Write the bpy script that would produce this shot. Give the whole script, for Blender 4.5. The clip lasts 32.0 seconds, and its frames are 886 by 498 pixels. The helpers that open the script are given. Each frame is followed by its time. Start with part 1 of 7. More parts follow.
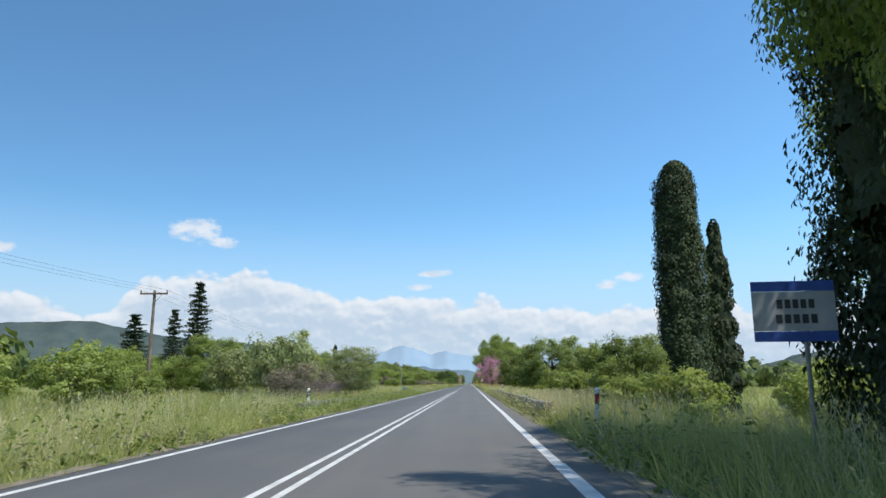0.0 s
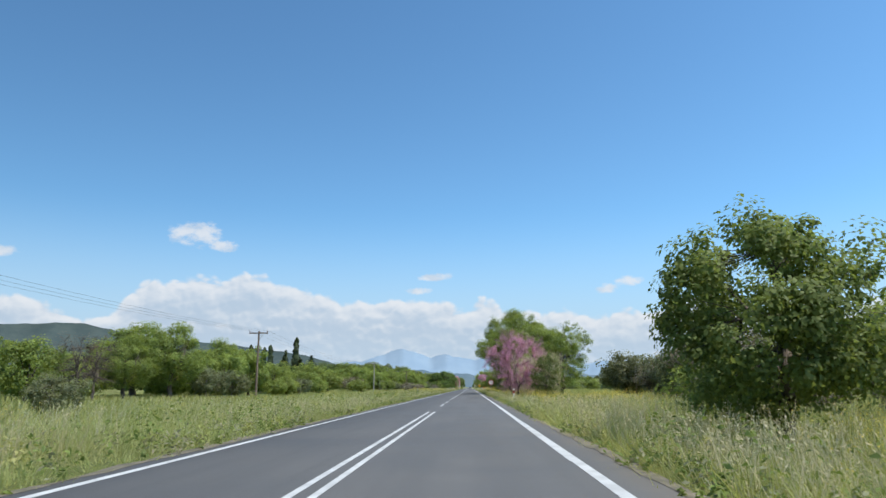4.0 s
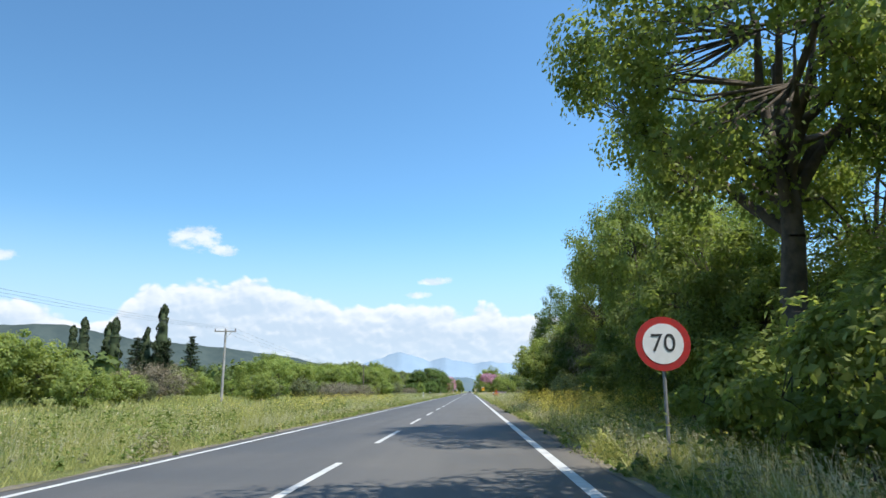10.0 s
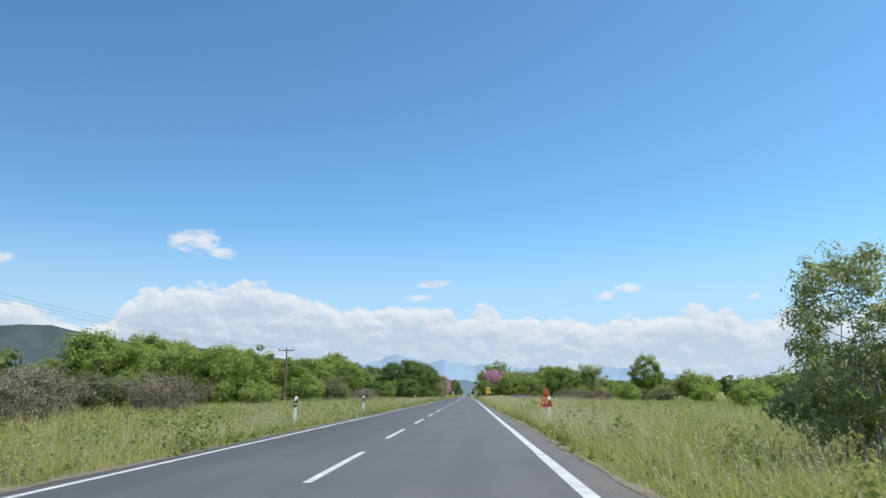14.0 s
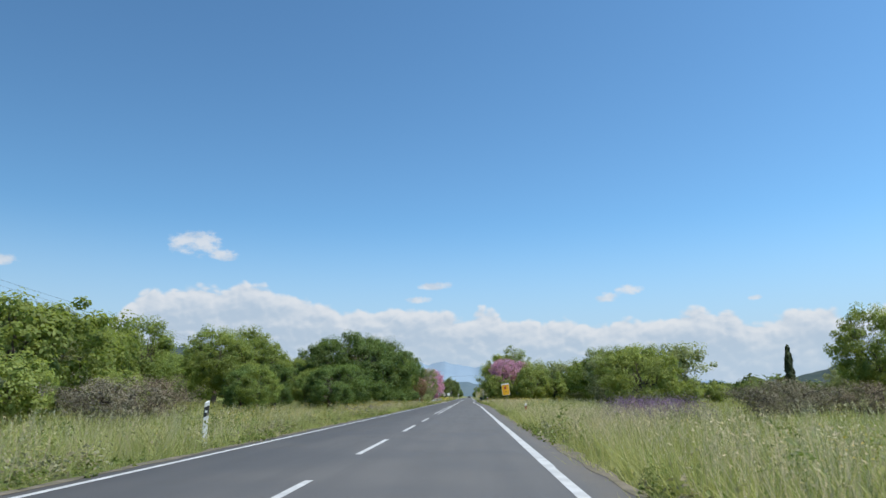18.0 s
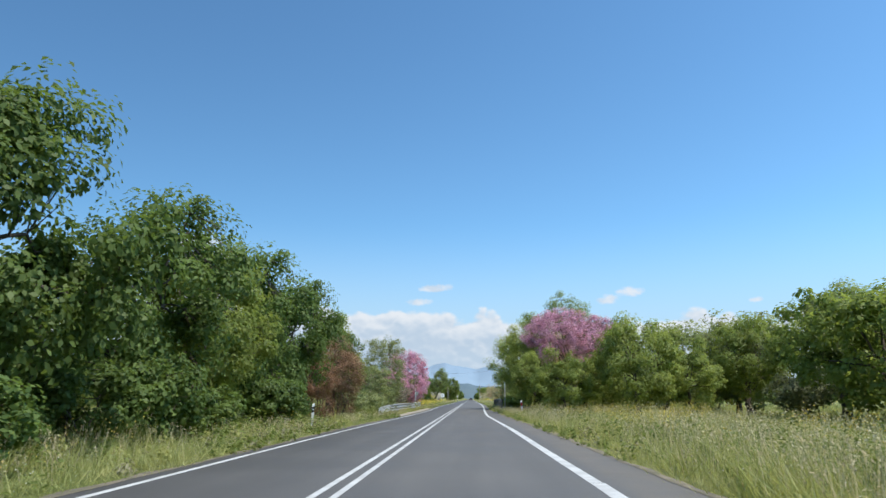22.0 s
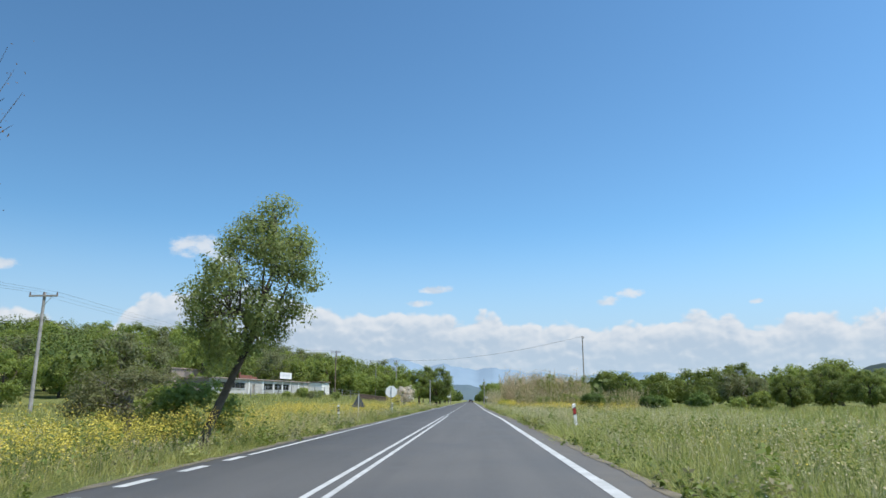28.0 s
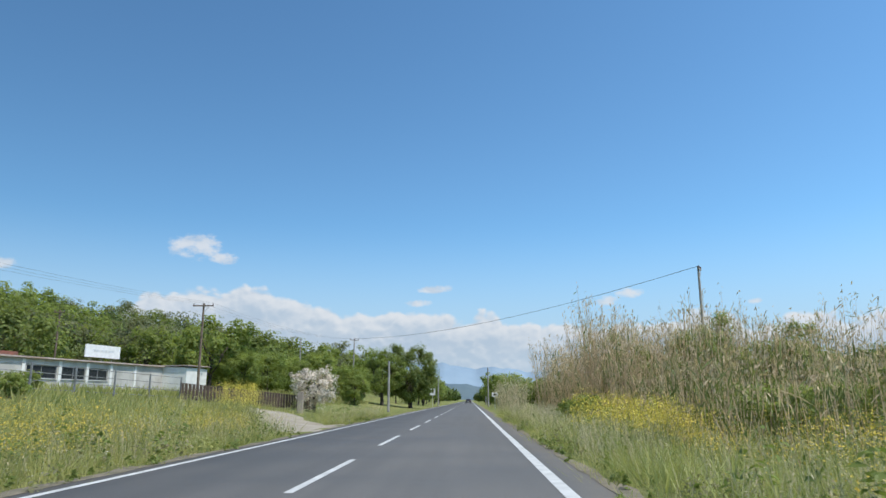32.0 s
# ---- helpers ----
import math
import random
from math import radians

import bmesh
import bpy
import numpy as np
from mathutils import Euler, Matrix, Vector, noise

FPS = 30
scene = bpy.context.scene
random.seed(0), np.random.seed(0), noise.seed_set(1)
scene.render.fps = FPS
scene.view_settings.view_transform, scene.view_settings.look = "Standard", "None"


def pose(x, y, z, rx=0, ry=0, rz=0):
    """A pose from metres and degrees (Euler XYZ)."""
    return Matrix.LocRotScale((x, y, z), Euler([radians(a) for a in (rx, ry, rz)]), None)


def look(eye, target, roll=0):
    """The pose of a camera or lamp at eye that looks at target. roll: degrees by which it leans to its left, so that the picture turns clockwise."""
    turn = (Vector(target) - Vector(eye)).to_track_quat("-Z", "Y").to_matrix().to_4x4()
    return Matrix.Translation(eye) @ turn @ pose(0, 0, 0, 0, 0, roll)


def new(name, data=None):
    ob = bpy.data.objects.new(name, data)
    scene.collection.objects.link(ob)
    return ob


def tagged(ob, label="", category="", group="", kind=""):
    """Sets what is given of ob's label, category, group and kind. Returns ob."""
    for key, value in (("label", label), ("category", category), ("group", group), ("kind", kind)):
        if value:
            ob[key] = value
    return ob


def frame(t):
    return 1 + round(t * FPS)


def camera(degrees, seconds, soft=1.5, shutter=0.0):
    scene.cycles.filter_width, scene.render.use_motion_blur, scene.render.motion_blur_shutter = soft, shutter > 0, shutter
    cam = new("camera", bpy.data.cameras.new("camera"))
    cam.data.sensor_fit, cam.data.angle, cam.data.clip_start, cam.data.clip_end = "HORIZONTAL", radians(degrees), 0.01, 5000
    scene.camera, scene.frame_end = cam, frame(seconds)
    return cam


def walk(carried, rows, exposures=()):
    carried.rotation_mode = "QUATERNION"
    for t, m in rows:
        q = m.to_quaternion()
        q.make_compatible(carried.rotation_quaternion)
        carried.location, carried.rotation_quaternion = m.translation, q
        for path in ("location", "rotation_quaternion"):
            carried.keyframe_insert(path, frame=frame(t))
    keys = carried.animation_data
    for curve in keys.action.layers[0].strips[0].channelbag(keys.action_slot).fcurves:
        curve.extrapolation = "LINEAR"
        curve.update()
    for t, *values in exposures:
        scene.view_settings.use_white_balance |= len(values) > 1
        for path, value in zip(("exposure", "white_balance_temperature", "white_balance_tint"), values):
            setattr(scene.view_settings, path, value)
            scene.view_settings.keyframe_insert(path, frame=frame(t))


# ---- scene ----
cam = camera(66.0, 32.0, soft=1.5, shutter=0.04)
EYE = 1.1
# seconds, x across the road, y along it, tilt up, turn to the left
PATH = [
    (0, 2.04, 0.0, 11.14, 2.23), (1, 1.99, 18.1, 11.32, 2.23), (2, 1.89, 36.2, 11.35, 2.24), (3, 1.8, 54.2, 11.37, 2.21),
    (4, 1.74, 72.2, 11.45, 2.23), (5, 1.68, 90.1, 11.52, 2.24), (6, 1.62, 108.0, 11.62, 2.24), (7, 1.76, 125.7, 11.64, 2.21),
    (8, 1.93, 143.3, 11.67, 2.17), (9, 2.07, 160.8, 11.69, 2.2), (10, 2.04, 178.2, 11.8, 2.22), (11, 1.97, 195.6, 11.92, 2.23),
    (12, 1.87, 212.9, 11.92, 2.2), (13, 1.91, 230.0, 12.01, 2.17), (14, 2.09, 246.9, 12.03, 2.14), (15, 2.14, 263.7, 12.08, 2.13),
    (16, 2.19, 280.3, 12.12, 2.16), (17, 2.23, 296.9, 12.17, 2.19), (18, 2.16, 313.6, 12.2, 2.21), (19, 1.99, 330.8, 12.23, 2.26),
    (20, 1.89, 348.8, 12.28, 2.38), (21, 1.81, 367.8, 12.33, 2.37), (22, 1.7, 387.3, 12.37, 2.29), (23, 1.58, 406.9, 12.42, 2.19),
    (24, 1.52, 426.3, 12.43, 2.11), (25, 1.62, 445.3, 12.45, 2.13), (26, 1.69, 463.8, 12.47, 2.19), (27, 1.75, 481.9, 12.49, 2.25),
    (28, 1.82, 499.8, 12.51, 2.3), (29, 2.03, 517.5, 12.51, 2.26), (30, 2.26, 535.2, 12.5, 2.23), (31, 2.25, 552.8, 12.49, 2.23),
    (32, 2.23, 570.4, 12.48, 2.22)]
walk(cam, [(t, pose(x, y, EYE, 90 + p, 0, w)) for t, x, y, p, w in PATH],
     [(0, 0.42), (2, 0.42), (3, 0.32), (7, 0.34), (8, 0.46), (9.4, 0.54), (10.2, 0.7), (11, 0.68), (12, 0.6), (13, 0.57), (14.3, 0.34), (18, 0.22), (19.5, 0.24), (21, 0.38), (22, 0.38), (23, 0.44), (24, 0.5), (25.3, 0.54), (27.5, 0.32), (32, 0.23)])

# ---- world, sun, exposure ----
SUN_DIR = Vector((0.46, -0.32, 1.0)).normalized()
scene.view_settings.exposure = 0.3


class Nodes:
    """Small helper to wire shader nodes."""

    def __init__(self, tree):
        self.tree = tree
        tree.nodes.clear()

    def add(self, kind, ins=None, **props):
        n = self.tree.nodes.new(kind)
        for k, v in props.items():
            if k == "operation":
                n.operation = v
            elif k == "data_type":
                n.data_type = v
            elif k == "blend_type":
                n.blend_type = v
            elif k == "sky_type":
                n.sky_type = v
            elif k == "interpolation_type":
                n.interpolation_type = v
            elif k == "noise_dimensions":
                n.noise_dimensions = v
        for k, v in (ins or {}).items():
            if isinstance(v, bpy.types.NodeSocket):
                self.tree.links.new(v, n.inputs[k])
            else:
                n.inputs[k].default_value = v
        return n

    def math(self, op, a, b=0.0, c=0.0):
        return self.add("ShaderNodeMath", {0: a, 1: b, 2: c}, operation=op).outputs[0]

    def mix(self, fac, a, b, blend="MIX"):
        n = self.add("ShaderNodeMix", data_type="RGBA", blend_type=blend)
        for k, v in ((0, fac), (6, a), (7, b)):
            if isinstance(v, bpy.types.NodeSocket):
                self.tree.links.new(v, n.inputs[k])
            else:
                n.inputs[k].default_value = v if k == 0 else (*v[:3], 1)
        return n.outputs[2]

    def ramp(self, v, lo, hi, a=0.0, b=1.0):
        return self.add("ShaderNodeMapRange", {"Value": v, "From Min": lo, "From Max": hi, "To Min": a, "To Max": b},
                        interpolation_type="SMOOTHSTEP").outputs[0]

    def noise(self, vec, scale, detail=4.0, rough=0.55):
        return self.add("ShaderNodeTexNoise", {"Vector": vec, "Scale": scale, "Detail": detail, "Roughness": rough}).outputs[0]

    def link(self, a, b):
        self.tree.links.new(a, b)


world = bpy.data.worlds.new("sky")
scene.world = world
world.use_nodes = True
W = Nodes(world.node_tree)
sky = W.add("ShaderNodeTexSky", sky_type="NISHITA")
sky.sun_disc = False
sky.sun_elevation = math.asin(SUN_DIR.z)
sky.sun_rotation = math.atan2(SUN_DIR.x, SUN_DIR.y)
sky.air_density, sky.dust_density, sky.ozone_density = 1.0, 0.6, 2.5
geo = W.add("ShaderNodeTexCoord")
sep = W.add("ShaderNodeSeparateXYZ", {0: geo.outputs["Generated"]})
azim = W.math("MULTIPLY", W.math("ARCTAN2", sep.outputs[0], sep.outputs[1]), 57.2958)
elev = W.math("MULTIPLY", W.math("ARCSINE", sep.outputs[2]), 57.2958)
flat = W.add("ShaderNodeCombineXYZ", {0: azim, 1: W.math("MULTIPLY", elev, 1.5), 2: 0.0}).outputs[0]
# top of the cumulus bank: azimuth and elevation in degrees
BANK = [(-40, 6.0), (-35.4, 6.7), (-32.9, 6.2), (-30.7, 4.9), (-28.5, 5.4), (-26.9, 7.1), (-25.8, 8.1), (-24.7, 7.8), (-23.9, 8.5), (-21.3, 8.8),
        (-18.7, 8.9), (-16.5, 8.4), (-13.7, 8.0), (-11.8, 7.5), (-10.9, 7.0), (-6.7, 7.1), (-4.3, 7.3), (-1.9, 7.1), (-0.9, 6.4), (1.9, 7.2),
        (4.2, 6.2), (8.0, 6.2), (10.2, 5.8), (14.7, 6.2), (18.2, 6.9), (20.6, 6.5), (22.1, 5.2), (24.5, 6.0), (26.8, 6.5), (28.2, 5.8), (31, 6.6), (36, 6.0)]
# single small clouds: azimuth, elevation, half width, half height
WISPS = [(-22.5, 12.0, 2.2, 1.1), (-20.4, 11.1, 1.3, 0.5), (-2.9, 9.1, 1.6, 0.35), (-4.4, 7.9, 1.3, 0.35), (11.4, 7.9, 1.1, 0.45), (13.1, 8.5, 1.3, 0.4),
         (-35.6, 9.5, 1.1, 0.5), (22.6, 7.4, 0.6, 0.25)]
rise = W.add("ShaderNodeValToRGB", {0: W.math("DIVIDE", W.math("ADD", azim, 40.0), 76.0)})
stops = rise.color_ramp.elements
stops[0].position, stops[1].position = 0.0, 1.0
for (a, e), stop in zip(BANK, [stops[0]] + [stops.new((a + 40) / 76) for a, e in BANK[1:-1]] + [stops[len(stops) - 1]]):
    stop.color = (e / 12, e / 12, e / 12, 1)
rise.color_ramp.interpolation = "LINEAR"
top_of_bank = W.math("MULTIPLY", W.add("ShaderNodeSeparateColor", {0: rise.outputs[0]}).outputs[0], 12.0)


def billow(da, de):
    """Heaped rounded cloud lumps, looked up a little to the side."""
    at = W.add("ShaderNodeVectorMath", {0: flat, 1: (da, de, 0.0)}, operation="ADD").outputs[0]
    soft_n = W.noise(at, 0.26, 3.0, 0.5)
    at = W.add("ShaderNodeVectorMath", {0: at, 1: W.add("ShaderNodeVectorMath", {0: W.add("ShaderNodeTexNoise", {"Vector": at, "Scale": 0.8, "Detail": 3.0}).outputs[1], 1: (1.3, 1.3, 0.0)},
                                                     operation="MULTIPLY").outputs[0]}, operation="ADD").outputs[0]
    cells = W.math("SUBTRACT", 0.5, W.add("ShaderNodeTexVoronoi", {"Vector": at, "Scale": 0.5}).outputs[0])
    small = W.math("SUBTRACT", 0.5, W.add("ShaderNodeTexVoronoi", {"Vector": at, "Scale": 1.4}).outputs[0])
    lumps = W.math("MULTIPLY_ADD", small, 0.38, cells)
    return W.math("MULTIPLY_ADD", W.math("SUBTRACT", soft_n, 0.5), 1.5, lumps)


heap, heap_lit = billow(0.0, 0.0), billow(0.22, 0.55)
lift = W.math("SUBTRACT", top_of_bank, elev)
dens = W.math("MULTIPLY_ADD", heap, 1.0, lift)
body = W.ramp(dens, -0.10, 0.42)
wisp = None
for a, e, ra, re in WISPS:
    da = W.math("DIVIDE", W.math("SUBTRACT", azim, a), ra)
    de = W.math("DIVIDE", W.math("SUBTRACT", W.math("MULTIPLY_ADD", W.math("SUBTRACT", azim, a), -0.04, elev), e), re)
    one = W.math("SUBTRACT", 1.0, W.math("MULTIPLY_ADD", da, da, W.math("MULTIPLY", de, de)))
    wisp = one if wisp is None else W.math("MAXIMUM", wisp, one)
rag = W.math("SUBTRACT", W.noise(flat, 0.85, 7.0, 0.62), 0.5)
loose = W.ramp(W.math("MULTIPLY_ADD", rag, 3.4, wisp), -0.1, 1.1, 0.0, 0.9)
cover = W.math("MAXIMUM", body, loose)
# lit from above: upper edges and the sides of the lumps that face the sun are brighter
crest = W.ramp(dens, 2.6, 0.1)
relief = W.math("SUBTRACT", heap, heap_lit)
shade = W.ramp(W.math("MULTIPLY_ADD", relief, 0.85, W.math("MULTIPLY", crest, 0.66)), -0.2, 0.95)
shade = W.math("MAXIMUM", shade, W.math("MULTIPLY", loose, 0.5))
cloud = W.mix(shade, (0.39, 0.475, 0.58), (0.645, 0.665, 0.695))
hazy = W.ramp(elev, 15.0, 0.5, 0.0, 0.95)
slope = W.math("MULTIPLY_ADD", sep.outputs[0], 0.34, 1.0)
slope = W.add("ShaderNodeCombineColor", {0: slope, 1: slope, 2: slope}).outputs[0]
tinted = W.mix(1.0, W.mix(1.0, sky.outputs[0], slope, "MULTIPLY"), (0.84, 1.25, 1.41), "MULTIPLY")
base = W.mix(hazy, W.mix(1.0, tinted, (0.105, 0.105, 0.105), "MULTIPLY"), (0.40, 0.515, 0.65))
full = W.mix(W.math("MULTIPLY", cover, W.ramp(elev, 1.0, 5.0, 0.55, 0.9)), base, cloud)
out = W.add("ShaderNodeOutputWorld")
W.link(W.add("ShaderNodeBackground", {"Color": full, "Strength": 1.0}).outputs[0], out.inputs[0])

sun = new("sun", bpy.data.lights.new("sun", "SUN"))
sun.data.energy, sun.data.angle, sun.data.color = 4.0, radians(0.5), (1.0, 0.95, 0.87)
sun.matrix_basis = look(SUN_DIR * 400, (0, 0, 0))


# ---- materials ----
def material(name):
    m = bpy.data.materials.new(name)
    m.use_nodes = True
    n = Nodes(m.node_tree)
    return m, n, n.add("ShaderNodeOutputMaterial")


def solid(name, c1, c2=None, rough=0.6, metal=0.0, scale=6.0, bump=0.0, bump_scale=60.0, fine=0.0):
    """Painted, wooden, stone or metal surface with two scales of variation."""
    m, n, o = material(name)
    c2 = c2 or [x * 0.75 for x in c1]
    co = n.add("ShaderNodeTexCoord").outputs["Object"]
    v = n.ramp(n.noise(co, scale, 5.0), 0.3, 0.7)
    col = n.mix(v, c1, c2)
    if fine:
        col = n.mix(n.math("MULTIPLY", n.noise(co, scale * 14, 3.0), fine), col, [x * 0.45 for x in c1])
    ins = {"Base Color": col, "Roughness": n.ramp(v, 0, 1, rough, min(1, rough + 0.12)), "Metallic": metal}
    if bump:
        ins["Normal"] = n.add("ShaderNodeBump", {"Height": n.noise(co, bump_scale, 4.0), "Strength": bump, "Distance": 0.02}).outputs[0]
    n.link(n.add("ShaderNodeBsdfPrincipled", ins).outputs[0], o.inputs[0])
    return m


def leafy(name, dark, light, through_light=0.3, rough=0.55, patch=0.35, warm=None, warm_part=0.0):
    """Thin leaves, blades or petals: each takes its own tone, and light shines through them."""
    m, n, o = material(name)
    g = n.add("ShaderNodeNewGeometry")
    isl = g.outputs["Random Per Island"]
    obj = n.add("ShaderNodeObjectInfo").outputs["Random"]
    pos = g.outputs["Position"]
    col = n.mix(isl, dark, light)
    if warm:
        col = n.mix(n.math("MULTIPLY", n.ramp(n.noise(pos, 0.22, 3.0), 0.48, 0.62), warm_part), col, warm)
    col = n.mix(n.math("MULTIPLY", n.ramp(n.noise(pos, patch, 3.0), 0.35, 0.7), 0.45), col, [x * 1.5 for x in light])
    col = n.mix(n.math("MULTIPLY", n.ramp(n.noise(pos, 1.7, 2.0), 0.42, 0.66), 0.4), col, [x * 0.7 for x in dark])
    col = n.mix(n.math("MULTIPLY", obj, 0.35), col, [dark[0] * 1.5, dark[1] * 0.95, dark[2] * 0.8])
    p = n.add("ShaderNodeBsdfPrincipled", {"Base Color": col, "Roughness": rough, "Specular IOR Level": 0.25})
    tr = n.add("ShaderNodeBsdfTranslucent", {"Color": n.mix(0.6, col, (light[0] * 1.5, light[1] * 1.5, light[2] * 0.8))})
    mixer = n.add("ShaderNodeMixShader", {0: through_light, 1: p.outputs[0], 2: tr.outputs[0]})
    n.link(mixer.outputs[0], o.inputs[0])
    return m


OAK_LEAF = leafy("oak_leaf", (0.072, 0.116, 0.03), (0.295, 0.355, 0.10), 0.5)
BUSH_LEAF = leafy("bush_leaf", (0.085, 0.13, 0.036), (0.34, 0.395, 0.12), 0.5)
HEDGE_LEAF = leafy("hedge_leaf", (0.036, 0.075, 0.022), (0.17, 0.24, 0.066), 0.42)
DARK_LEAF = leafy("dark_leaf", (0.062, 0.10, 0.028), (0.24, 0.29, 0.09), 0.48)
LIGHT_LEAF = leafy("light_leaf", (0.13, 0.165, 0.075), (0.32, 0.36, 0.185), 0.52)
LEAN_LEAF = leafy("young_leaf", (0.09, 0.125, 0.045), (0.27, 0.32, 0.13), 0.52)
OLIVE_LEAF = leafy("olive_leaf", (0.09, 0.11, 0.055), (0.22, 0.24, 0.13), 0.42)
CYPRESS_LEAF = leafy("cypress_leaf", (0.016, 0.028, 0.012), (0.075, 0.10, 0.04), 0.1, 0.7)
FIR_LEAF = leafy("fir_leaf", (0.015, 0.03, 0.012), (0.05, 0.075, 0.03), 0.1, 0.7)
CONE_LEAF = leafy("cone_leaf", (0.055, 0.08, 0.025), (0.20, 0.24, 0.075), 0.3, 0.65)
PINK = leafy("judas_petal", (0.37, 0.165, 0.28), (0.66, 0.40, 0.555), 0.35, 0.6)
WHITE_PETAL = leafy("white_petal", (0.48, 0.465, 0.44), (0.70, 0.69, 0.66), 0.3)
DEAD_LEAF = leafy("dead_leaf", (0.15, 0.085, 0.05), (0.31, 0.205, 0.135), 0.25, 0.8)
AMBER_LEAF = leafy("amber_leaf", (0.13, 0.17, 0.05), (0.40, 0.45, 0.155), 0.56, 0.55, 0.35, (0.34, 0.27, 0.11), 0.15)
BARE_LEAF = leafy("bare_twig", (0.15, 0.135, 0.10), (0.27, 0.25, 0.185), 0.2, 0.8)
REED_DRY = leafy("reed_dry", (0.33, 0.275, 0.18), (0.60, 0.51, 0.36), 0.35, 0.7)
REED_GREEN = leafy("reed_green", (0.09, 0.13, 0.04), (0.20, 0.25, 0.09), 0.3)
GRASS = leafy("grass_blade", (0.20, 0.235, 0.072), (0.42, 0.435, 0.18), 0.42, 0.6, 0.15, (0.48, 0.42, 0.21), 0.6)
GRASS_DRY = leafy("grass_head", (0.38, 0.355, 0.23), (0.60, 0.57, 0.40), 0.35, 0.7)
YELLOW = leafy("mustard_petal", (0.48, 0.38, 0.06), (0.70, 0.60, 0.14), 0.3)
PURPLE = leafy("purple_petal", (0.14, 0.09, 0.16), (0.26, 0.175, 0.29), 0.3)
DAISY = leafy("daisy_petal", (0.6, 0.6, 0.52), (0.8, 0.8, 0.74), 0.2)
WOOD_FAR = leafy("wood_leaf", (0.045, 0.08, 0.02), (0.155, 0.205, 0.06), 0.25, 0.7, 0.03, (0.15, 0.12, 0.06), 0.35)
WEED_LEAF = leafy("weed_leaf", (0.07, 0.11, 0.025), (0.22, 0.28, 0.075), 0.35, 0.55, 0.6)
WEED_GREY = leafy("weed_grey", (0.13, 0.14, 0.08), (0.30, 0.31, 0.19), 0.25, 0.7, 0.6, (0.34, 0.26, 0.17), 0.5)
BARK = solid("bark", (0.13, 0.10, 0.075), (0.06, 0.05, 0.04), 0.9, scale=3.0, bump=0.6, bump_scale=25)
PALE_BARK = solid("pale_bark", (0.30, 0.27, 0.23), (0.17, 0.14, 0.12), 0.9, scale=3.0, bump=0.4, bump_scale=25)
LINE_WHITE = solid("road_paint", (0.66, 0.66, 0.63), (0.46, 0.46, 0.44), 0.65, scale=2.0, fine=0.5, bump=0.2, bump_scale=90)
PLASTIC_WHITE = solid("post_plastic", (0.78, 0.78, 0.76), (0.62, 0.62, 0.58), 0.45, scale=5.0)
BLACK = solid("black_paint", (0.02, 0.02, 0.022), (0.035, 0.035, 0.035), 0.5)
RED = solid("red_reflector", (0.45, 0.03, 0.025), (0.32, 0.03, 0.03), 0.35)
SIGN_WHITE = solid("sign_white", (0.78, 0.78, 0.76), (0.68, 0.68, 0.66), 0.4, scale=3.0)
# sign white turned grey: the tree's shade is put into the colour
SIGN_SHADED = solid("shaded_sign_white", (0.42, 0.43, 0.43), (0.33, 0.34, 0.34), 0.6, scale=2.0, fine=0.3)
SIGN_BLUE = solid("sign_blue", (0.03, 0.09, 0.36), (0.03, 0.07, 0.28), 0.4)
PLATE_BLUE = solid("plate_blue", (0.06, 0.22, 0.60), (0.05, 0.17, 0.48), 0.4)
SIGN_YELLOW = solid("sign_yellow", (0.85, 0.42, 0.01), (0.75, 0.36, 0.01), 0.45)
SIGN_ORANGE = solid("sign_orange", (0.75, 0.16, 0.03), (0.6, 0.12, 0.03), 0.5)
SIGN_BACK = solid("sign_back", (0.11, 0.115, 0.12), (0.07, 0.07, 0.075), 0.6)
STEEL = solid("galvanised_steel", (0.74, 0.75, 0.75), (0.58, 0.59, 0.59), 0.45, 0.1, scale=4.0, fine=0.3)
STEEL_DULL = solid("weathered_steel", (0.34, 0.35, 0.35), (0.22, 0.21, 0.20), 0.6, 0.5, scale=5.0, fine=0.3)
RAIL_PAINT = solid("flaked_rail_paint", (0.20, 0.21, 0.22), (0.09, 0.09, 0.095), 0.6, 0.2, scale=7.0, fine=0.4)
RAIL_WORN = solid("worn_barrier", (0.29, 0.275, 0.245), (0.135, 0.12, 0.10), 0.85, scale=1.6, fine=0.45, bump=0.4, bump_scale=30)
POLE_WOOD = solid("pole_wood", (0.20, 0.15, 0.11), (0.10, 0.075, 0.055), 0.85, scale=2.0, bump=0.5, bump_scale=30)
POLE_PALE = solid("pole_pale", (0.36, 0.34, 0.31), (0.24, 0.22, 0.20), 0.85, scale=2.0, bump=0.3, bump_scale=30)
CABLE = solid("cable", (0.13, 0.13, 0.13), (0.09, 0.09, 0.09), 0.5)
CERAMIC = solid("insulator_ceramic", (0.10, 0.06, 0.045), (0.16, 0.12, 0.1), 0.25)
PLASTER = solid("white_plaster", (0.80, 0.79, 0.76), (0.66, 0.65, 0.62), 0.85, scale=0.9, fine=0.25, bump=0.15)
# greyer than the end wing's plaster; used on the long front wall
PLASTER_DULL = solid("dull_plaster", (0.56, 0.54, 0.50), (0.38, 0.36, 0.33), 0.9, scale=0.7, fine=0.3, bump=0.2)
PLASTER_GREY = solid("grey_plaster", (0.36, 0.30, 0.25), (0.24, 0.20, 0.165), 0.9, scale=0.8, fine=0.3, bump=0.2)
ROOF_EDGE = solid("roof_edge", (0.45, 0.38, 0.34), (0.33, 0.24, 0.20), 0.8, scale=1.2)
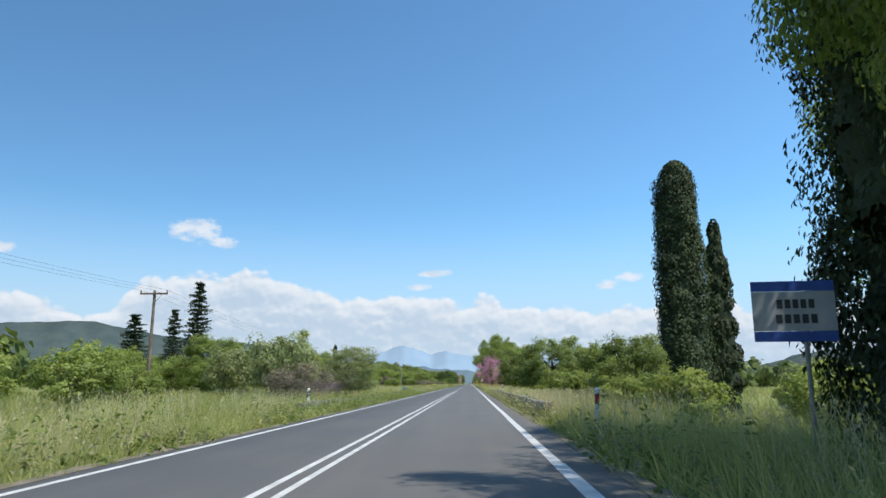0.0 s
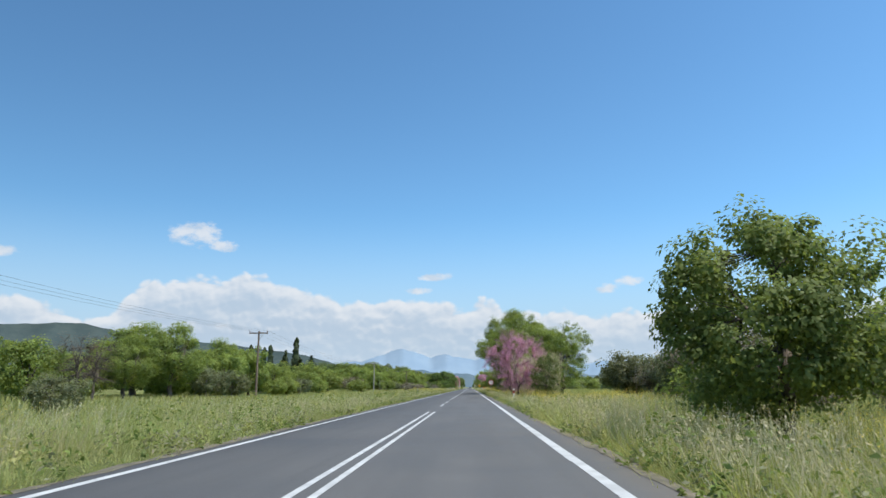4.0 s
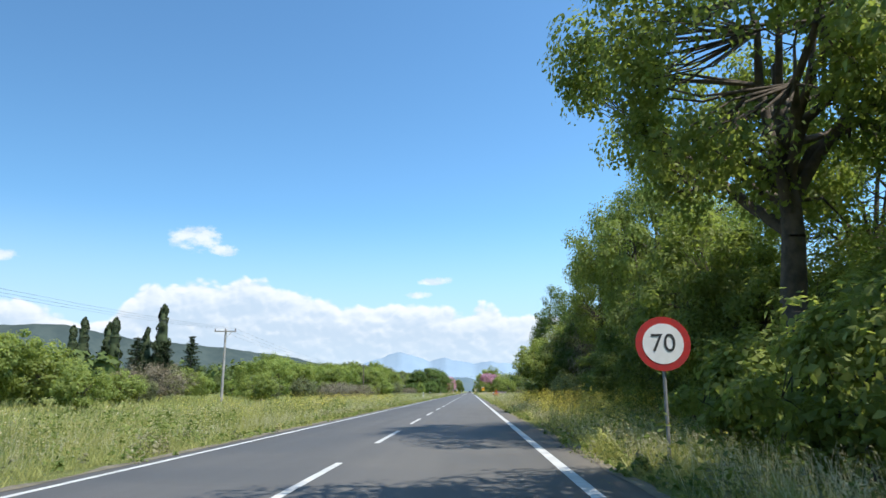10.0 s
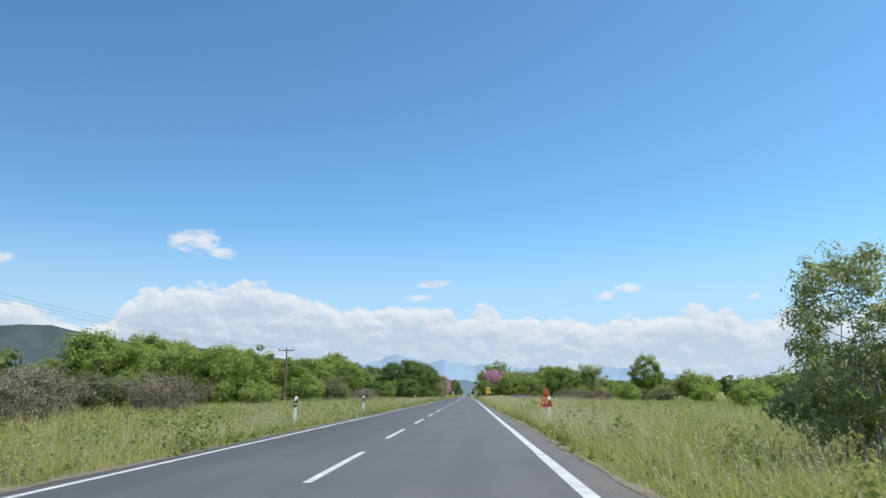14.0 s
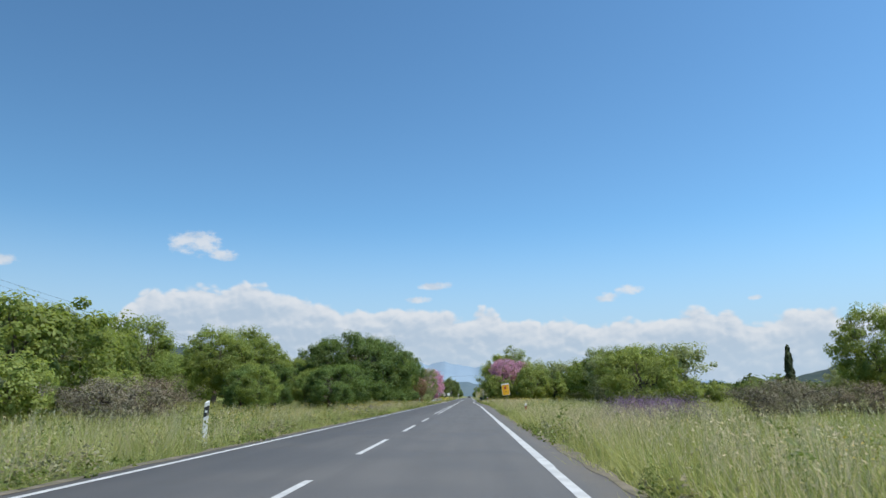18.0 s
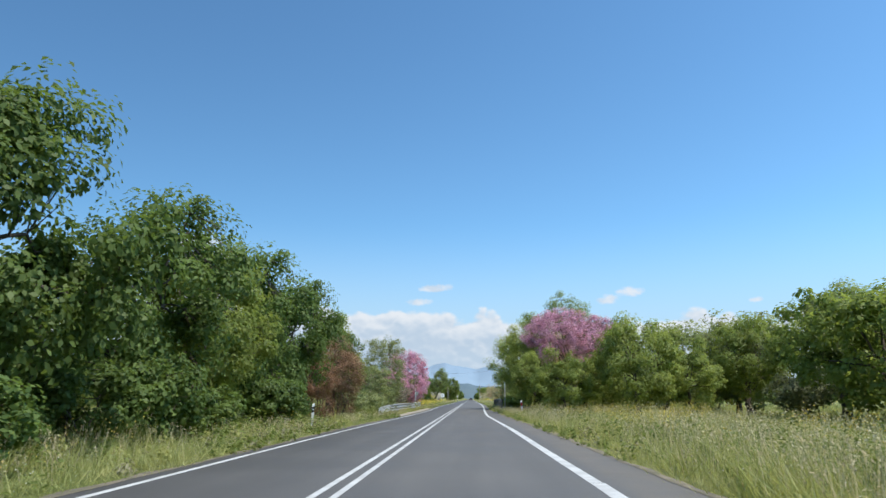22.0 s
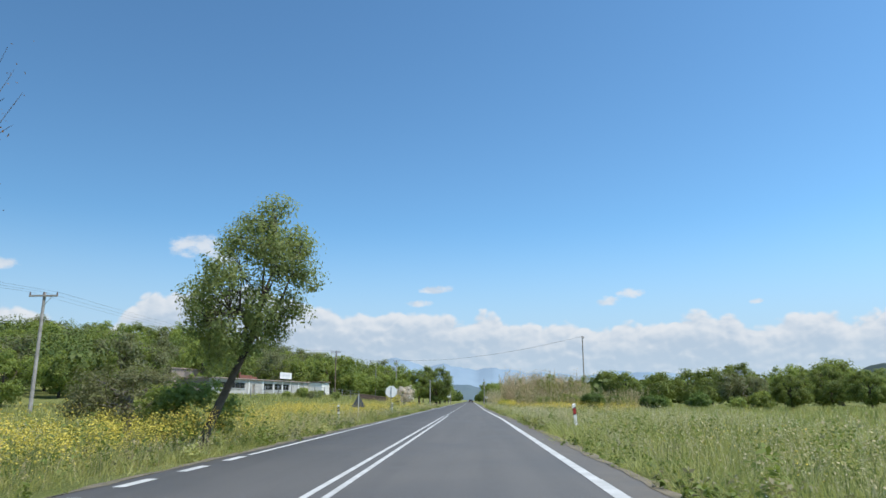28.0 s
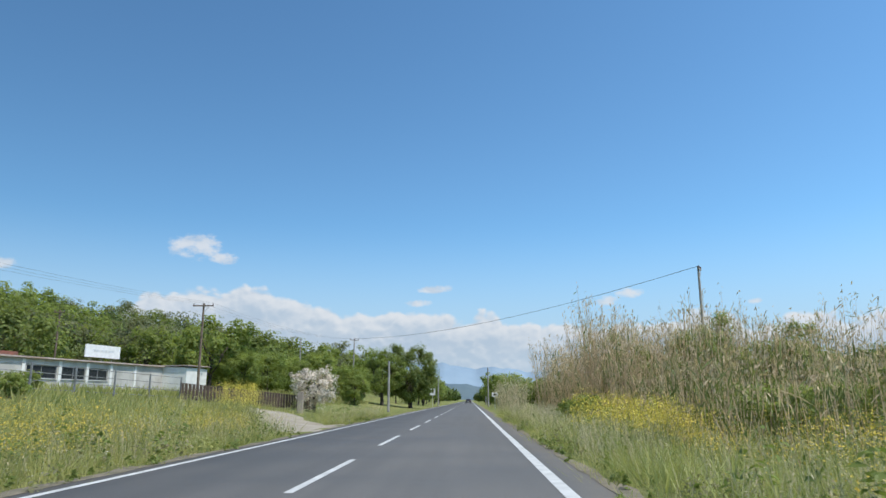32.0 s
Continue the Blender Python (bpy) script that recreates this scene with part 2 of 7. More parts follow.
RUST = solid("rusty_red", (0.24, 0.09, 0.06), (0.14, 0.07, 0.05), 0.85, scale=2.0)
FENCE_BROWN = solid("weathered_board", (0.15, 0.105, 0.08), (0.09, 0.07, 0.055), 0.9, scale=2.0, fine=0.3)
GLASS_DARK = solid("dark_glass", (0.015, 0.018, 0.02), (0.03, 0.032, 0.035), 0.12)
DIRT = solid("dry_dirt", (0.42, 0.37, 0.29), (0.24, 0.20, 0.14), 0.95, scale=1.2, fine=0.3, bump=0.4, bump_scale=12)
GRIT = solid("verge_grit", (0.24, 0.20, 0.14), (0.13, 0.12, 0.07), 0.95, scale=3.0, fine=0.5, bump=0.6, bump_scale=40)
RED_SOIL = solid("red_soil", (0.22, 0.125, 0.075), (0.14, 0.085, 0.05), 0.95, scale=1.4, fine=0.3, bump=0.6, bump_scale=8)
CAR_PAINT = solid("car_paint", (0.03, 0.035, 0.045), (0.045, 0.05, 0.06), 0.3, 0.3)
RUBBER = solid("rubber", (0.02, 0.02, 0.02), (0.03, 0.03, 0.03), 0.8)
GLASS_RED = solid("tail_lamp", (0.35, 0.02, 0.02), (0.25, 0.02, 0.02), 0.25)


def asphalt():
    m, n, o = material("asphalt")
    co = n.add("ShaderNodeTexCoord").outputs["Object"]
    grain = n.noise(co, 90.0, 2.0)
    patch = n.ramp(n.noise(co, 0.35, 4.0), 0.3, 0.7)
    sep = n.add("ShaderNodeSeparateXYZ", {0: co})
    stretched = n.add("ShaderNodeCombineXYZ", {0: n.math("MULTIPLY", sep.outputs[0], 1.6), 1: n.math("MULTIPLY", sep.outputs[1], 0.05), 2: 0.0})
    tracks = n.ramp(n.noise(stretched.outputs[0], 1.0, 3.0), 0.35, 0.65)
    col = n.mix(patch, (0.087, 0.083, 0.076), (0.112, 0.107, 0.098))
    col = n.mix(n.math("MULTIPLY", tracks, 0.5), col, (0.073, 0.071, 0.066))
    col = n.mix(n.math("MULTIPLY", n.ramp(grain, 0.4, 0.75), 0.35), col, (0.17, 0.165, 0.16))
    # an old oil stain in the right lane
    sx = n.math("DIVIDE", n.math("SUBTRACT", sep.outputs[0], 1.35), 0.42)
    sy = n.math("DIVIDE", n.math("SUBTRACT", sep.outputs[1], 61.8), 1.7)
    r2 = n.math("MULTIPLY_ADD", sx, sx, n.math("MULTIPLY", sy, sy))
    oil = n.ramp(n.math("MULTIPLY_ADD", n.math("SUBTRACT", n.noise(co, 1.6, 4.0), 0.5), 2.2, r2), 1.0, 0.1, 0.0, 0.55)
    col = n.mix(oil, col, (0.04, 0.038, 0.035))
    # dust gathers outside the edge lines
    side = n.math("ADD", n.ramp(sep.outputs[0], 3.45, 3.8), n.ramp(sep.outputs[0], -2.9, -3.2))
    dusty = n.math("MULTIPLY", side, n.ramp(n.noise(co, 1.5, 4.0), 0.25, 0.7, 0.3, 0.8))
    col = n.mix(dusty, col, (0.135, 0.118, 0.095))
    b = n.add("ShaderNodeBump", {"Height": grain, "Strength": 0.5, "Distance": 0.008})
    p = n.add("ShaderNodeBsdfPrincipled", {"Base Color": col, "Roughness": n.ramp(patch, 0, 1, 0.72, 0.85), "Normal": b.outputs[0]})
    n.link(p.outputs[0], o.inputs[0])
    return m


def meadow_soil():
    m, n, o = material("meadow_ground")
    pos = n.add("ShaderNodeNewGeometry").outputs["Position"]
    a = n.ramp(n.noise(pos, 0.06, 5.0, 0.6), 0.35, 0.65)
    b = n.ramp(n.noise(pos, 1.2, 5.0, 0.65), 0.3, 0.7)
    c = n.noise(pos, 9.0, 4.0, 0.7)
    col = n.mix(a, (0.17, 0.20, 0.055), (0.27, 0.26, 0.10))
    col = n.mix(n.math("MULTIPLY", b, 0.5), col, (0.11, 0.14, 0.04))
    col = n.mix(n.math("MULTIPLY", n.ramp(c, 0.5, 0.75), 0.45), col, (0.36, 0.32, 0.16))
    bump = n.add("ShaderNodeBump", {"Height": n.noise(pos, 5.0, 6.0, 0.7), "Strength": 0.9, "Distance": 0.25})
    p = n.add("ShaderNodeBsdfPrincipled", {"Base Color": col, "Roughness": 0.95, "Specular IOR Level": 0.1, "Normal": bump.outputs[0]})
    n.link(p.outputs[0], o.inputs[0])
    return m


def far_hill(name, c1, c2, scale):
    m, n, o = material(name)
    pos = n.add("ShaderNodeNewGeometry").outputs["Position"]
    v = n.ramp(n.noise(pos, scale, 8.0, 0.65), 0.35, 0.65)
    p = n.add("ShaderNodeBsdfPrincipled", {"Base Color": n.mix(v, c1, c2), "Roughness": 1.0, "Specular IOR Level": 0.0})
    n.link(p.outputs[0], o.inputs[0])
    return m


ASPHALT = asphalt()
MEADOW = meadow_soil()

# ---- geometry helpers ----
def mesh_from(name, verts, faces, mat):
    """A mesh from an array of points and an array of faces, all with the same number of corners."""
    verts, faces = np.asarray(verts, dtype=np.float32), np.asarray(faces, dtype=np.int32)
    me = bpy.data.meshes.new(name)
    k = faces.shape[1]
    me.vertices.add(len(verts))
    me.vertices.foreach_set("co", verts.ravel())
    me.loops.add(faces.size)
    me.loops.foreach_set("vertex_index", faces.ravel())
    me.polygons.add(len(faces))
    me.polygons.foreach_set("loop_start", np.arange(len(faces), dtype=np.int32) * k)
    me.update(calc_edges=True)
    me.materials.append(mat)
    return me


def join(chunks):
    """Points and faces of several chunks as one."""
    vs, fs, at = [], [], 0
    for v, q in chunks:
        vs.append(v)
        fs.append(q + at)
        at += len(v)
    return np.concatenate(vs), np.concatenate(fs)


def bm_mesh(name, bm, mat):
    me = bpy.data.meshes.new(name)
    bm.to_mesh(me)
    bm.free()
    me.materials.append(mat)
    return me


def part(name, data, parent, label="", at=None):
    """Links a mesh as one part under a thing or a part."""
    ob = new(name, data)
    ob.parent = parent
    if at is not None:
        ob.matrix_basis = at
    if label:
        tagged(ob, label)
    return ob


def thing(name, x, y, z, label, category, group="", turn=0.0, scale=(1, 1, 1), kind=""):
    ob = new(name)
    ob.empty_display_size = 0.2
    ob.matrix_basis = Matrix.LocRotScale((x, y, z), Euler((0, 0, radians(turn))), scale)
    return tagged(ob, label, category, group, kind)


def box(size, at=(0, 0, 0), bevel=0.0, bm=None, turn=None):
    bm = bm or bmesh.new()
    got = bmesh.ops.create_cube(bm, size=1.0)["verts"]
    m = Matrix.Translation(at) @ (turn or Matrix()) @ Matrix.Diagonal((*size, 1))
    bmesh.ops.transform(bm, matrix=m, verts=got)
    if bevel:
        edges = list({e for v in got for e in v.link_edges})
        bmesh.ops.bevel(bm, geom=edges, offset=bevel, segments=2, affect="EDGES", clamp_overlap=True)
    return bm


def rod(p, q, r0, r1=None, sides=8, bm=None):
    """A tapered round bar from p to q."""
    bm = bm or bmesh.new()
    p, q = Vector(p), Vector(q)
    m = Matrix.Translation((p + q) / 2) @ (q - p).to_track_quat("Z", "Y").to_matrix().to_4x4()
    bmesh.ops.create_cone(bm, cap_ends=True, segments=sides, radius1=r0, radius2=r0 if r1 is None else r1, depth=(q - p).length, matrix=m)
    return bm


def tubes(P, Q, R0, R1, sides=5):
    """Many tapered bars at once, as points and faces."""
    P, Q = np.asarray(P, float), np.asarray(Q, float)
    d = Q - P
    d /= np.linalg.norm(d, axis=1, keepdims=True) + 1e-9
    ref = np.where(np.abs(d[:, 2:3]) < 0.9, np.array([[0, 0, 1.0]]), np.array([[1.0, 0, 0]]))
    u = np.cross(d, ref)
    u /= np.linalg.norm(u, axis=1, keepdims=True)
    w = np.cross(d, u)
    ang = np.arange(sides) * 2 * np.pi / sides
    ring = np.cos(ang)[None, :, None] * u[:, None, :] + np.sin(ang)[None, :, None] * w[:, None, :]
    a = P[:, None, :] + ring * np.asarray(R0)[:, None, None]
    b = Q[:, None, :] + ring * np.asarray(R1)[:, None, None]
    v = np.concatenate([a, b], axis=1).reshape(-1, 3)
    k = np.arange(sides)
    f = np.stack([k, (k + 1) % sides, (k + 1) % sides + sides, k + sides], axis=1)
    f = (f[None] + (np.arange(len(P)) * 2 * sides)[:, None, None]).reshape(-1, 4)
    return v, f


def leaves(C, N, size, aspect, rng, tangent=None):
    """Diamond leaves at C that face N."""
    n = len(C)
    N = N / (np.linalg.norm(N, axis=1, keepdims=True) + 1e-9)
    T = rng.normal(size=(n, 3)) if tangent is None else tangent + rng.normal(size=(n, 3)) * 0.25
    T -= N * (T * N).sum(1, keepdims=True)
    T /= np.linalg.norm(T, axis=1, keepdims=True) + 1e-9
    B = np.cross(N, T)
    s = (size * rng.uniform(0.65, 1.35, n))[:, None]
    fold = N * s * 0.12
    v = np.stack([C - T * s * 0.5, C + B * s * aspect * 0.5 + fold, C + T * s * 0.5, C - B * s * aspect * 0.5 + fold], axis=1).reshape(-1, 3)
    return v, np.arange(n * 4).reshape(-1, 4)


def smooth(v, a, b):
    t = np.clip((np.asarray(v, float) - a) / (b - a), 0, 1)
    return t * t * (3 - 2 * t)


# ---- the lie of the land ----
# the edge lines by the place along the road; the middle line is x = 0
LINE_Y = [-60, 60, 110, 300, 395, 414, 433, 451, 476, 507, 542, 578, 700]
LINE_R = [3.2, 3.3, 3.38, 3.43, 3.39, 3.16, 2.76, 2.9, 3.3, 3.56, 3.67, 3.4, 3.4]
LINE_L = [-2.6, -2.7, -2.88, -2.93, -2.72, -2.78, -2.3, -2.15, -2.6, -2.75, -2.78, -2.9, -2.9]
ROAD_A, ROAD_B = -60.0, 1500.0


def x_right(y):
    return np.interp(y, LINE_Y, LINE_R)


def x_left(y):
    return np.interp(y, LINE_Y, LINE_L)


def shoulder(y):
    """Paved strip outside the right edge line."""
    return 0.55 + 0.45 * smooth(y, 342, 388) * (1 - smooth(y, 440, 455))


def edge_right(y):
    return x_right(y) + 0.11 + shoulder(y)


def edge_left(y):
    return x_left(y) - 0.35


def ground_z(x, y):
    x, y = np.asarray(x, float), np.asarray(y, float)
    d = np.maximum(x - edge_right(y), edge_left(y) - x)
    z = -0.02 - 0.20 * smooth(d, 0.2, 2.5) + 0.10 * smooth(d, 3, 8)
    z = np.where(d < 0, -0.08, z)
    wave = 0.5 * np.sin(x * 0.11 + 1.3) * np.sin(y * 0.043) + 0.25 * np.sin(x * 0.31) * np.sin(y * 0.12 + 0.7)
    z = z + wave * smooth(d, 8, 30) * 0.6
    # lower land behind the rails at the start
    z = z - 0.9 * smooth(d, 3, 9) * smooth(y, 10, 25) * (1 - smooth(y, 60, 80)) * (x > 0)
    # rise towards the white building and the wooded hill
    z = z + 1.9 * smooth(-x, 6, 24) * smooth(y, 555, 600)
    z = z + 17.5 * (1 - 0.3 * smooth(-x, 75, 110)) * smooth(-x, 45 - 25 * smooth(y, 660, 720), 120) * smooth(y, 560, 700) * (1 - 0.75 * smooth(-x, 150, 330))
    # a wooded rise right of the road past the end
    z = z + 6.0 * smooth(x, 20, 90) * smooth(y, 760, 900)
    return z


def sheet(name, xs, ys, mat, zf, label="", kind="structure"):
    xs, ys = np.asarray(xs, float), np.asarray(ys, float)
    X, Yg = np.meshgrid(xs, ys)
    v = np.stack([X, Yg, zf(X, Yg)], axis=-1).reshape(-1, 3)
    nx, ny = len(xs), len(ys)
    i = (np.arange(ny - 1)[:, None] * nx + np.arange(nx - 1)[None, :]).reshape(-1)
    f = np.stack([i, i + 1, i + 1 + nx, i + nx], axis=1)
    ob = new(name, mesh_from(name, v, f, mat))
    ob.data.polygons.foreach_set("use_smooth", np.ones(len(f), dtype=bool))
    return tagged(ob, label, "", "", kind)


side = [0.02, 0.3, 0.7, 1.2, 1.8, 2.6, 3.5, 5, 7, 9, 12, 16, 21, 27, 35, 45, 58, 75, 95, 120, 150, 190, 240, 330, 500, 800, 1300, 2200, 3400, 4700]
gx = [-s - 3.3 for s in reversed(side)] + [-1.5, 1.5] + [3.5 + s for s in side]
gy = list(np.arange(-60, 760, 6.0)) + list(np.arange(760, 1100, 20.0)) + [1150, 1300, 1500, 1800, 2300, 3000, 3900, 4800]
gy = [-4500, -2500, -1200, -500, -200, -100] + gy
sheet("ground", gx, gy, MEADOW, ground_z, "green and straw-coloured meadow ground along the road")


def road_deck():
    ys = np.concatenate([np.arange(ROAD_A, 760, 4.0), np.arange(760, ROAD_B, 20.0)])
    n = len(ys)
    rng = np.random.default_rng(3)
    ragl = np.interp(np.arange(n), np.arange(0, n, 2), rng.uniform(-0.05, 0.05, len(np.arange(0, n, 2))))
    l, r = edge_left(ys) + ragl, edge_right(ys) + ragl[::-1] * 1.4
    rows = [np.stack([l - 0.06, ys, np.full(n, -0.12)], 1), np.stack([l, ys, np.full(n, 0.0)], 1), np.stack([np.zeros(n), ys, np.full(n, 0.0)], 1),
            np.stack([r, ys, np.full(n, 0.0)], 1), np.stack([r + 0.06, ys, np.full(n, -0.12)], 1)]
    v = np.concatenate(rows)
    f = []
    for k in range(4):
        i = np.arange(n - 1) + k * n
        f.append(np.stack([i, i + n, i + n + 1, i + 1], 1))
    return mesh_from("road", v, np.concatenate(f), ASPHALT)


tagged(new("road", road_deck()), "grey worn asphalt two-lane country road", "road", "", "structure")


def verge_edge(right_side):
    """Ragged gritty strip where the asphalt crumbles into the grass."""
    ys = np.arange(ROAD_A, 700, 0.7)
    n = len(ys)
    rs = np.random.default_rng(21 + right_side)
    wide = 0.20 + 0.12 * np.sin(ys * 0.23 + right_side) + rs.uniform(-0.1, 0.16, n)
    s = 1 if right_side else -1
    e = edge_right(ys) if right_side else edge_left(ys)
    rows = [np.stack([e - s * rs.uniform(0.02, 0.12, n), ys, np.full(n, 0.006)], 1), np.stack([e + s * wide * 0.5, ys, rs.uniform(-0.01, 0.025, n)], 1),
            np.stack([e + s * wide, ys, np.full(n, -0.06)], 1)]
    k = np.arange(n - 1)
    f = np.concatenate([np.stack([k, k + 1, k + n + 1, k + n], 1), np.stack([k, k + 1, k + n + 1, k + n], 1) + n])
    return mesh_from("verge_edge", np.concatenate(rows), f, GRIT)


for right_side in (True, False):
    tagged(new("verge_edge", verge_edge(right_side)), "gritty brown crumbling edge between asphalt and grass", "verge", "", "structure")


def strip(x, y0, y1, w, x2=None):
    """A painted bar along the road, 4 mm proud of it."""
    h, e = w / 2, x if x2 is None else x2
    v = np.array([[x - h, y0, 0.004], [x + h, y0, 0.004], [e + h, y1, 0.004], [e - h, y1, 0.004]])
    return v, np.array([[0, 1, 2, 3]])


def marking(name, chunks, label):
    v, f = join(chunks)
    tagged(new(name, mesh_from(name, v, f, LINE_WHITE)), label, "road marking", "", "structure")


rng = np.random.default_rng(11)
# solid edge lines, laid in lengths with small steps between them
right = []
y = ROAD_A
while y < 1200:
    n, j = rng.uniform(5, 14), rng.uniform(-0.008, 0.008)
    right.append(strip(x_right(y) + j, y, y + n - 0.05 * (rng.random() < 0.25), 0.175 + rng.uniform(-0.02, 0.025), x_right(y + n) + j))
    y += n
marking("edge_line_right", right, "white painted solid line along the road edge")
left = []
y = ROAD_A
while y < 1200:
    if 506.3 <= y < 514.3:
        left.append(strip(x_left(y), y + 0.6, y + 1.6, 0.17))
        y += 2.0
        continue
    n = rng.uniform(8, 15)
    if y < 506.3:
        n = min(n, 506.3 - y)
    left.append(strip(x_left(y), y, y + n, 0.12 + rng.uniform(-0.015, 0.015), x_left(y + n)))
    y += n
marking("edge_line_left", left, "white painted line along the road edge, broken at a junction")
middle = []
for a, b in ((ROAD_A, 104.0), (358.3, 550.5)):
    for x in (-0.13, 0.13):
        y = a
        while y < b:
            n = min(rng.uniform(10, 25), b - y)
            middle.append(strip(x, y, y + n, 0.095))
            y += n
marking("centre_line", middle, "white painted double centre line")


def dashes(first, last, period):
    y = first
    while y < last:
        tagged(new("lane_dash", mesh_from("lane_dash", *strip(rng.uniform(-0.02, 0.02), y, y + 4.75, 0.115), LINE_WHITE)),
               "white painted centre dash on the asphalt", "road marking", "dashes of the centre line", "structure")
        y += period


dashes(113.2, 352.0, 8.92)
dashes(552.6, 850.0, 8.8)


# ---- hills and mountains far off ----
def ridge(name, a0, a1, dist, prof, mat, label, rough, seed):
    """A mountain side: crest heights in degrees of elevation by azimuth, seen from the middle of the walk."""
    n = 160
    az = np.linspace(a0, a1, n)
    pa, pe = np.array(prof, float).T
    rs = np.random.default_rng(seed)
    el = np.interp(az, pa, pe)
    for k in (8, 18, 40, 80):
        el = el + rough / (k ** 0.6) * np.sin(az * k * 0.08 + rs.uniform(0, 6)) * np.clip(el, 0, 1)
    el = np.maximum(el, 0.02)
    rows = []
    for frac, back in ((0.0, -0.16), (0.35, -0.09), (0.7, -0.04), (1.0, 0.0), (0.6, 0.06), (0.0, 0.14)):
        dd = dist * (1 + back) * np.ones(n)
        wob = 1 + 0.12 * np.sin(az * 1.7 + back * 60) * (0 < frac < 1)
        rows.append(np.stack([np.sin(np.radians(az)) * dd, 280 + np.cos(np.radians(az)) * dd, np.tan(np.radians(el)) * dist * frac * wob - 6 * (frac == 0)], 1))
    v = np.concatenate(rows)
    f = [np.stack([np.arange(n - 1) + k * n, np.arange(n - 1) + k * n + 1, np.arange(n - 1) + (k + 1) * n + 1, np.arange(n - 1) + (k + 1) * n], 1) for k in range(5)]
    ob = tagged(new(name, mesh_from(name, v, np.concatenate(f), mat)), label, "hill", "", "structure")
    ob.data.polygons.foreach_set("use_smooth", np.ones(len(ob.data.polygons), dtype=bool))


# mountain colours hold the distance haze: blue-grey is painted into the base
HAZE_FAR = far_hill("mountain_far", (0.21, 0.285, 0.355), (0.235, 0.31, 0.375), 0.003)
HAZE_NEAR = far_hill("mountain_near", (0.105, 0.15, 0.175), (0.125, 0.165, 0.18), 0.004)
# woodland green with blue-grey haze of distance mixed into the colour
HILL_HAZED = far_hill("hill_woods", (0.052, 0.072, 0.070), (0.070, 0.090, 0.082), 0.02)
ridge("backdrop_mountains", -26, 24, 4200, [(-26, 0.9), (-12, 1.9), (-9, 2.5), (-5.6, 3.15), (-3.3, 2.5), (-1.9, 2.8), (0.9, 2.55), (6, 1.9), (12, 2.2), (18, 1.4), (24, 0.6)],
      HAZE_FAR, "blue hazy mountain range on the horizon", 0.5, 5)
ridge("backdrop_foothills", -24, 20, 3300, [(-24, 2.0), (-14, 2.0), (-8, 1.75), (-3, 1.25), (0, 1.05), (6, 1.3), (20, 1.0)], HAZE_NEAR, "hazy blue-green foothills before the mountains", 0.4, 6)
ridge("backdrop_hill_left", -62, -10, 2500, [(-62, 2.8), (-45, 4.2), (-35, 4.9), (-32, 4.9), (-29, 4.35), (-25, 3.8), (-21.5, 3.6), (-17.5, 3.25), (-14, 2.6), (-10, 1.4)], HILL_HAZED, "long green wooded hill", 0.2, 7)
ridge("backdrop_hill_right", 18, 70, 2700, [(18, 0.5), (25, 1.7), (30, 2.6), (36, 3.0), (50, 2.6), (70, 1.5)], HILL_HAZED, "green wooded hill far off", 0.4, 8)


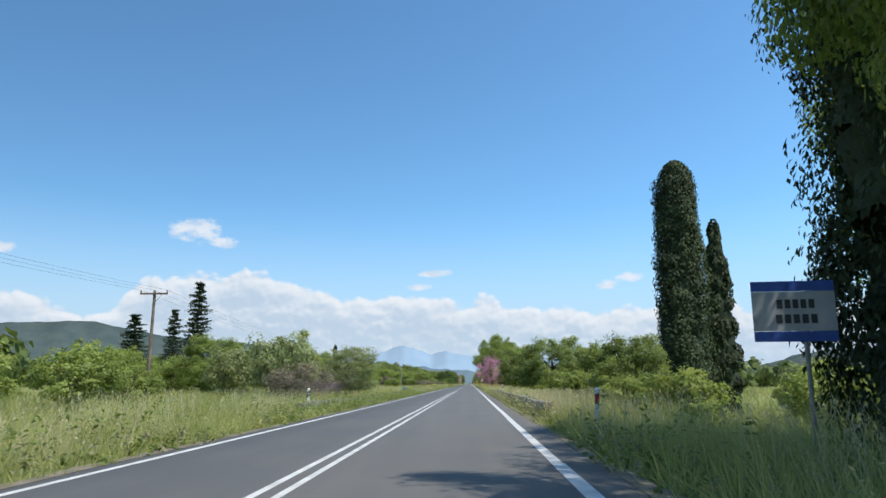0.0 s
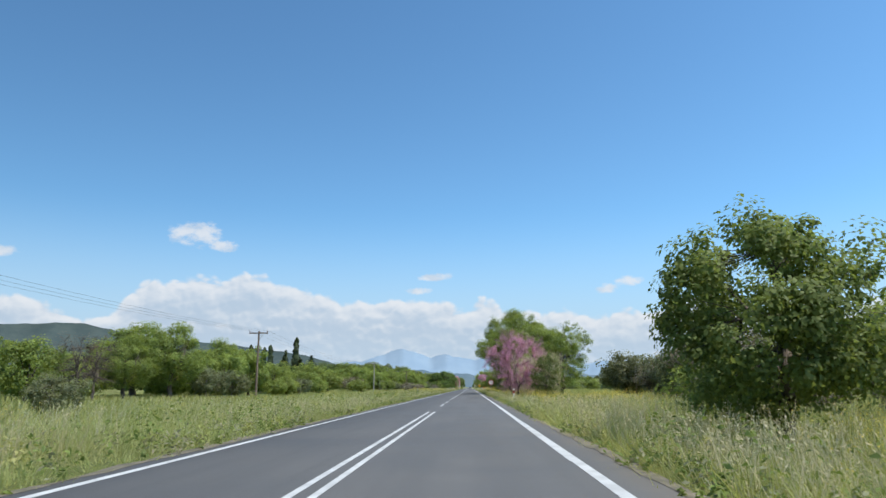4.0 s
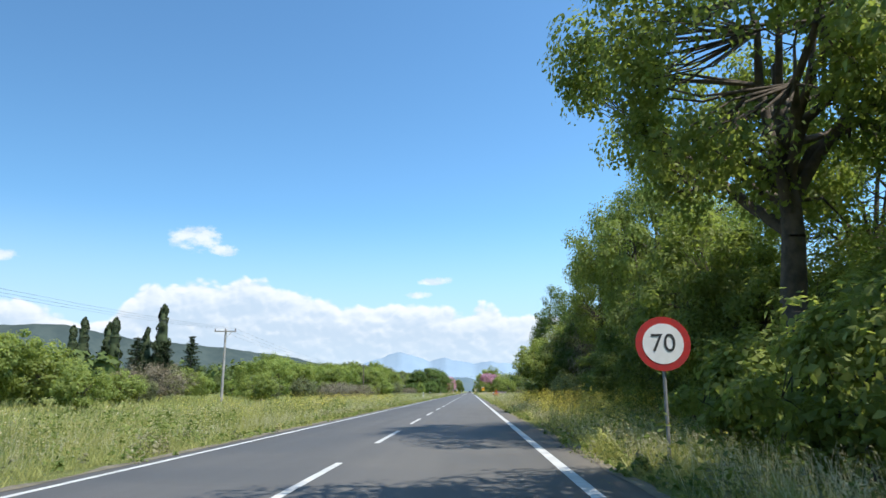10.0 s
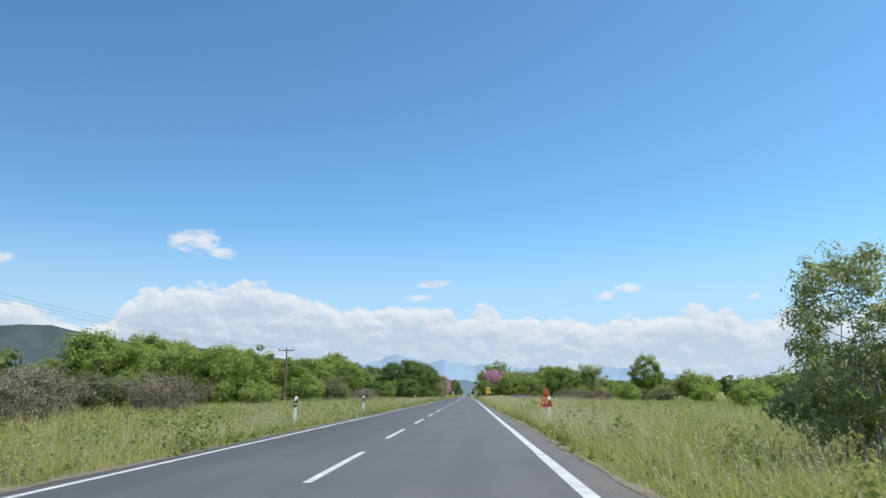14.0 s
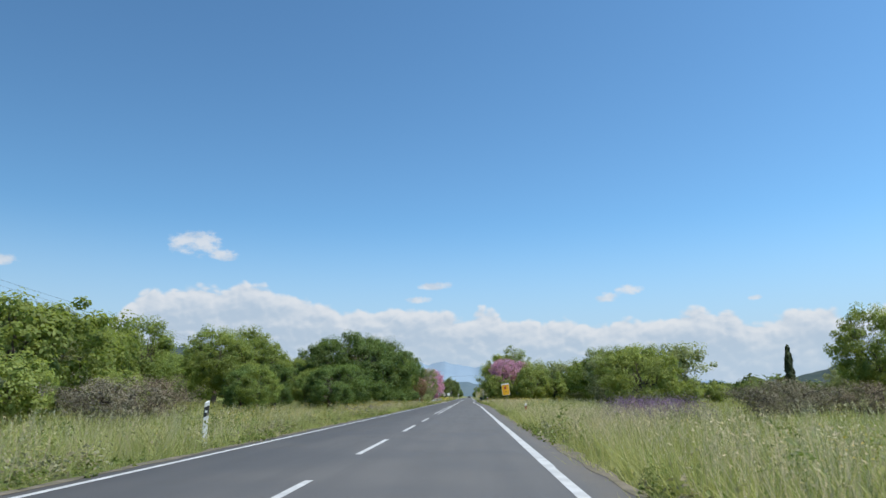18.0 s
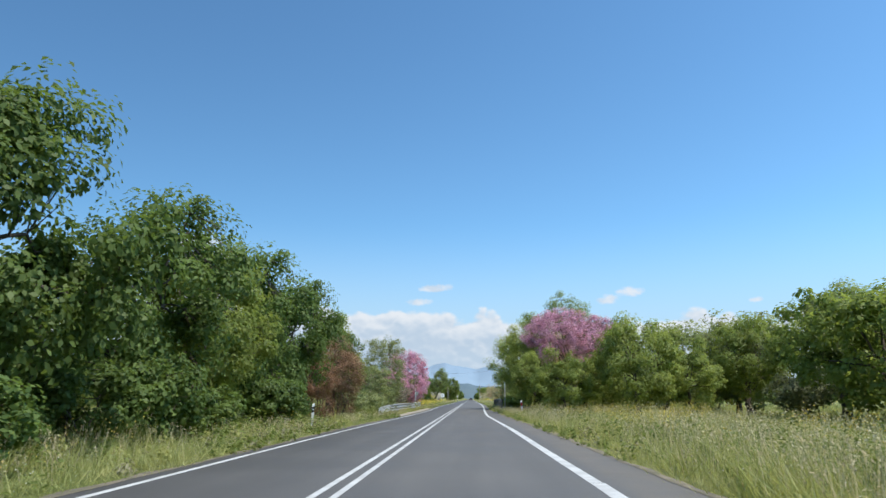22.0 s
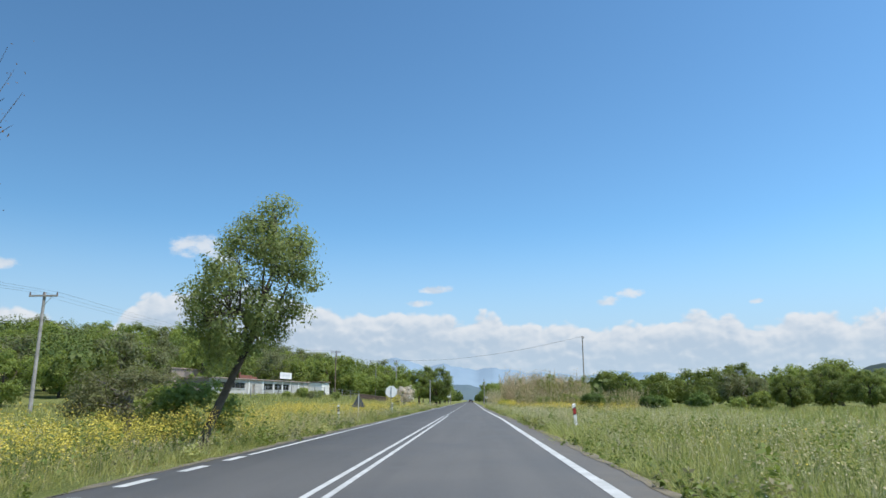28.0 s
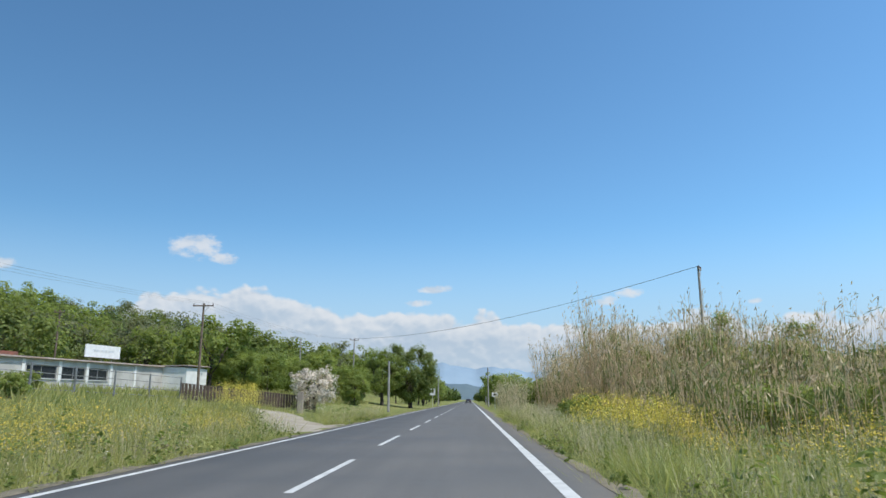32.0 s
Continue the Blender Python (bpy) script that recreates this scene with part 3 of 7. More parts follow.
# ---- kinds of tree ----
def limb_system(rng, height, radius, trunk_h, trunk_r, tips, stems=1, lean=0.0, sides=5):
    """Trunk, limbs and twigs that end at the given tips."""
    P, Q, A, B = [], [], [], []

    def bar(p, q, a, b):
        P.append(p), Q.append(q), A.append(a), B.append(b)

    crown_mid = np.array([lean * height, 0, trunk_h + (height - trunk_h) * 0.45])
    forks = []
    for s in range(stems):
        ang = s * 2 * math.pi / max(stems, 1) + rng.uniform(0, 1)
        foot = np.array([math.cos(ang), math.sin(ang), 0]) * (0.0 if stems == 1 else 0.2)
        head = np.array([lean * height * 0.6, 0, trunk_h]) + (0 if stems == 1 else 1) * np.array([math.cos(ang), math.sin(ang), 0]) * radius * 0.25
        last, n = foot - np.array([0, 0, 0.35]), 4
        r = trunk_r / (stems ** 0.5)
        for k in range(1, n + 1):
            u = k / n
            here = foot * (1 - u) + head * u + rng.normal(size=3) * trunk_r * 0.35 * (k < n)
            bar(last, here, r * (1.25 - 0.5 * (k - 1) / n if k > 1 else 1.5), r * (1.25 - 0.5 * u))
            last = here
        forks.append((last, r * 0.75))
    lower = []
    nl = 5 if stems > 1 else (15 if len(tips) > 300 else 10)
    for base_p, r in forks:
        for k in range(nl):
            goal = tips[rng.integers(len(tips))] * 0.85 + crown_mid * 0.15
            start = base_p + np.array([lean, 0, 1.0]) * (height - trunk_h) * 0.4 * (k / nl) * (stems == 1)
            bend = start * 0.5 + goal * 0.5 + np.array([0, 0, 0.07 * height]) + rng.normal(size=3) * radius * 0.10
            last, r0 = start, r * (0.6 - 0.25 * k / nl)
            for j in range(1, 6):
                u = j / 5
                here = start * (1 - u) ** 2 + 2 * bend * u * (1 - u) + goal * u * u + rng.normal(size=3) * radius * 0.025
                r1 = r * (0.6 - 0.25 * k / nl) * (1 - 0.8 * u)
                bar(last, here, r0, r1)
                last, r0 = here, r1
                lower.append((here, max(r1, r * 0.1)))
        if stems == 1:
            bar(base_p, base_p + np.array([lean, 0, 1.0]) * (height - trunk_h) * 0.45, r, r * 0.45)
    nodes = np.array([p for p, r in lower])
    twigs = []
    for tip in tips:
        k = int(np.argmin(((nodes - tip) ** 2).sum(1)))
        r = max(0.012, lower[k][1] * 0.45)
        mid = nodes[k] * 0.45 + tip * 0.55 + rng.normal(size=3) * 0.03 * radius
        twigs.append((nodes[k], mid, tip))
        if sides > 4:
            bar(nodes[k], mid, r, r * 0.6)
            bar(mid, tip, r * 0.6, r * 0.25)
        elif rng.random() < 0.5:
            bar(nodes[k], tip, r, r * 0.3)
    return tubes(P, Q, A, B, sides), np.array(twigs)


def crown_tips(rng, n, height, radius, bottom, lean=0.0, top_heavy=0.0, hollow=0.45, lobes=0.25, boughs=0.24):
    """Where the leaf tufts sit: through an uneven rounded crown, more of them near its skin."""
    d = rng.normal(size=(n, 3))
    d /= np.linalg.norm(d, axis=1, keepdims=True)
    ph = rng.uniform(0, 6, 6)
    bulge = 1 + lobes * (np.sin(3 * np.arctan2(d[:, 1], d[:, 0]) + ph[0]) * 0.5 + np.sin(5 * d[:, 2] + ph[1]) * 0.3 + np.sin(4 * d[:, 0] + ph[2]) * 0.5 + np.sin(7 * d[:, 1] + ph[3]) * 0.4)
    rr = rng.uniform(hollow, 1, n) ** 0.6 * bulge
    mid = (height + bottom) / 2
    p = d * rr[:, None] * np.array([radius, radius, (height - bottom) / 2])
    if boughs:
        # tufts gather round boughs, with shaded gaps between them
        c = p[: max(8, n // 13)] * np.array([0.97, 0.97, 0.88])
        k = ((p[:, None, :] - c[None]) ** 2).sum(2).argmin(1)
        p = c[k] + (p - c[k]) * np.array([1 - boughs * 0.9, 1 - boughs * 0.9, 1 - boughs * 1.15])
    if top_heavy:
        p[:, :2] *= (1 + top_heavy * p[:, 2:3] / (height - bottom))
    p[:, 2] += mid
    p[:, 2] = np.clip(p[:, 2], 0.05, height * 1.06)
    p[:, 0] += lean * p[:, 2]
    return p


def tufts(rng, tips, per, spread, size, aspect, droop=0.0):
    """Leaves gathered round each tip and turned outwards from it."""
    d = rng.normal(size=(len(tips) * per, 3))
    d /= np.linalg.norm(d, axis=1, keepdims=True)
    r = rng.uniform(0.25, 1, len(d)) ** 0.5
    rep = np.repeat(np.arange(len(tips)), per)
    sp = (spread * rng.uniform(0.6, 1.4, len(tips)))[rep]
    C = tips[rep] + d * (r * sp)[:, None] * np.array([1, 1, 0.75])
    C[:, 2] = np.maximum(C[:, 2], 0.06)
    out_d = tips - tips.mean(0)
    out_d /= np.linalg.norm(out_d, axis=1, keepdims=True) + 1e-6
    N = d * 0.8 + out_d[rep] * 0.35 + rng.normal(size=d.shape) * 0.36 + np.array([0, 0, 0.5])
    return leaves(C, N, size, aspect, rng)


KINDS = {}


def make_kind(name, height, radius, bottom, trunk_h, trunk_r, ntips, per, spread, size, leaf, bark=None, stems=1, lean=0.0, aspect=0.62, seed=1, along=0, **how):
    rng = np.random.default_rng(seed)
    tips = crown_tips(rng, ntips, height - spread * 0.6, radius - spread * 0.5, bottom, lean, **how)
    bars, twigs = limb_system(rng, height, radius, trunk_h, trunk_r, tips, stems, lean, 3 if name.endswith("far") else 5)
    wood = mesh_from(name + "_trunk", *bars, bark or BARK)
    cover_l = [tufts(rng, tips, per, spread, size, aspect)]
    if along:
        # petals also sit along the twigs
        rep = np.repeat(np.arange(len(twigs)), along)
        u = rng.uniform(0.1, 1.0, len(rep))[:, None]
        w = twigs[rep]
        C = w[:, 0] * (1 - u) ** 2 + 2 * w[:, 1] * u * (1 - u) + w[:, 2] * u * u + rng.normal(size=(len(rep), 3)) * 0.09
        cover_l.append(leaves(C, rng.normal(size=C.shape) + np.array([0, 0, 0.5]), size, aspect, rng))
    crown = mesh_from(name + "_crown", *join(cover_l), leaf)
    KINDS[name] = (wood, crown, height, radius)


def make_cypress(name, height, radius, n, size, leaf, seed, tip=0.35, skirt=0.75, narrow=1.0):
    """A column of upright sprays that bulge in clumps, pointed or blunt."""
    rng = np.random.default_rng(seed)

    def girth(z):
        g = np.minimum(1, (z + 0.02) / 0.12 * (1 - skirt) + skirt) * (1 - (1 - narrow) * z)
        return g * np.where(z > 1 - tip, np.sqrt(np.clip((1 - z) / tip, 0, 1)) * 0.85 + 0.15, 1)

    m = max(50, n // 55)
    bz, ba, bo = rng.uniform(0.0, 0.985, m), rng.uniform(0, 2 * np.pi, m), rng.uniform(0.80, 1.14, m)
    k = rng.integers(0, m, n)
    u, w = rng.normal(size=n) * 0.55, rng.normal(size=n) * 0.55
    lump_r = 0.42 * radius / 1.5
    z = np.clip(bz[k] + u * lump_r * 1.5 / height, 0.005, 1.0)
    ang = ba[k] + w * lump_r / (radius * np.maximum(girth(bz[k]), 0.25))
    ph = rng.uniform(0, 6, 3)
    lump = 1 + 0.09 * np.sin(3 * ang + 8 * z + ph[0]) + 0.08 * np.sin(2 * ang - 15 * z + ph[1])
    dome = 1 - 0.20 * np.minimum(u * u + w * w, 2.0)
    r = radius * girth(z) * lump * bo[k] * dome * rng.uniform(0.8, 1.0, n)
    C = np.stack([np.cos(ang) * r, np.sin(ang) * r, z * height + 0.15], 1)
    N = np.stack([np.cos(ang) - np.sin(ang) * w, np.sin(ang) + np.cos(ang) * w, 0.3 + u], 1) + rng.normal(size=(n, 3)) * 0.3
    up = np.stack([np.cos(ang) * 0.3, np.sin(ang) * 0.3, np.ones(n)], 1)
    # dense dark inner growth
    cz = np.linspace(0.0, 0.97, 14)
    cr = radius * 0.66 * girth(cz) * rng.uniform(0.88, 1.1, 14)
    cp = np.stack([rng.uniform(-0.08, 0.08, 14) * radius, rng.uniform(-0.08, 0.08, 14) * radius, cz * height + 0.1], 1)
    core = tubes(cp[:-1], cp[1:], cr[:-1], cr[1:], 9)
    crown = mesh_from(name + "_crown", *join([leaves(C, N, size, 0.5, rng, up), core]), leaf)
    P = np.array([[0, 0, -0.4], [0, 0, height * 0.4]])
    wood = mesh_from(name + "_trunk", *tubes(P, [[0, 0, height * 0.4], [0, 0, height * 0.93]], [radius * 0.16, radius * 0.1], [radius * 0.1, 0.02], 8), BARK)
    KINDS[name] = (wood, crown, height, radius)


def make_fir(name, height, radius, seed):
    rng = np.random.default_rng(seed)
    P, Q, A, B, C, N, T = [np.array([0, 0, -0.4])], [np.array([0, 0, height * 0.97])], [0.22], [0.03], [], [], []
    for k in range(22):
        z = height * (0.12 + 0.86 * k / 22)
        reach = radius * (1 - k / 23) ** 0.8 * rng.uniform(0.6, 1.1)
        for j in range(7):
            a = j * 2 * math.pi / 7 + k * 0.7 + rng.uniform(-0.25, 0.25)
            far = reach * rng.uniform(0.7, 1.15)
            tip = np.array([math.cos(a) * far, math.sin(a) * far, z + rng.uniform(-0.25, 0.25) - reach * 0.12 + 0.25 * reach * rng.uniform(0, 1)])
            root = np.array([0, 0, z])
            P.append(root), Q.append(tip), A.append(0.05), B.append(0.012)
            m = 60
            u = rng.uniform(0.15, 1.02, m)
            q = root + (tip - root) * u[:, None] + rng.normal(size=(m, 3)) * np.array([0.14, 0.14, 0.09]) * (0.5 + reach * 0.4)
            C.append(q)
            N.append(np.tile([0, 0, 1.0], (m, 1)) + rng.normal(size=(m, 3)) * 0.6)
            T.append(np.tile(tip - root, (m, 1)))
    crown = mesh_from(name + "_crown", *leaves(np.concatenate(C), np.concatenate(N), 0.27, 0.36, rng, np.concatenate(T)), FIR_LEAF)
    KINDS[name] = (mesh_from(name + "_trunk", *tubes(P, Q, A, B, 5), BARK), crown, height, radius)


make_kind("oak_great", 12.6, 7.2, 2.4, 3.6, 0.40, 620, 105, 0.78, 0.17, OAK_LEAF, seed=21, lobes=0.22, boughs=0.32)
make_kind("oak_high", 14.0, 7.0, 5.0, 4.6, 0.42, 480, 105, 0.78, 0.17, OAK_LEAF, seed=51, lobes=0.24, boughs=0.4)
make_kind("tree_tall", 13.5, 5.4, 2.0, 3.2, 0.36, 440, 110, 0.76, 0.15, OAK_LEAF, seed=22, lobes=0.3, boughs=0.25)
make_kind("oak_deep", 12.6, 6.0, 1.4, 3.0, 0.34, 560, 105, 0.76, 0.16, HEDGE_LEAF, seed=55, lobes=0.26, boughs=0.36)
make_kind("tree_amber", 10.0, 4.0, 0.6, 2.6, 0.24, 330, 135, 0.62, 0.125, AMBER_LEAF, seed=45, lobes=0.28, boughs=0.38)
make_kind("tree_broad", 7.5, 3.6, 0.9, 1.8, 0.22, 250, 100, 0.58, 0.155, OAK_LEAF, seed=23, boughs=0.3)
make_kind("tree_round", 6.0, 3.3, 0.4, 1.4, 0.20, 240, 100, 0.54, 0.145, BUSH_LEAF, seed=24, lobes=0.2, boughs=0.3)
make_kind("tree_dark", 6.0, 3.2, 0.2, 1.4, 0.20, 300, 110, 0.50, 0.13, DARK_LEAF, seed=47, lobes=0.18, hollow=0.35, boughs=0.34)
make_kind("tree_hedge", 7.0, 3.3, 0.05, 1.4, 0.18, 290, 90, 0.52, 0.145, BUSH_LEAF, seed=25, hollow=0.35, boughs=0.38)
make_kind("bush_dense", 3.2, 2.0, 0.0, 0.6, 0.08, 130, 52, 0.40, 0.17, BUSH_LEAF, stems=3, seed=26, hollow=0.3)
make_kind("hedge_deep", 7.0, 3.3, 0.05, 1.4, 0.18, 280, 90, 0.52, 0.145, HEDGE_LEAF, seed=53, hollow=0.35, boughs=0.42)
make_kind("bush_deep", 3.2, 2.0, 0.0, 0.6, 0.08, 120, 52, 0.40, 0.17, HEDGE_LEAF, stems=3, seed=54, hollow=0.3, boughs=0.35)
make_kind("bush_light", 3.4, 2.2, 0.0, 0.6, 0.08, 120, 50, 0.40, 0.16, LIGHT_LEAF, stems=3, seed=27, hollow=0.3)
make_kind("olive", 4.6, 2.6, 0.5, 1.1, 0.18, 150, 50, 0.46, 0.18, OLIVE_LEAF, PALE_BARK, aspect=0.4, seed=28)
make_kind("tree_pale", 7.0, 2.4, 0.4, 1.6, 0.13, 280, 60, 0.42, 0.11, LIGHT_LEAF, PALE_BARK, stems=3, seed=29, lobes=0.2, boughs=0.12)
make_kind("tree_leaning", 6.6, 2.1, 2.0, 2.4, 0.12, 280, 84, 0.40, 0.085, LEAN_LEAF, lean=0.29, seed=30, lobes=0.2)
make_kind("tree_bare", 6.6, 2.6, 1.0, 1.4, 0.14, 620, 3, 0.3, 0.045, DEAD_LEAF, BARK, seed=31, boughs=0.1, hollow=0.3)
make_kind("judas_open", 7.2, 4.2, 0.7, 1.2, 0.20, 540, 36, 0.34, 0.06, PINK, BARK, stems=3, seed=32, aspect=0.8, top_heavy=0.05, lobes=0.2, along=60, boughs=0.12)
make_kind("judas_full", 6.6, 3.4, 0.3, 1.2, 0.20, 430, 100, 0.44, 0.085, PINK, BARK, stems=3, seed=33, aspect=0.8, top_heavy=0.0, lobes=0.12, along=20, boughs=0.2)
make_kind("judas_high", 8.4, 3.9, 3.6, 2.6, 0.20, 420, 74, 0.36, 0.074, PINK, BARK, stems=3, seed=39, aspect=0.8, top_heavy=0.2, lobes=0.22, along=40, boughs=0.3)
make_kind("blossom", 4.0, 2.2, 0.5, 1.0, 0.14, 140, 40, 0.4, 0.13, WHITE_PETAL, BARK, seed=34, aspect=0.8)
make_kind("shrub_dead", 5.2, 1.9, 0.1, 0.8, 0.10, 300, 70, 0.40, 0.085, DEAD_LEAF, BARK, stems=3, seed=35, hollow=0.25, aspect=0.35)
make_kind("shrub_bare", 2.6, 2.0, 0.1, 0.5, 0.06, 260, 26, 0.34, 0.10, BARE_LEAF, BARK, stems=3, seed=40, hollow=0.25, aspect=0.3)
make_kind("tree_far", 7.5, 3.8, 0.3, 1.4, 0.2, 150, 64, 0.74, 0.26, OAK_LEAF, seed=36, hollow=0.35, lobes=0.3, boughs=0.28)
make_kind("tree_olive_far", 7.5, 3.8, 0.2, 1.4, 0.2, 150, 64, 0.74, 0.24, LIGHT_LEAF, seed=52, hollow=0.35, lobes=0.3, boughs=0.25)
make_kind("wood_far", 7.5, 3.8, 0.3, 1.4, 0.2, 100, 38, 0.80, 0.32, OAK_LEAF, seed=61, hollow=0.35, lobes=0.3, boughs=0.3)
make_kind("wood_dark_far", 7.0, 3.6, 0.2, 1.4, 0.2, 100, 38, 0.78, 0.30, DARK_LEAF, seed=62, hollow=0.35, lobes=0.25, boughs=0.34)
make_kind("wood_olive_far", 7.5, 3.8, 0.2, 1.4, 0.2, 100, 38, 0.80, 0.30, OLIVE_LEAF, seed=63, hollow=0.35, lobes=0.3, boughs=0.28)
make_kind("bush_far", 4.6, 3.0, 0.0, 0.8, 0.12, 110, 64, 0.64, 0.22, BUSH_LEAF, seed=37, hollow=0.35, lobes=0.3, boughs=0.28)
make_kind("olive_far", 4.8, 3.0, 0.2, 0.9, 0.16, 110, 64, 0.62, 0.21, OLIVE_LEAF, PALE_BARK, seed=38, hollow=0.35)
make_cypress("cypress_old", 15.0, 1.7, 46000, 0.16, CYPRESS_LEAF, 41, 0.10, 0.9, 0.56)
make_cypress("ivy_tree", 13.5, 2.3, 30000, 0.16, CYPRESS_LEAF, 48, 0.06, 0.85, 0.92)
make_cypress("cypress_slim", 11.0, 1.15, 9000, 0.22, CYPRESS_LEAF, 42, 0.7, 0.9, 0.75)
make_cypress("cypress_far", 14.0, 1.5, 1800, 0.6, CYPRESS_LEAF, 43, 0.45, 0.7)
make_kind("bush_cone", 5.2, 1.7, 0.0, 0.8, 0.10, 330, 80, 0.34, 0.11, CONE_LEAF, seed=46, aspect=0.22, top_heavy=-0.75, lobes=0.12, boughs=0.2, hollow=0.3)
make_fir("fir", 12.0, 3.2, 44)

LABELS = {
    "oak_great": ("great oak with a wide green crown overhanging the road", "tree"),
    "oak_high": ("high-crowned oak with boughs reaching over the road", "tree"),
    "oak_deep": ("tall shady oak with deep green leaves", "tree"),
    "tree_tall": ("tall leafy green roadside tree", "tree"),
    "tree_amber": ("tall olive-green tree crowding the bridge railing", "tree"),
    "tree_broad": ("broad leafy green tree in full spring leaf", "tree"),
    "tree_round": ("rounded dense dark green tree at the roadside", "tree"),
    "tree_dark": ("dense dark green tree leafy down to the ground", "tree"),
    "tree_hedge": ("dense green tree leafy down to the ground", "tree"),
    "hedge_deep": ("deep green hedgerow tree leafy down to the ground", "tree"),
    "bush_deep": ("deep green bush under the hedgerow trees", "bush"),
    "bush_dense": ("dense green bush on the verge", "bush"),
    "bush_light": ("light yellow-green bush on the verge", "bush"),
    "olive": ("grey-green olive tree in the meadow", "tree"),
    "tree_pale": ("slender pale-leaved tree with thin branches", "tree"),
    "tree_leaning": ("leaning slender tree with sparse young leaves", "tree"),
    "tree_bare": ("bare leafless tree with fine dark twigs", "tree"),
    "judas_open": ("pink flowering judas tree with open dark branches", "tree"),
    "judas_full": ("judas tree covered in bright pink blossom", "tree"),
    "shrub_bare": ("bare grey-brown twiggy shrub on the verge", "shrub"),
    "judas_high": ("judas tree with high pink blossom over green shrubs", "tree"),
    "blossom": ("small white-blossomed fruit tree", "tree"),
    "shrub_dead": ("dead red-brown leaved shrub among green trees", "shrub"),
    "tree_far": ("leafy green tree at the edge of the field", "tree"),
    "tree_olive_far": ("pale olive-green leafy tree at the edge of the field", "tree"),
    "bush_far": ("green bush at the edge of the field", "bush"),
    "olive_far": ("grey-green olive tree in the field", "tree"),
    "cypress_old": ("big blunt dark cypress with a ragged outline", "tree"),
    "ivy_tree": ("tall dark ivy-grown tree beside the town sign", "tree"),
    "cypress_slim": ("slim pointed dark cypress", "tree"),
    "cypress_far": ("dark pointed cypress beyond the field", "tree"),
    "bush_cone": ("dense dark green conical bush on the verge", "bush"),
    "fir": ("dark conifer with drooping tiers of branches", "tree"),
}
NAMES = {"oak_great": "oak_tree", "oak_high": "oak_tree", "olive": "olive_tree", "olive_far": "olive_tree", "judas_open": "judas_tree", "judas_full": "judas_tree", "judas_high": "judas_tree",
         "cypress_old": "cypress", "cypress_slim": "cypress", "cypress_far": "cypress", "fir": "fir_tree", "blossom": "blossom_tree",
         "shrub_dead": "dead_shrub", "shrub_bare": "bare_shrub", "bush_dense": "bush", "bush_deep": "bush", "bush_light": "bush", "bush_far": "bush", "bush_cone": "bush"}
spin = random.Random(5)


def plant(kind, x, y, height=None, radius=None, turn=None, label="", group="", sink=0.0):
    """One tree or bush, rooted in the ground."""
    wood, crown, h0, r0 = KINDS[kind]
    height = height or h0 * spin.uniform(0.88, 1.12)
    radius = radius or r0 * height / h0
    words, cat = LABELS[kind]
    z = float(ground_z(x, y)) - sink
    ob = thing(NAMES.get(kind, "tree"), x, y, z, label or words, cat, group, spin.uniform(0, 360) if turn is None else turn,
               (radius / r0, radius / r0, height / h0))
    part("trunk", wood, ob)
    part("crown", crown, ob)
    return ob


def row(kinds, x0, x1, y0, y1, n, h0, h1, seed, group=""):
    """Trees scattered along a stretch of the plan."""
    r = random.Random(seed)
    for k in range(n):
        y = y0 + (y1 - y0) * (k + r.uniform(0.15, 0.85)) / n
        plant(r.choice(kinds), r.uniform(x0, x1), y, r.uniform(h0, h1), None, None, "", group)


def mesh_arrays(me):
    """Points and four-cornered faces of a mesh."""
    v = np.empty(len(me.vertices) * 3, dtype=np.float32)
    me.vertices.foreach_get("co", v)
    q = np.empty(len(me.loops), dtype=np.int32)
    me.loops.foreach_get("vertex_index", q)
    return v.reshape(-1, 3), q.reshape(len(me.polygons), -1)


def grove(kinds, x0, x1, y0, y1, n, h0, h1, seed, label):
    """A far stand of trees, joined by the kind of leaf."""
    r = random.Random(seed)
    stand = {kind: ([], []) for kind in kinds}
    for k in range(n):
        y = y0 + (y1 - y0) * (k + r.uniform(0.15, 0.85)) / n
        kind, x, h, turn = r.choice(kinds), r.uniform(x0, x1), r.uniform(h0, h1), r.uniform(0, 6.283)
        wood, crown, kh, kr = KINDS[kind]
        c, d, u = math.cos(turn), math.sin(turn), h / kh
        spin_m = np.array([[c, d, 0], [-d, c, 0], [0, 0, 1]]) * u
        for chunks, me in zip(stand[kind], (crown, wood)):
            v, q = mesh_arrays(me)
            chunks.append((v @ spin_m + np.array([x, y, float(ground_z(x, y))]), q))
    for kind, (crowns, trunks) in stand.items():
        if crowns:
            ob = tagged(new("far_woods", mesh_from("far_woods", *join(crowns), KINDS[kind][1].materials[0])), label, "woodland", "", "stuff")
            part("trunks", mesh_from("trunks", *join(trunks), KINDS[kind][0].materials[0]), ob)


# ---- trees along the walk ----
# start: town sign under the ivy-grown tree, cypresses, hedge behind the rail
plant("ivy_tree", 10.6, 12.6, 13.5, 2.3, 40)
# unseen, behind the camera's start; added to darken the sign and verge
plant("tree_tall", 9.5, -6.0, 13.0, 4.6, 50, "tall leafy tree set to shade the verge by the town sign")
plant("oak_great", 11.2, 8.6, 14.0, 4.8, 0, "tall leafy tree set to shade the verge by the town sign")
# also out of view to the right; added so its shadow covers the verge
plant("oak_great", 11.0, 3.0, 14.5, 5.4, 90, "tall leafy tree set to shade the verge by the town sign")
plant("cypress_old", 14.5, 40.2, 15.2, 2.0, 150)
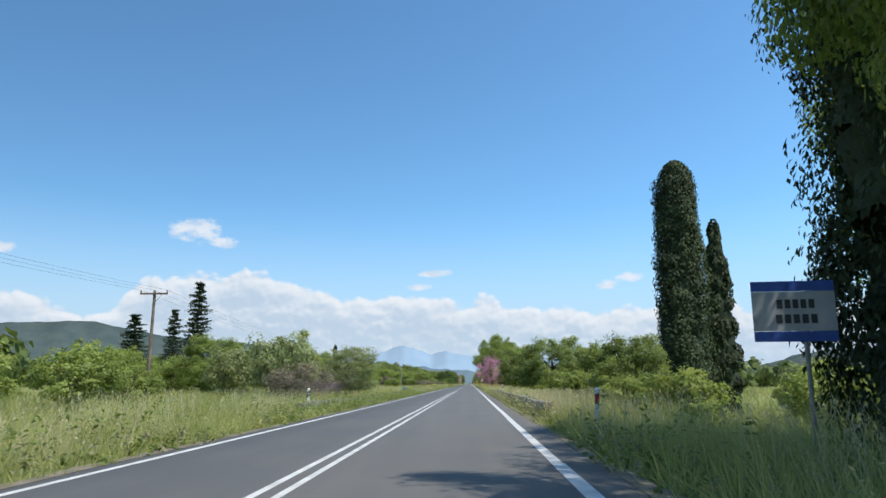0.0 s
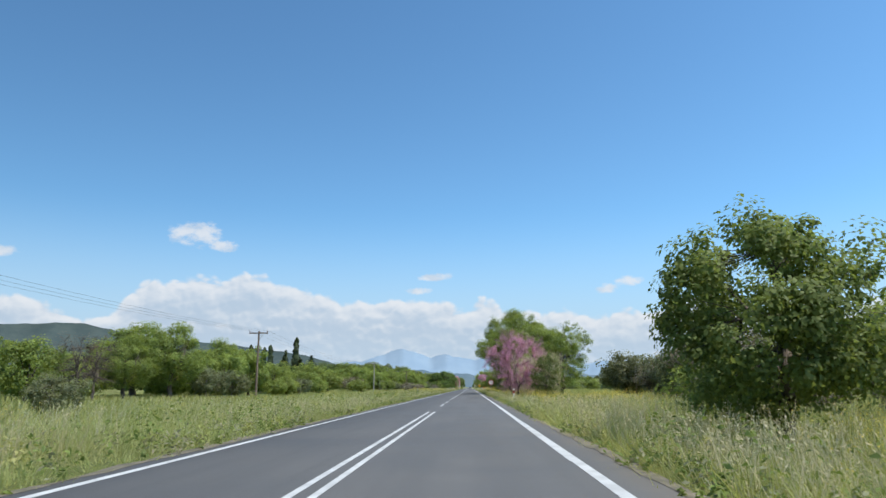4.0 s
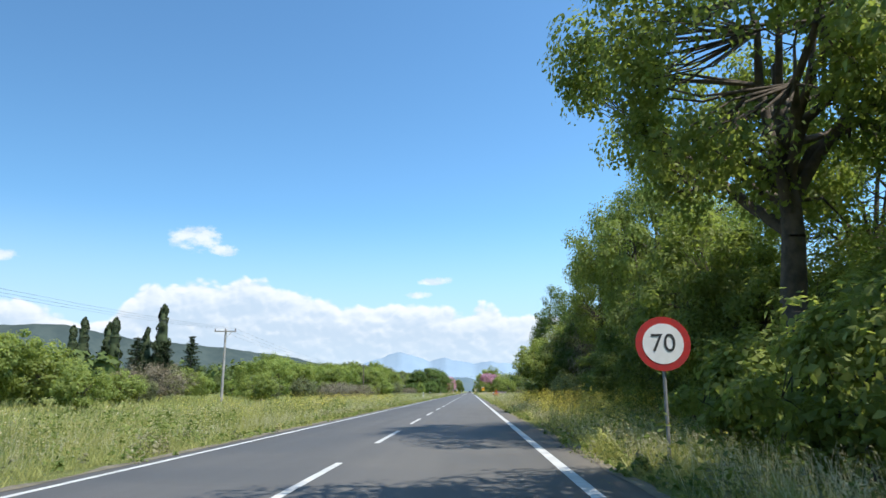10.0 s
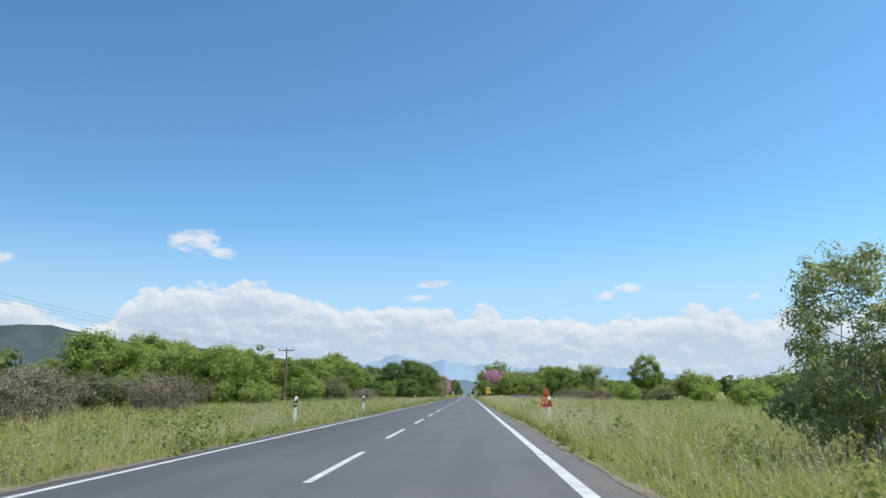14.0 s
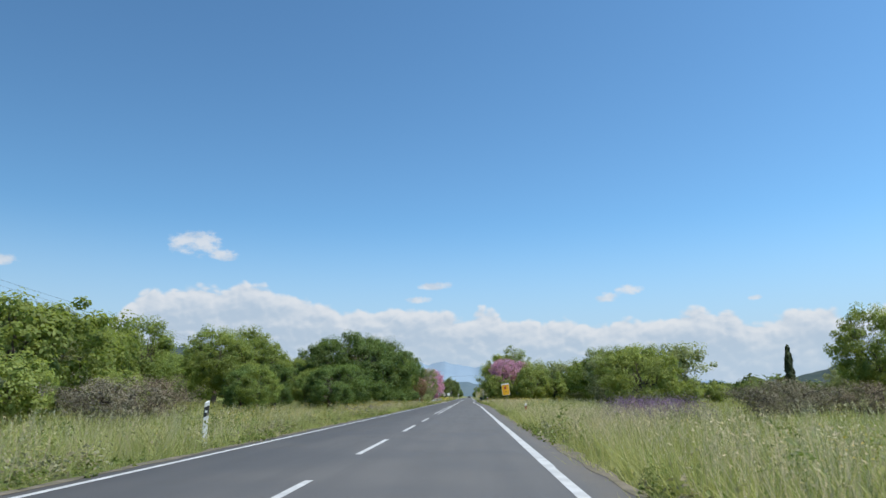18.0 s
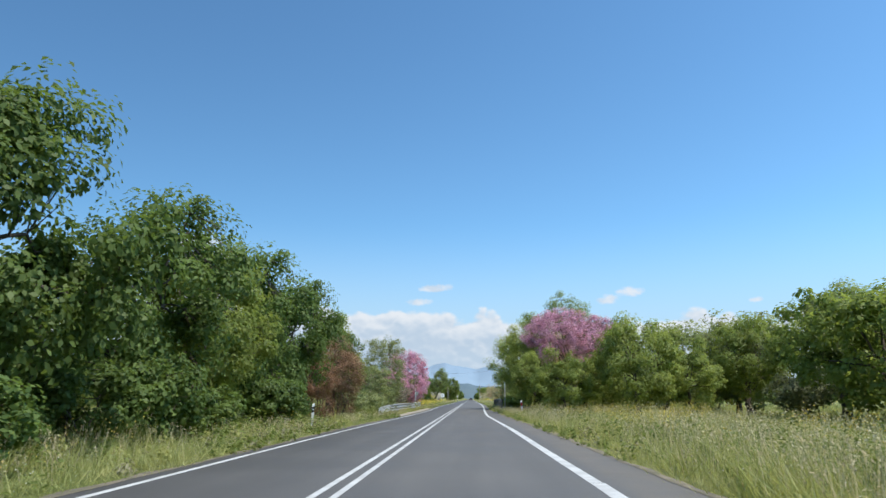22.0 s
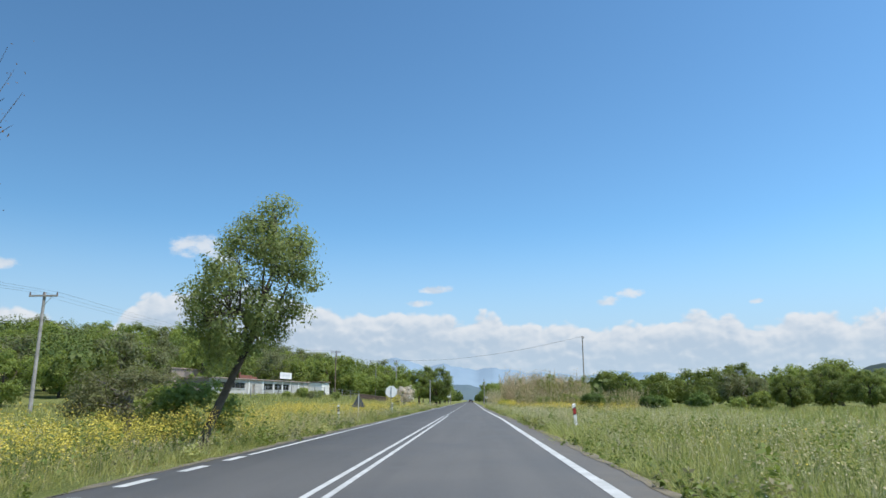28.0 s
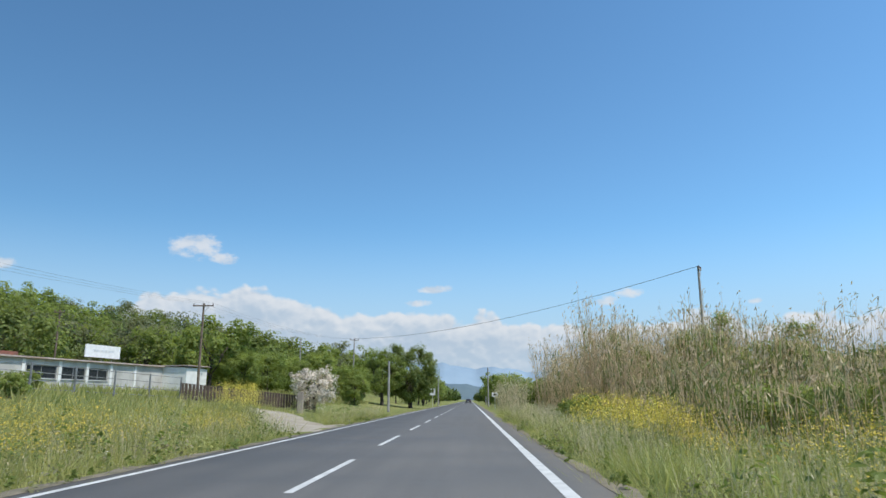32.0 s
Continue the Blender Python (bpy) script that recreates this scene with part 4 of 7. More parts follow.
# nearly all outside the view; added to block the sun from the sign
plant("hedge_deep", 11.0, 9.2, 9.0, 3.2, None, "tall leafy tree set to shade the verge by the town sign")
plant("cypress_slim", 17.3, 42.2, 12.0, 1.25)
plant("tree_dark", 9.8, 33.6, 4.4, 2.3)
plant("tree_dark", 10.2, 48.8, 4.6, 2.5)
plant("tree_dark", 8.3, 53.0, 5.4, 2.9)
plant("tree_dark", 12.5, 54.9, 5.2, 2.8)
plant("bush_dense", 8.0, 44.7, 2.6, 1.7)
plant("bush_dense", 8.4, 39.7, 2.4, 1.6)
plant("bush_dense", 8.3, 28.5, 2.0, 1.4)
# mostly beyond the right edge of view; added for shade on the verge
plant("tree_tall", 14.2, 15.5, 12.5, 4.4, 70, "tall leafy tree set to shade the verge by the town sign")
plant("bush_dense", 9.5, 24.4, 2.4, 1.5)
plant("tree_dark", 8.5, 87.4, 5.7, 2.9)
plant("bush_dense", 9.6, 93.2, 2.8, 1.8)
plant("cypress_slim", 26.0, 79.1, 9.0, 0.9)
row(["tree_far", "tree_far", "bush_far"], 21, 36, 82, 121.3, 11, 4.6, 6.6, 1)
row(["olive_far", "shrub_bare"], 15, 20, 90, 119.3, 7, 2.4, 3.6, 2)
for x, y, h in ((-26.5, 121.0, 5.2), (-28.5, 127.0, 5.6)):
    plant("tree_bare", x, y, h)
row(["bush_far", "olive_far"], 16, 30, 18.3, 61.0, 7, 2.5, 4.0, 3)
# left at the start
plant("fir", -38.9, 101.5, 17.0, 4.0)
plant("fir", -41.0, 98.2, 12.4, 3.0)
plant("fir", -36.8, 78.0, 9.6, 3.4)
plant("tree_pale", -7.6, 56.1, 4.8, 2.5, None, "pale grey-green willow bush beside the rail")
plant("tree_pale", -8.6, 58.9, 4.4, 2.3, None, "pale grey-green willow bush beside the rail")
plant("shrub_bare", -9.2, 46.0, 3.2, 2.5)
plant("shrub_bare", -10.4, 46.8, 2.4, 2.0)
plant("bush_light", -12.0, 50.8, 5.4, 3.0)
plant("tree_hedge", -13.0, 57.9, 5.6, 3.0)
plant("bush_light", -17.0, 54.9, 4.6, 2.8)
plant("tree_broad", -30.4, 83.0, 7.2, 3.8)
plant("tree_broad", -25.0, 77.1, 6.4, 3.3)
row(["tree_far", "bush_far", "tree_far"], -38, -24, 58.9, 93.2, 7, 4.2, 5.8, 4)
row(["bush_far"], -24, -14, 20.3, 44.7, 4, 2.2, 3.6, 5)
plant("tree_broad", -37.6, 151.9, 9.1, 6.0, None, "big rounded light green tree across the field")
row(["tree_far", "bush_far", "tree_far"], -46, -28, 101.2, 150, 9, 3.6, 5.6, 6)
row(["olive_far", "bush_far"], -20, -12, 73.0, 101.2, 5, 1.6, 2.6, 7)
plant("tree_pale", -14.5, 89.2, 4.2, 1.6)
# first judas tree, reeds and great oak
plant("judas_open", 6.4, 141.2, 7.3, 3.1)
plant("bush_cone", 8.9, 138.0, 5.0, 1.75, None, "dense dark green conical bush on the verge")
plant("tree_round", 10.5, 167.3, 6.5, 3.4)
plant("oak_great", 9.5, 180.5, 12.4, 7.1, 20)
plant("oak_high", 10.2, 195.2, 15.4, 6.6, 130)
plant("tree_broad", 11.2, 204.0, 8.6, 3.6)
plant("tree_tall", 15.8, 201.0, 11.5, 4.6)
plant("tree_hedge", 13.4, 196.0, 6.0, 3.0)
plant("tree_hedge", 12.5, 178.5, 4.4, 2.7)
plant("tree_hedge", 14.5, 185.0, 5.0, 3.0)
plant("tree_hedge", 10.6, 186.0, 3.6, 2.3)
plant("bush_dense", 9.6, 173.2, 2.6, 1.9)
plant("tree_tall", 15.5, 177.3, 11.0, 4.6)
plant("tree_tall", 14.5, 191.3, 11.5, 4.6)
plant("bush_dense", 8.2, 188.8, 3.4, 2.0)
plant("bush_dense", 8.6, 193.8, 3.0, 2.0)
plant("tree_hedge", 11.4, 201.0, 6.2, 2.8)
plant("oak_great", 12.4, 213.5, 14.0, 5.3)
plant("tree_dark", 11.6, 208.0, 7.5, 3.3)
plant("tree_tall", 15.6, 220.0, 13.0, 4.6)
plant("bush_dense", 11.4, 211.3, 3.0, 2.0)
plant("tree_hedge", 12.0, 207.3, 7.5, 3.2)
plant("tree_hedge", 8.1, 233.4, 6.5, 3.3)
plant("oak_deep", 11.2, 231.4, 8.3, 3.1)
plant("shrub_bare", 11.4, 229.0, 8.2, 2.4, None, "bare grey twiggy sapling between the oaks")
plant("tree_dark", 11.0, 222.0, 4.6, 2.6)
plant("tree_dark", 11.2, 237.0, 6.4, 2.8)
plant("tree_dark", 10.6, 215.8, 4.2, 2.5)
plant("tree_dark", 12.8, 205.0, 5.5, 2.8)
plant("tree_pale", 9.6, 232.2, 6.6, 2.2)
plant("oak_great", 13.5, 226.6, 13.2, 5.0)
plant("bush_light", 9.0, 227.6, 3.0, 1.5, None, "light green bush under the oaks")
plant("hedge_deep", 13.4, 221.0, 7.0, 3.4)
plant("oak_deep", 11.0, 243.6, 10.6, 4.0)
plant("tree_hedge", 10.4, 246.5, 6.2, 2.8)
plant("tree_pale", 13.2, 249.5, 10.5, 3.1)
plant("tree_pale", 9.2, 259.8, 4.5, 1.4)
plant("bush_light", 9.8, 261.2, 2.6, 1.6)
row(["olive_far", "olive_far", "olive_far", "shrub_bare"], 20, 34, 126, 173.3, 17, 5.4, 7.2, 8)
row(["olive_far", "bush_far", "tree_far"], 34, 55, 121.3, 251.2, 14, 4.5, 7.0, 9)
plant("tree_tall", 27.0, 141.3, 10.0, 4.6)
# left: tree line across the meadow
row(["tree_far", "tree_broad", "tree_far"], -34, -27, 133.3, 173.3, 8, 6.2, 8.6, 10)
row(["bush_far", "olive_far"], -28, -24, 141.3, 201.3, 8, 2.4, 4.0, 11)
row(["tree_far", "bush_far", "tree_far"], -44, -30, 203, 236, 9, 5.0, 7.5, 12)
row(["bush_far", "tree_far"], -56, -36, 262, 300, 7, 3.0, 4.6, 33)
row(["tree_far", "tree_broad", "tree_far"], -42, -28, 316, 350, 8, 5.5, 7.5, 34)
row(["bush_far", "olive_far"], -26, -19, 216.3, 301.3, 10, 2.2, 3.6, 13)
for dx, dy, h in ((0, 0, 18.0), (-4.5, 3, 14.0), (-8.5, -2, 15.5), (-12, 2, 15.0), (-16, 0, 15.8), (-20, 3, 14.6)):
    plant("cypress_far", -59.6 + dx, 313.4 + dy, h, 1.5 if h < 17 else 1.7, None, "", "cypress row beyond the meadow")
plant("shrub_bare", -27.5, 242, 4.2, 4.0, None, "grey-brown half-bare shrub below the power pole")
for x, y, h in ((-15.0, 264.0, 2.8), (-13.2, 270.0, 2.6), (-16.5, 276.0, 3.0), (-14.0, 284.0, 2.7), (-18.0, 290.0, 3.2)):
    plant("shrub_bare", x, y, h, 2.2)
plant("tree_far", -24.0, 266.5, 6.4, 3.2)
plant("tree_far", -27.5, 272.0, 6.0, 3.2)
for x, y in ((16.0, 346.0), (18.5, 348.5), (21.0, 347.0)):
    plant("shrub_bare", x, y, 2.4, 2.2)
plant("fir", -57.0, 309.3, 11.0, 4.2)
plant("fir", -63.0, 310.4, 12.0, 4.0)
plant("fir", -55.0, 317.4, 12.5, 3.6)
plant("fir", -70.0, 311.4, 10.5, 4.0)
row(["tree_far", "tree_broad"], -54, -42, 347.0, 403.2, 9, 9.0, 12.5, 14)
row(["tree_far", "tree_broad"], -46, -34, 160, 202, 8, 5.2, 7.0, 31)
row(["tree_far", "tree_broad", "tree_far"], -32, -20, 352, 388, 8, 6.8, 8.8, 32)
# middle: hedge trees left, open verge right
row(["tree_far", "tree_broad", "tree_far"], -36, -26, 307.3, 345, 7, 7.4, 9.4, 15)
row(["tree_far", "tree_broad"], -30, -21, 347, 356, 3, 6.4, 8.0, 36)
row(["olive_far", "bush_far"], -19, -14, 307.3, 352.1, 7, 2.4, 3.8, 16)
for x, y, h in ((-16.5, 335.5, 2.8), (-12.3, 340.5, 2.4), (-12.6, 345.5, 2.6), (-18.8, 337.0, 3.2)):
    plant("shrub_bare", x, y, h, 2.3)
plant("tree_pale", -23.5, 353.0, 7.4, 3.2)
plant("tree_broad", -30.2, 414.9, 11.5, 5.2)
plant("tree_broad", -27.0, 392.0, 9.2, 4.6)
plant("tree_broad", -23.5, 412.0, 6.6, 3.6)
plant("tree_broad", -26.0, 407.3, 9.0, 4.4)
row(["hedge_deep", "tree_broad", "hedge_deep"], -15, -10.5, 354.1, 388.7, 15, 2.8, 4.0, 17)
plant("hedge_deep", -9.5, 390.5, 9.2, 3.6)
plant("hedge_deep", -11.5, 397.5, 9.0, 3.8)
plant("hedge_deep", -14.0, 391.0, 8.8, 4.0)
for y in (368.5, 373.0, 377.0, 381.0, 385.0):
    plant("hedge_deep", -9.4 - 0.5 * math.sin(y), y, 4.6 + 0.7 * math.sin(y * 2.3), 2.7)
plant("hedge_deep", -8.9, 401.4, 9.8, 3.8)
plant("hedge_deep", -9.0, 408.4, 8.3, 3.6)
plant("tree_broad", -8.6, 413.0, 7.6, 3.2)
plant("hedge_deep", -9.4, 417.7, 8.8, 3.6)
plant("hedge_deep", -8.2, 422.9, 8.2, 3.0)
plant("hedge_deep", -9.6, 428.1, 8.4, 3.2)
for k in range(0, 12, 2):
    plant("bush_deep", -7.4 - 0.7 * math.sin(k * 2.1), 392.0 + k * 3.1, 2.3 + 0.5 * math.sin(k * 1.7), 1.7)
plant("bush_deep", -7.0, 406.3, 2.8, 1.7)
plant("bush_deep", -6.8, 416.7, 2.6, 1.5)
plant("shrub_dead", -6.6, 431.2, 5.6, 1.9)
plant("shrub_dead", -7.4, 428.1, 4.6, 1.7)
plant("hedge_deep", -8.2, 436.9, 7.6, 2.6)
plant("tree_broad", -9.5, 441.6, 8.2, 3.0)
plant("tree_pale", -5.9, 448.6, 7.5, 2.1)
plant("tree_pale", -6.8, 444.5, 4.6, 2.2)
for y in (436.5, 440.5, 444.0):
    plant("bush_light", -6.6, y, 2.1, 1.7)
plant("bush_light", -7.2, 452.7, 3.0, 2.0)
plant("bush_light", -7.6, 456.3, 3.0, 2.0)
plant("tree_round", 11.6, 352.8, 4.3, 2.3)
plant("tree_broad", 32.5, 366.4, 8.4, 3.2)
plant("cypress_slim", 46.3, 411.0, 8.2, 0.95)
row(["tree_far", "tree_olive_far", "tree_olive_far", "tree_broad"], 18, 30, 390.0, 434.3, 12, 6.6, 8.8, 18)
row(["bush_far", "olive_far"], 15, 30, 378, 430, 9, 2.8, 4.2, 39)
row(["olive_far", "bush_far"], 16, 40, 291.2, 352.1, 12, 2.2, 3.6, 19)
row(["bush_far", "tree_olive_far"], 38, 60, 271.2, 403.2, 14, 4.0, 6.0, 20)
for x, y, h in ((14.5, 456.0, 9.5), (19.0, 450.0, 9.0), (24.0, 444.0, 9.2), (29.5, 440.0, 8.4), (35.0, 436.0, 8.0)):
    plant("tree_olive_far", x, y, h, h * 0.5)
# second judas tree and the trees by the bridge
plant("judas_high", 9.2, 440.6, 8.6, 4.0, 30)
plant("tree_hedge", 8.2, 436.4, 4.8, 2.5)
plant("tree_round", 12.8, 434.3, 7.3, 3.5)
plant("tree_hedge", 17.0, 436.9, 5.4, 2.8)
plant("tree_hedge", 11.0, 444.8, 5.8, 2.8)
plant("tree_hedge", 7.3, 449.0, 6.4, 2.6)
plant("tree_hedge", 14.0, 447.9, 7.0, 3.2)
plant("tree_amber", 8.4, 457.5, 10.2, 4.1)
plant("tree_tall", 10.8, 455.0, 11.4, 4.2)
plant("tree_amber", 9.6, 450.5, 7.4, 2.9)
plant("tree_amber", 8.0, 465.0, 10.6, 4.6)
plant("tree_tall", 13.0, 467.0, 9.0, 3.8)
plant("tree_hedge", 8.6, 472.1, 5.2, 2.6)
plant("bush_dense", 7.6, 478.3, 3.0, 1.9)
row(["tree_hedge", "tree_broad"], 16, 26, 438.5, 476.3, 6, 6.5, 9.0, 21)
plant("judas_full", -7.2, 482.5, 8.4, 3.6, 200)
plant("judas_full", -9.0, 477.0, 5.3, 3.0, 80)
plant("bush_light", -8.6, 473.5, 3.0, 2.2, None, "grey-green half-bare bush below the pink judas tree")
plant("shrub_bare", -7.6, 472.3, 4.2, 3.0, None, "bare grey twiggy shrub below the pink judas tree")
plant("shrub_dead", -6.5, 488.8, 3.4, 1.7, None, "brownish half-bare shrub on the verge")
plant("tree_bare", -9.4, 510.5, 8.5, 3.1, None)
plant("shrub_dead", -10.2, 508.0, 3.0, 1.8, None, "brownish half-bare shrub under the bare tree")
plant("bush_light", -8.2, 505.7, 2.4, 1.6)
plant("tree_leaning", -5.6, 518.6, 7.0, 2.15, 0)
plant("bush_dense", -6.6, 520.3, 2.2, 1.5)
plant("olive", -9.5, 522.5, 2.6, 1.9)
plant("tree_pale", 13.0, 511.0, 4.4, 1.8)
for k in range(8):
    plant("bush_dense", 5.7 + 0.6 * (k % 3), 451.5 + k * 2.4, 1.5 + 0.3 * (k % 2), 1.3, None, "dense green bush behind the bridge railing")
plant("tree_pale", 7.0, 481.0, 4.6, 2.3, None, "light olive-green bush past the railing")
# green growth in and before the reed bed
for x, y, h, r in ((12.5, 600.0, 4.9, 1.9), (15.6, 601.0, 4.5, 2.1), (9.6, 604.0, 4.4, 1.6), (14.0, 606.0, 5.0, 2.0), (18.0, 604.0, 4.8, 2.0)):
    plant("tree_hedge", x, y, h, r, None, "green shrub grown through the reed bed")
for x, y in ((11.5, 592.5), (14.0, 594.0), (17.0, 593.0), (20.5, 592.0)):
    plant("bush_dense", x, y, 2.0, 1.8)
plant("bush_dense", 6.5, 596.8, 1.7, 1.1)
# end: white building, blossom tree, reeds
plant("blossom", -10.2, 625.6, 4.0, 2.0)
plant("tree_dark", -7.2, 682.0, 11.0, 4.8)
plant("tree_broad", -11.5, 678.8, 9.0, 4.2)
plant("tree_hedge", -12.5, 658.8, 4.5, 2.6)
row(["tree_far", "bush_far"], -30, -14, 650.8, 710.8, 10, 4.5, 7.0, 22)
row(["tree_far", "bush_far", "tree_far"], 7.5, 14, 670.8, 810.8, 12, 5.0, 8.0, 23)
grove(["wood_far", "wood_dark_far"], -14, -7.5, 700.8, 870.8, 14, 6.0, 9.0, 24, "far leafy trees along the road")
row(["tree_dark", "olive_far"], 34, 60, 570.8, 650.8, 9, 4.0, 5.6, 25)
row(["tree_dark", "bush_far", "olive_far"], 30, 70, 444.8, 570.8, 14, 3.4, 5.4, 26)
row(["tree_far", "bush_far"], -60, -34, 444.8, 610.8, 18, 5.0, 7.5, 27)

row(["bush_deep", "bush_dense", "bush_deep"], 13, 34, 574, 604, 16, 1.7, 2.6, 66)
grove(["wood_far", "wood_dark_far", "wood_far", "wood_olive_far"], -60, -28, 654, 716, 24, 8.5, 12.5, 37, "wooded green slope behind the white building")
plant("tree_dark", 60.0, 656.0, 10.0, 5.5)
grove(["wood_dark_far", "wood_far"], 40, 95, 650, 705, 14, 9.0, 12.0, 35, "dark green trees beyond the reed bed")


def woods(name, x0, x1, y0, y1, n, h0, h1, per, leaf_size, seed, mat, label):
    """Distant woodland, too far to tell its trees apart."""
    r = np.random.default_rng(seed)
    x, y = r.uniform(x0, x1, n), r.uniform(y0, y1, n)
    h = r.uniform(h0, h1, n)
    d = r.normal(size=(n * per, 3))
    d /= np.linalg.norm(d, axis=1, keepdims=True)
    rep = np.repeat(np.arange(n), per)
    rr = (h[rep] * 0.42)[:, None] * (r.uniform(0.8, 1.04, (n * per, 1)))
    C = np.stack([x[rep], y[rep], ground_z(x, y)[rep] + h[rep] * 0.52], 1) + d * rr * np.array([1.15, 1.15, 1.15])
    N = d + r.normal(size=d.shape) * 0.22
    # denser growth inside each crown
    k = np.arange(0, n * per, 4)
    inner = np.stack([x[rep], y[rep], ground_z(x, y)[rep] + h[rep] * 0.5], 1)[k] + d[k] * rr[k] * 0.8
    cover_w = join([leaves(C, N, leaf_size, 0.8, r), leaves(inner, d[k], leaf_size * 2.2, 0.8, r)])
    tagged(new(name, mesh_from(name, *cover_w, mat)), label, "woodland", "", "stuff")


grove(["wood_far", "wood_dark_far", "wood_far", "wood_olive_far"], -70, -22, 690, 800, 40, 9.0, 13.0, 58, "wooded green slope behind the white building")
grove(["wood_far", "wood_dark_far", "wood_far", "wood_olive_far"], -100, -46, 588, 722, 76, 8.0, 12.0, 38, "wooded green slope behind the white building")
woods("far_woods", -88, -48, 585, 720, 60, 6.5, 10.5, 560, 0.32, 59, WOOD_FAR, "wooded slope behind the building")
woods("far_woods", -330, -86, 570, 960, 400, 7, 11, 300, 0.62, 51, WOOD_FAR, "wooded green hillside behind the building")
woods("far_woods", -300, -50, 20, 340, 330, 5, 8.5, 60, 1.5, 52, WOOD_FAR, "distant green woodland beyond the fields")
woods("far_woods", -260, -58, 340, 580, 280, 6, 10, 60, 1.5, 53, WOOD_FAR, "distant green woodland beyond the fields")
woods("far_woods", 60, 330, 60, 560, 420, 4.5, 7.5, 50, 1.4, 54, WOOD_FAR, "distant olive groves and woodland")
woods("far_woods", 18, 260, 690, 1100, 330, 6, 9, 55, 1.7, 55, WOOD_FAR, "woodland at the far end of the road")
woods("far_woods", -120, -9, 860, 1400, 260, 7, 10, 50, 1.9, 56, WOOD_FAR, "woodland at the far end of the road")
woods("far_woods", 8, 60, 800, 1400, 180, 6, 9, 60, 1.6, 57, WOOD_FAR, "woodland at the far end of the road")


# ---- grass, reeds and flowers ----
def blades(rng, x, y, h, w, lean, z=None):
    """Curved blades of grass, two faces each, rooted at x, y."""
    n = len(x)
    z = ground_z(x, y) - 0.03 if z is None else z
    a = rng.uniform(0, 2 * np.pi, n)
    side_v = np.stack([np.cos(a), np.sin(a), np.zeros(n)], 1) * (w / 2)[:, None]
    b = rng.uniform(0, 2 * np.pi, n)
    way = np.stack([np.cos(b) + 0.35, np.sin(b) - 0.1, np.zeros(n)], 1) * (h * lean)[:, None]
    p = np.stack([x, y, z], 1)
    m = p + way * 0.3 + np.stack([np.zeros(n), np.zeros(n), h * 0.6], 1)
    t = p + way + np.stack([np.zeros(n), np.zeros(n), h], 1)
    v = np.stack([p - side_v, p + side_v, m + side_v * 0.75, m - side_v * 0.75, t + side_v * 0.2, t - side_v * 0.2], 1).reshape(-1, 3)
    k = np.arange(n)[:, None] * 6
    quads = np.concatenate([k + np.array([[0, 1, 2, 3]]), k + np.array([[3, 2, 4, 5]])])
    return v, quads


def tri_blades(rng, x, y, h, w, lean):
    n = len(x)
    z = ground_z(x, y) - 0.03
    a = rng.uniform(0, 2 * np.pi, n)
    s = np.stack([np.cos(a), np.sin(a), np.zeros(n)], 1) * (w / 2)[:, None]
    b = rng.uniform(0, 2 * np.pi, n)
    p = np.stack([x, y, z], 1)
    t = p + np.stack([(np.cos(b) + 0.3) * h * lean, np.sin(b) * h * lean, h], 1)
    return np.stack([p - s, p + s, t], 1).reshape(-1, 3), np.arange(n * 3).reshape(-1, 3)


def patchy(x, y, seed):
    """Soft clumps from 0 to 1 over the plan."""
    r = np.random.default_rng(seed)
    v = np.zeros(len(x))
    for k in range(7):
        a, b, c = r.uniform(0.15, 1.3), r.uniform(0.08, 0.8), r.uniform(0, 6)
        v += np.sin(x * a * (1 if k % 2 else -1) + y * b + c)
    return np.clip(0.5 + v / 6, 0, 1)


def scatter(rng, right_side, y0, y1, d0, d1, density):
    n = int((y1 - y0) * (d1 - d0) * density)
    y = rng.uniform(y0, y1, n)
    d = rng.uniform(d0, d1, n)
    x = edge_right(y) + d if right_side else edge_left(y) - d
    return x, y, d


def clear_of_paths(x, y):
    """Bare places: the driveway, the dug soil and the strips below the rails."""
    drive = (y > 594) & (y < 619) & (np.abs(x + 2.6 + (y - 596) * 0.4) < 1.9)
    soil = ((x - 17.5) / 6.0) ** 2 + ((y - 79) / 6.5) ** 2 < 1
    kerb_l = (x > -3.4) & (x < 0) & (y > 431) & (y < 466)
    rail_l = (x > -5.3) & (x < -4.3) & (y > 27) & (y < 69)
    return ~(drive | soil | kerb_l | rail_l)


def tall(y, right_side):
    """How tall the verge grows along the road."""
    base_h = np.where(right_side, 0.62, 0.55)
    lush = 0.22 * np.sin(y * 0.021 + 1.0) + 0.12 * np.sin(y * 0.085)
    return base_h * (1 + lush)


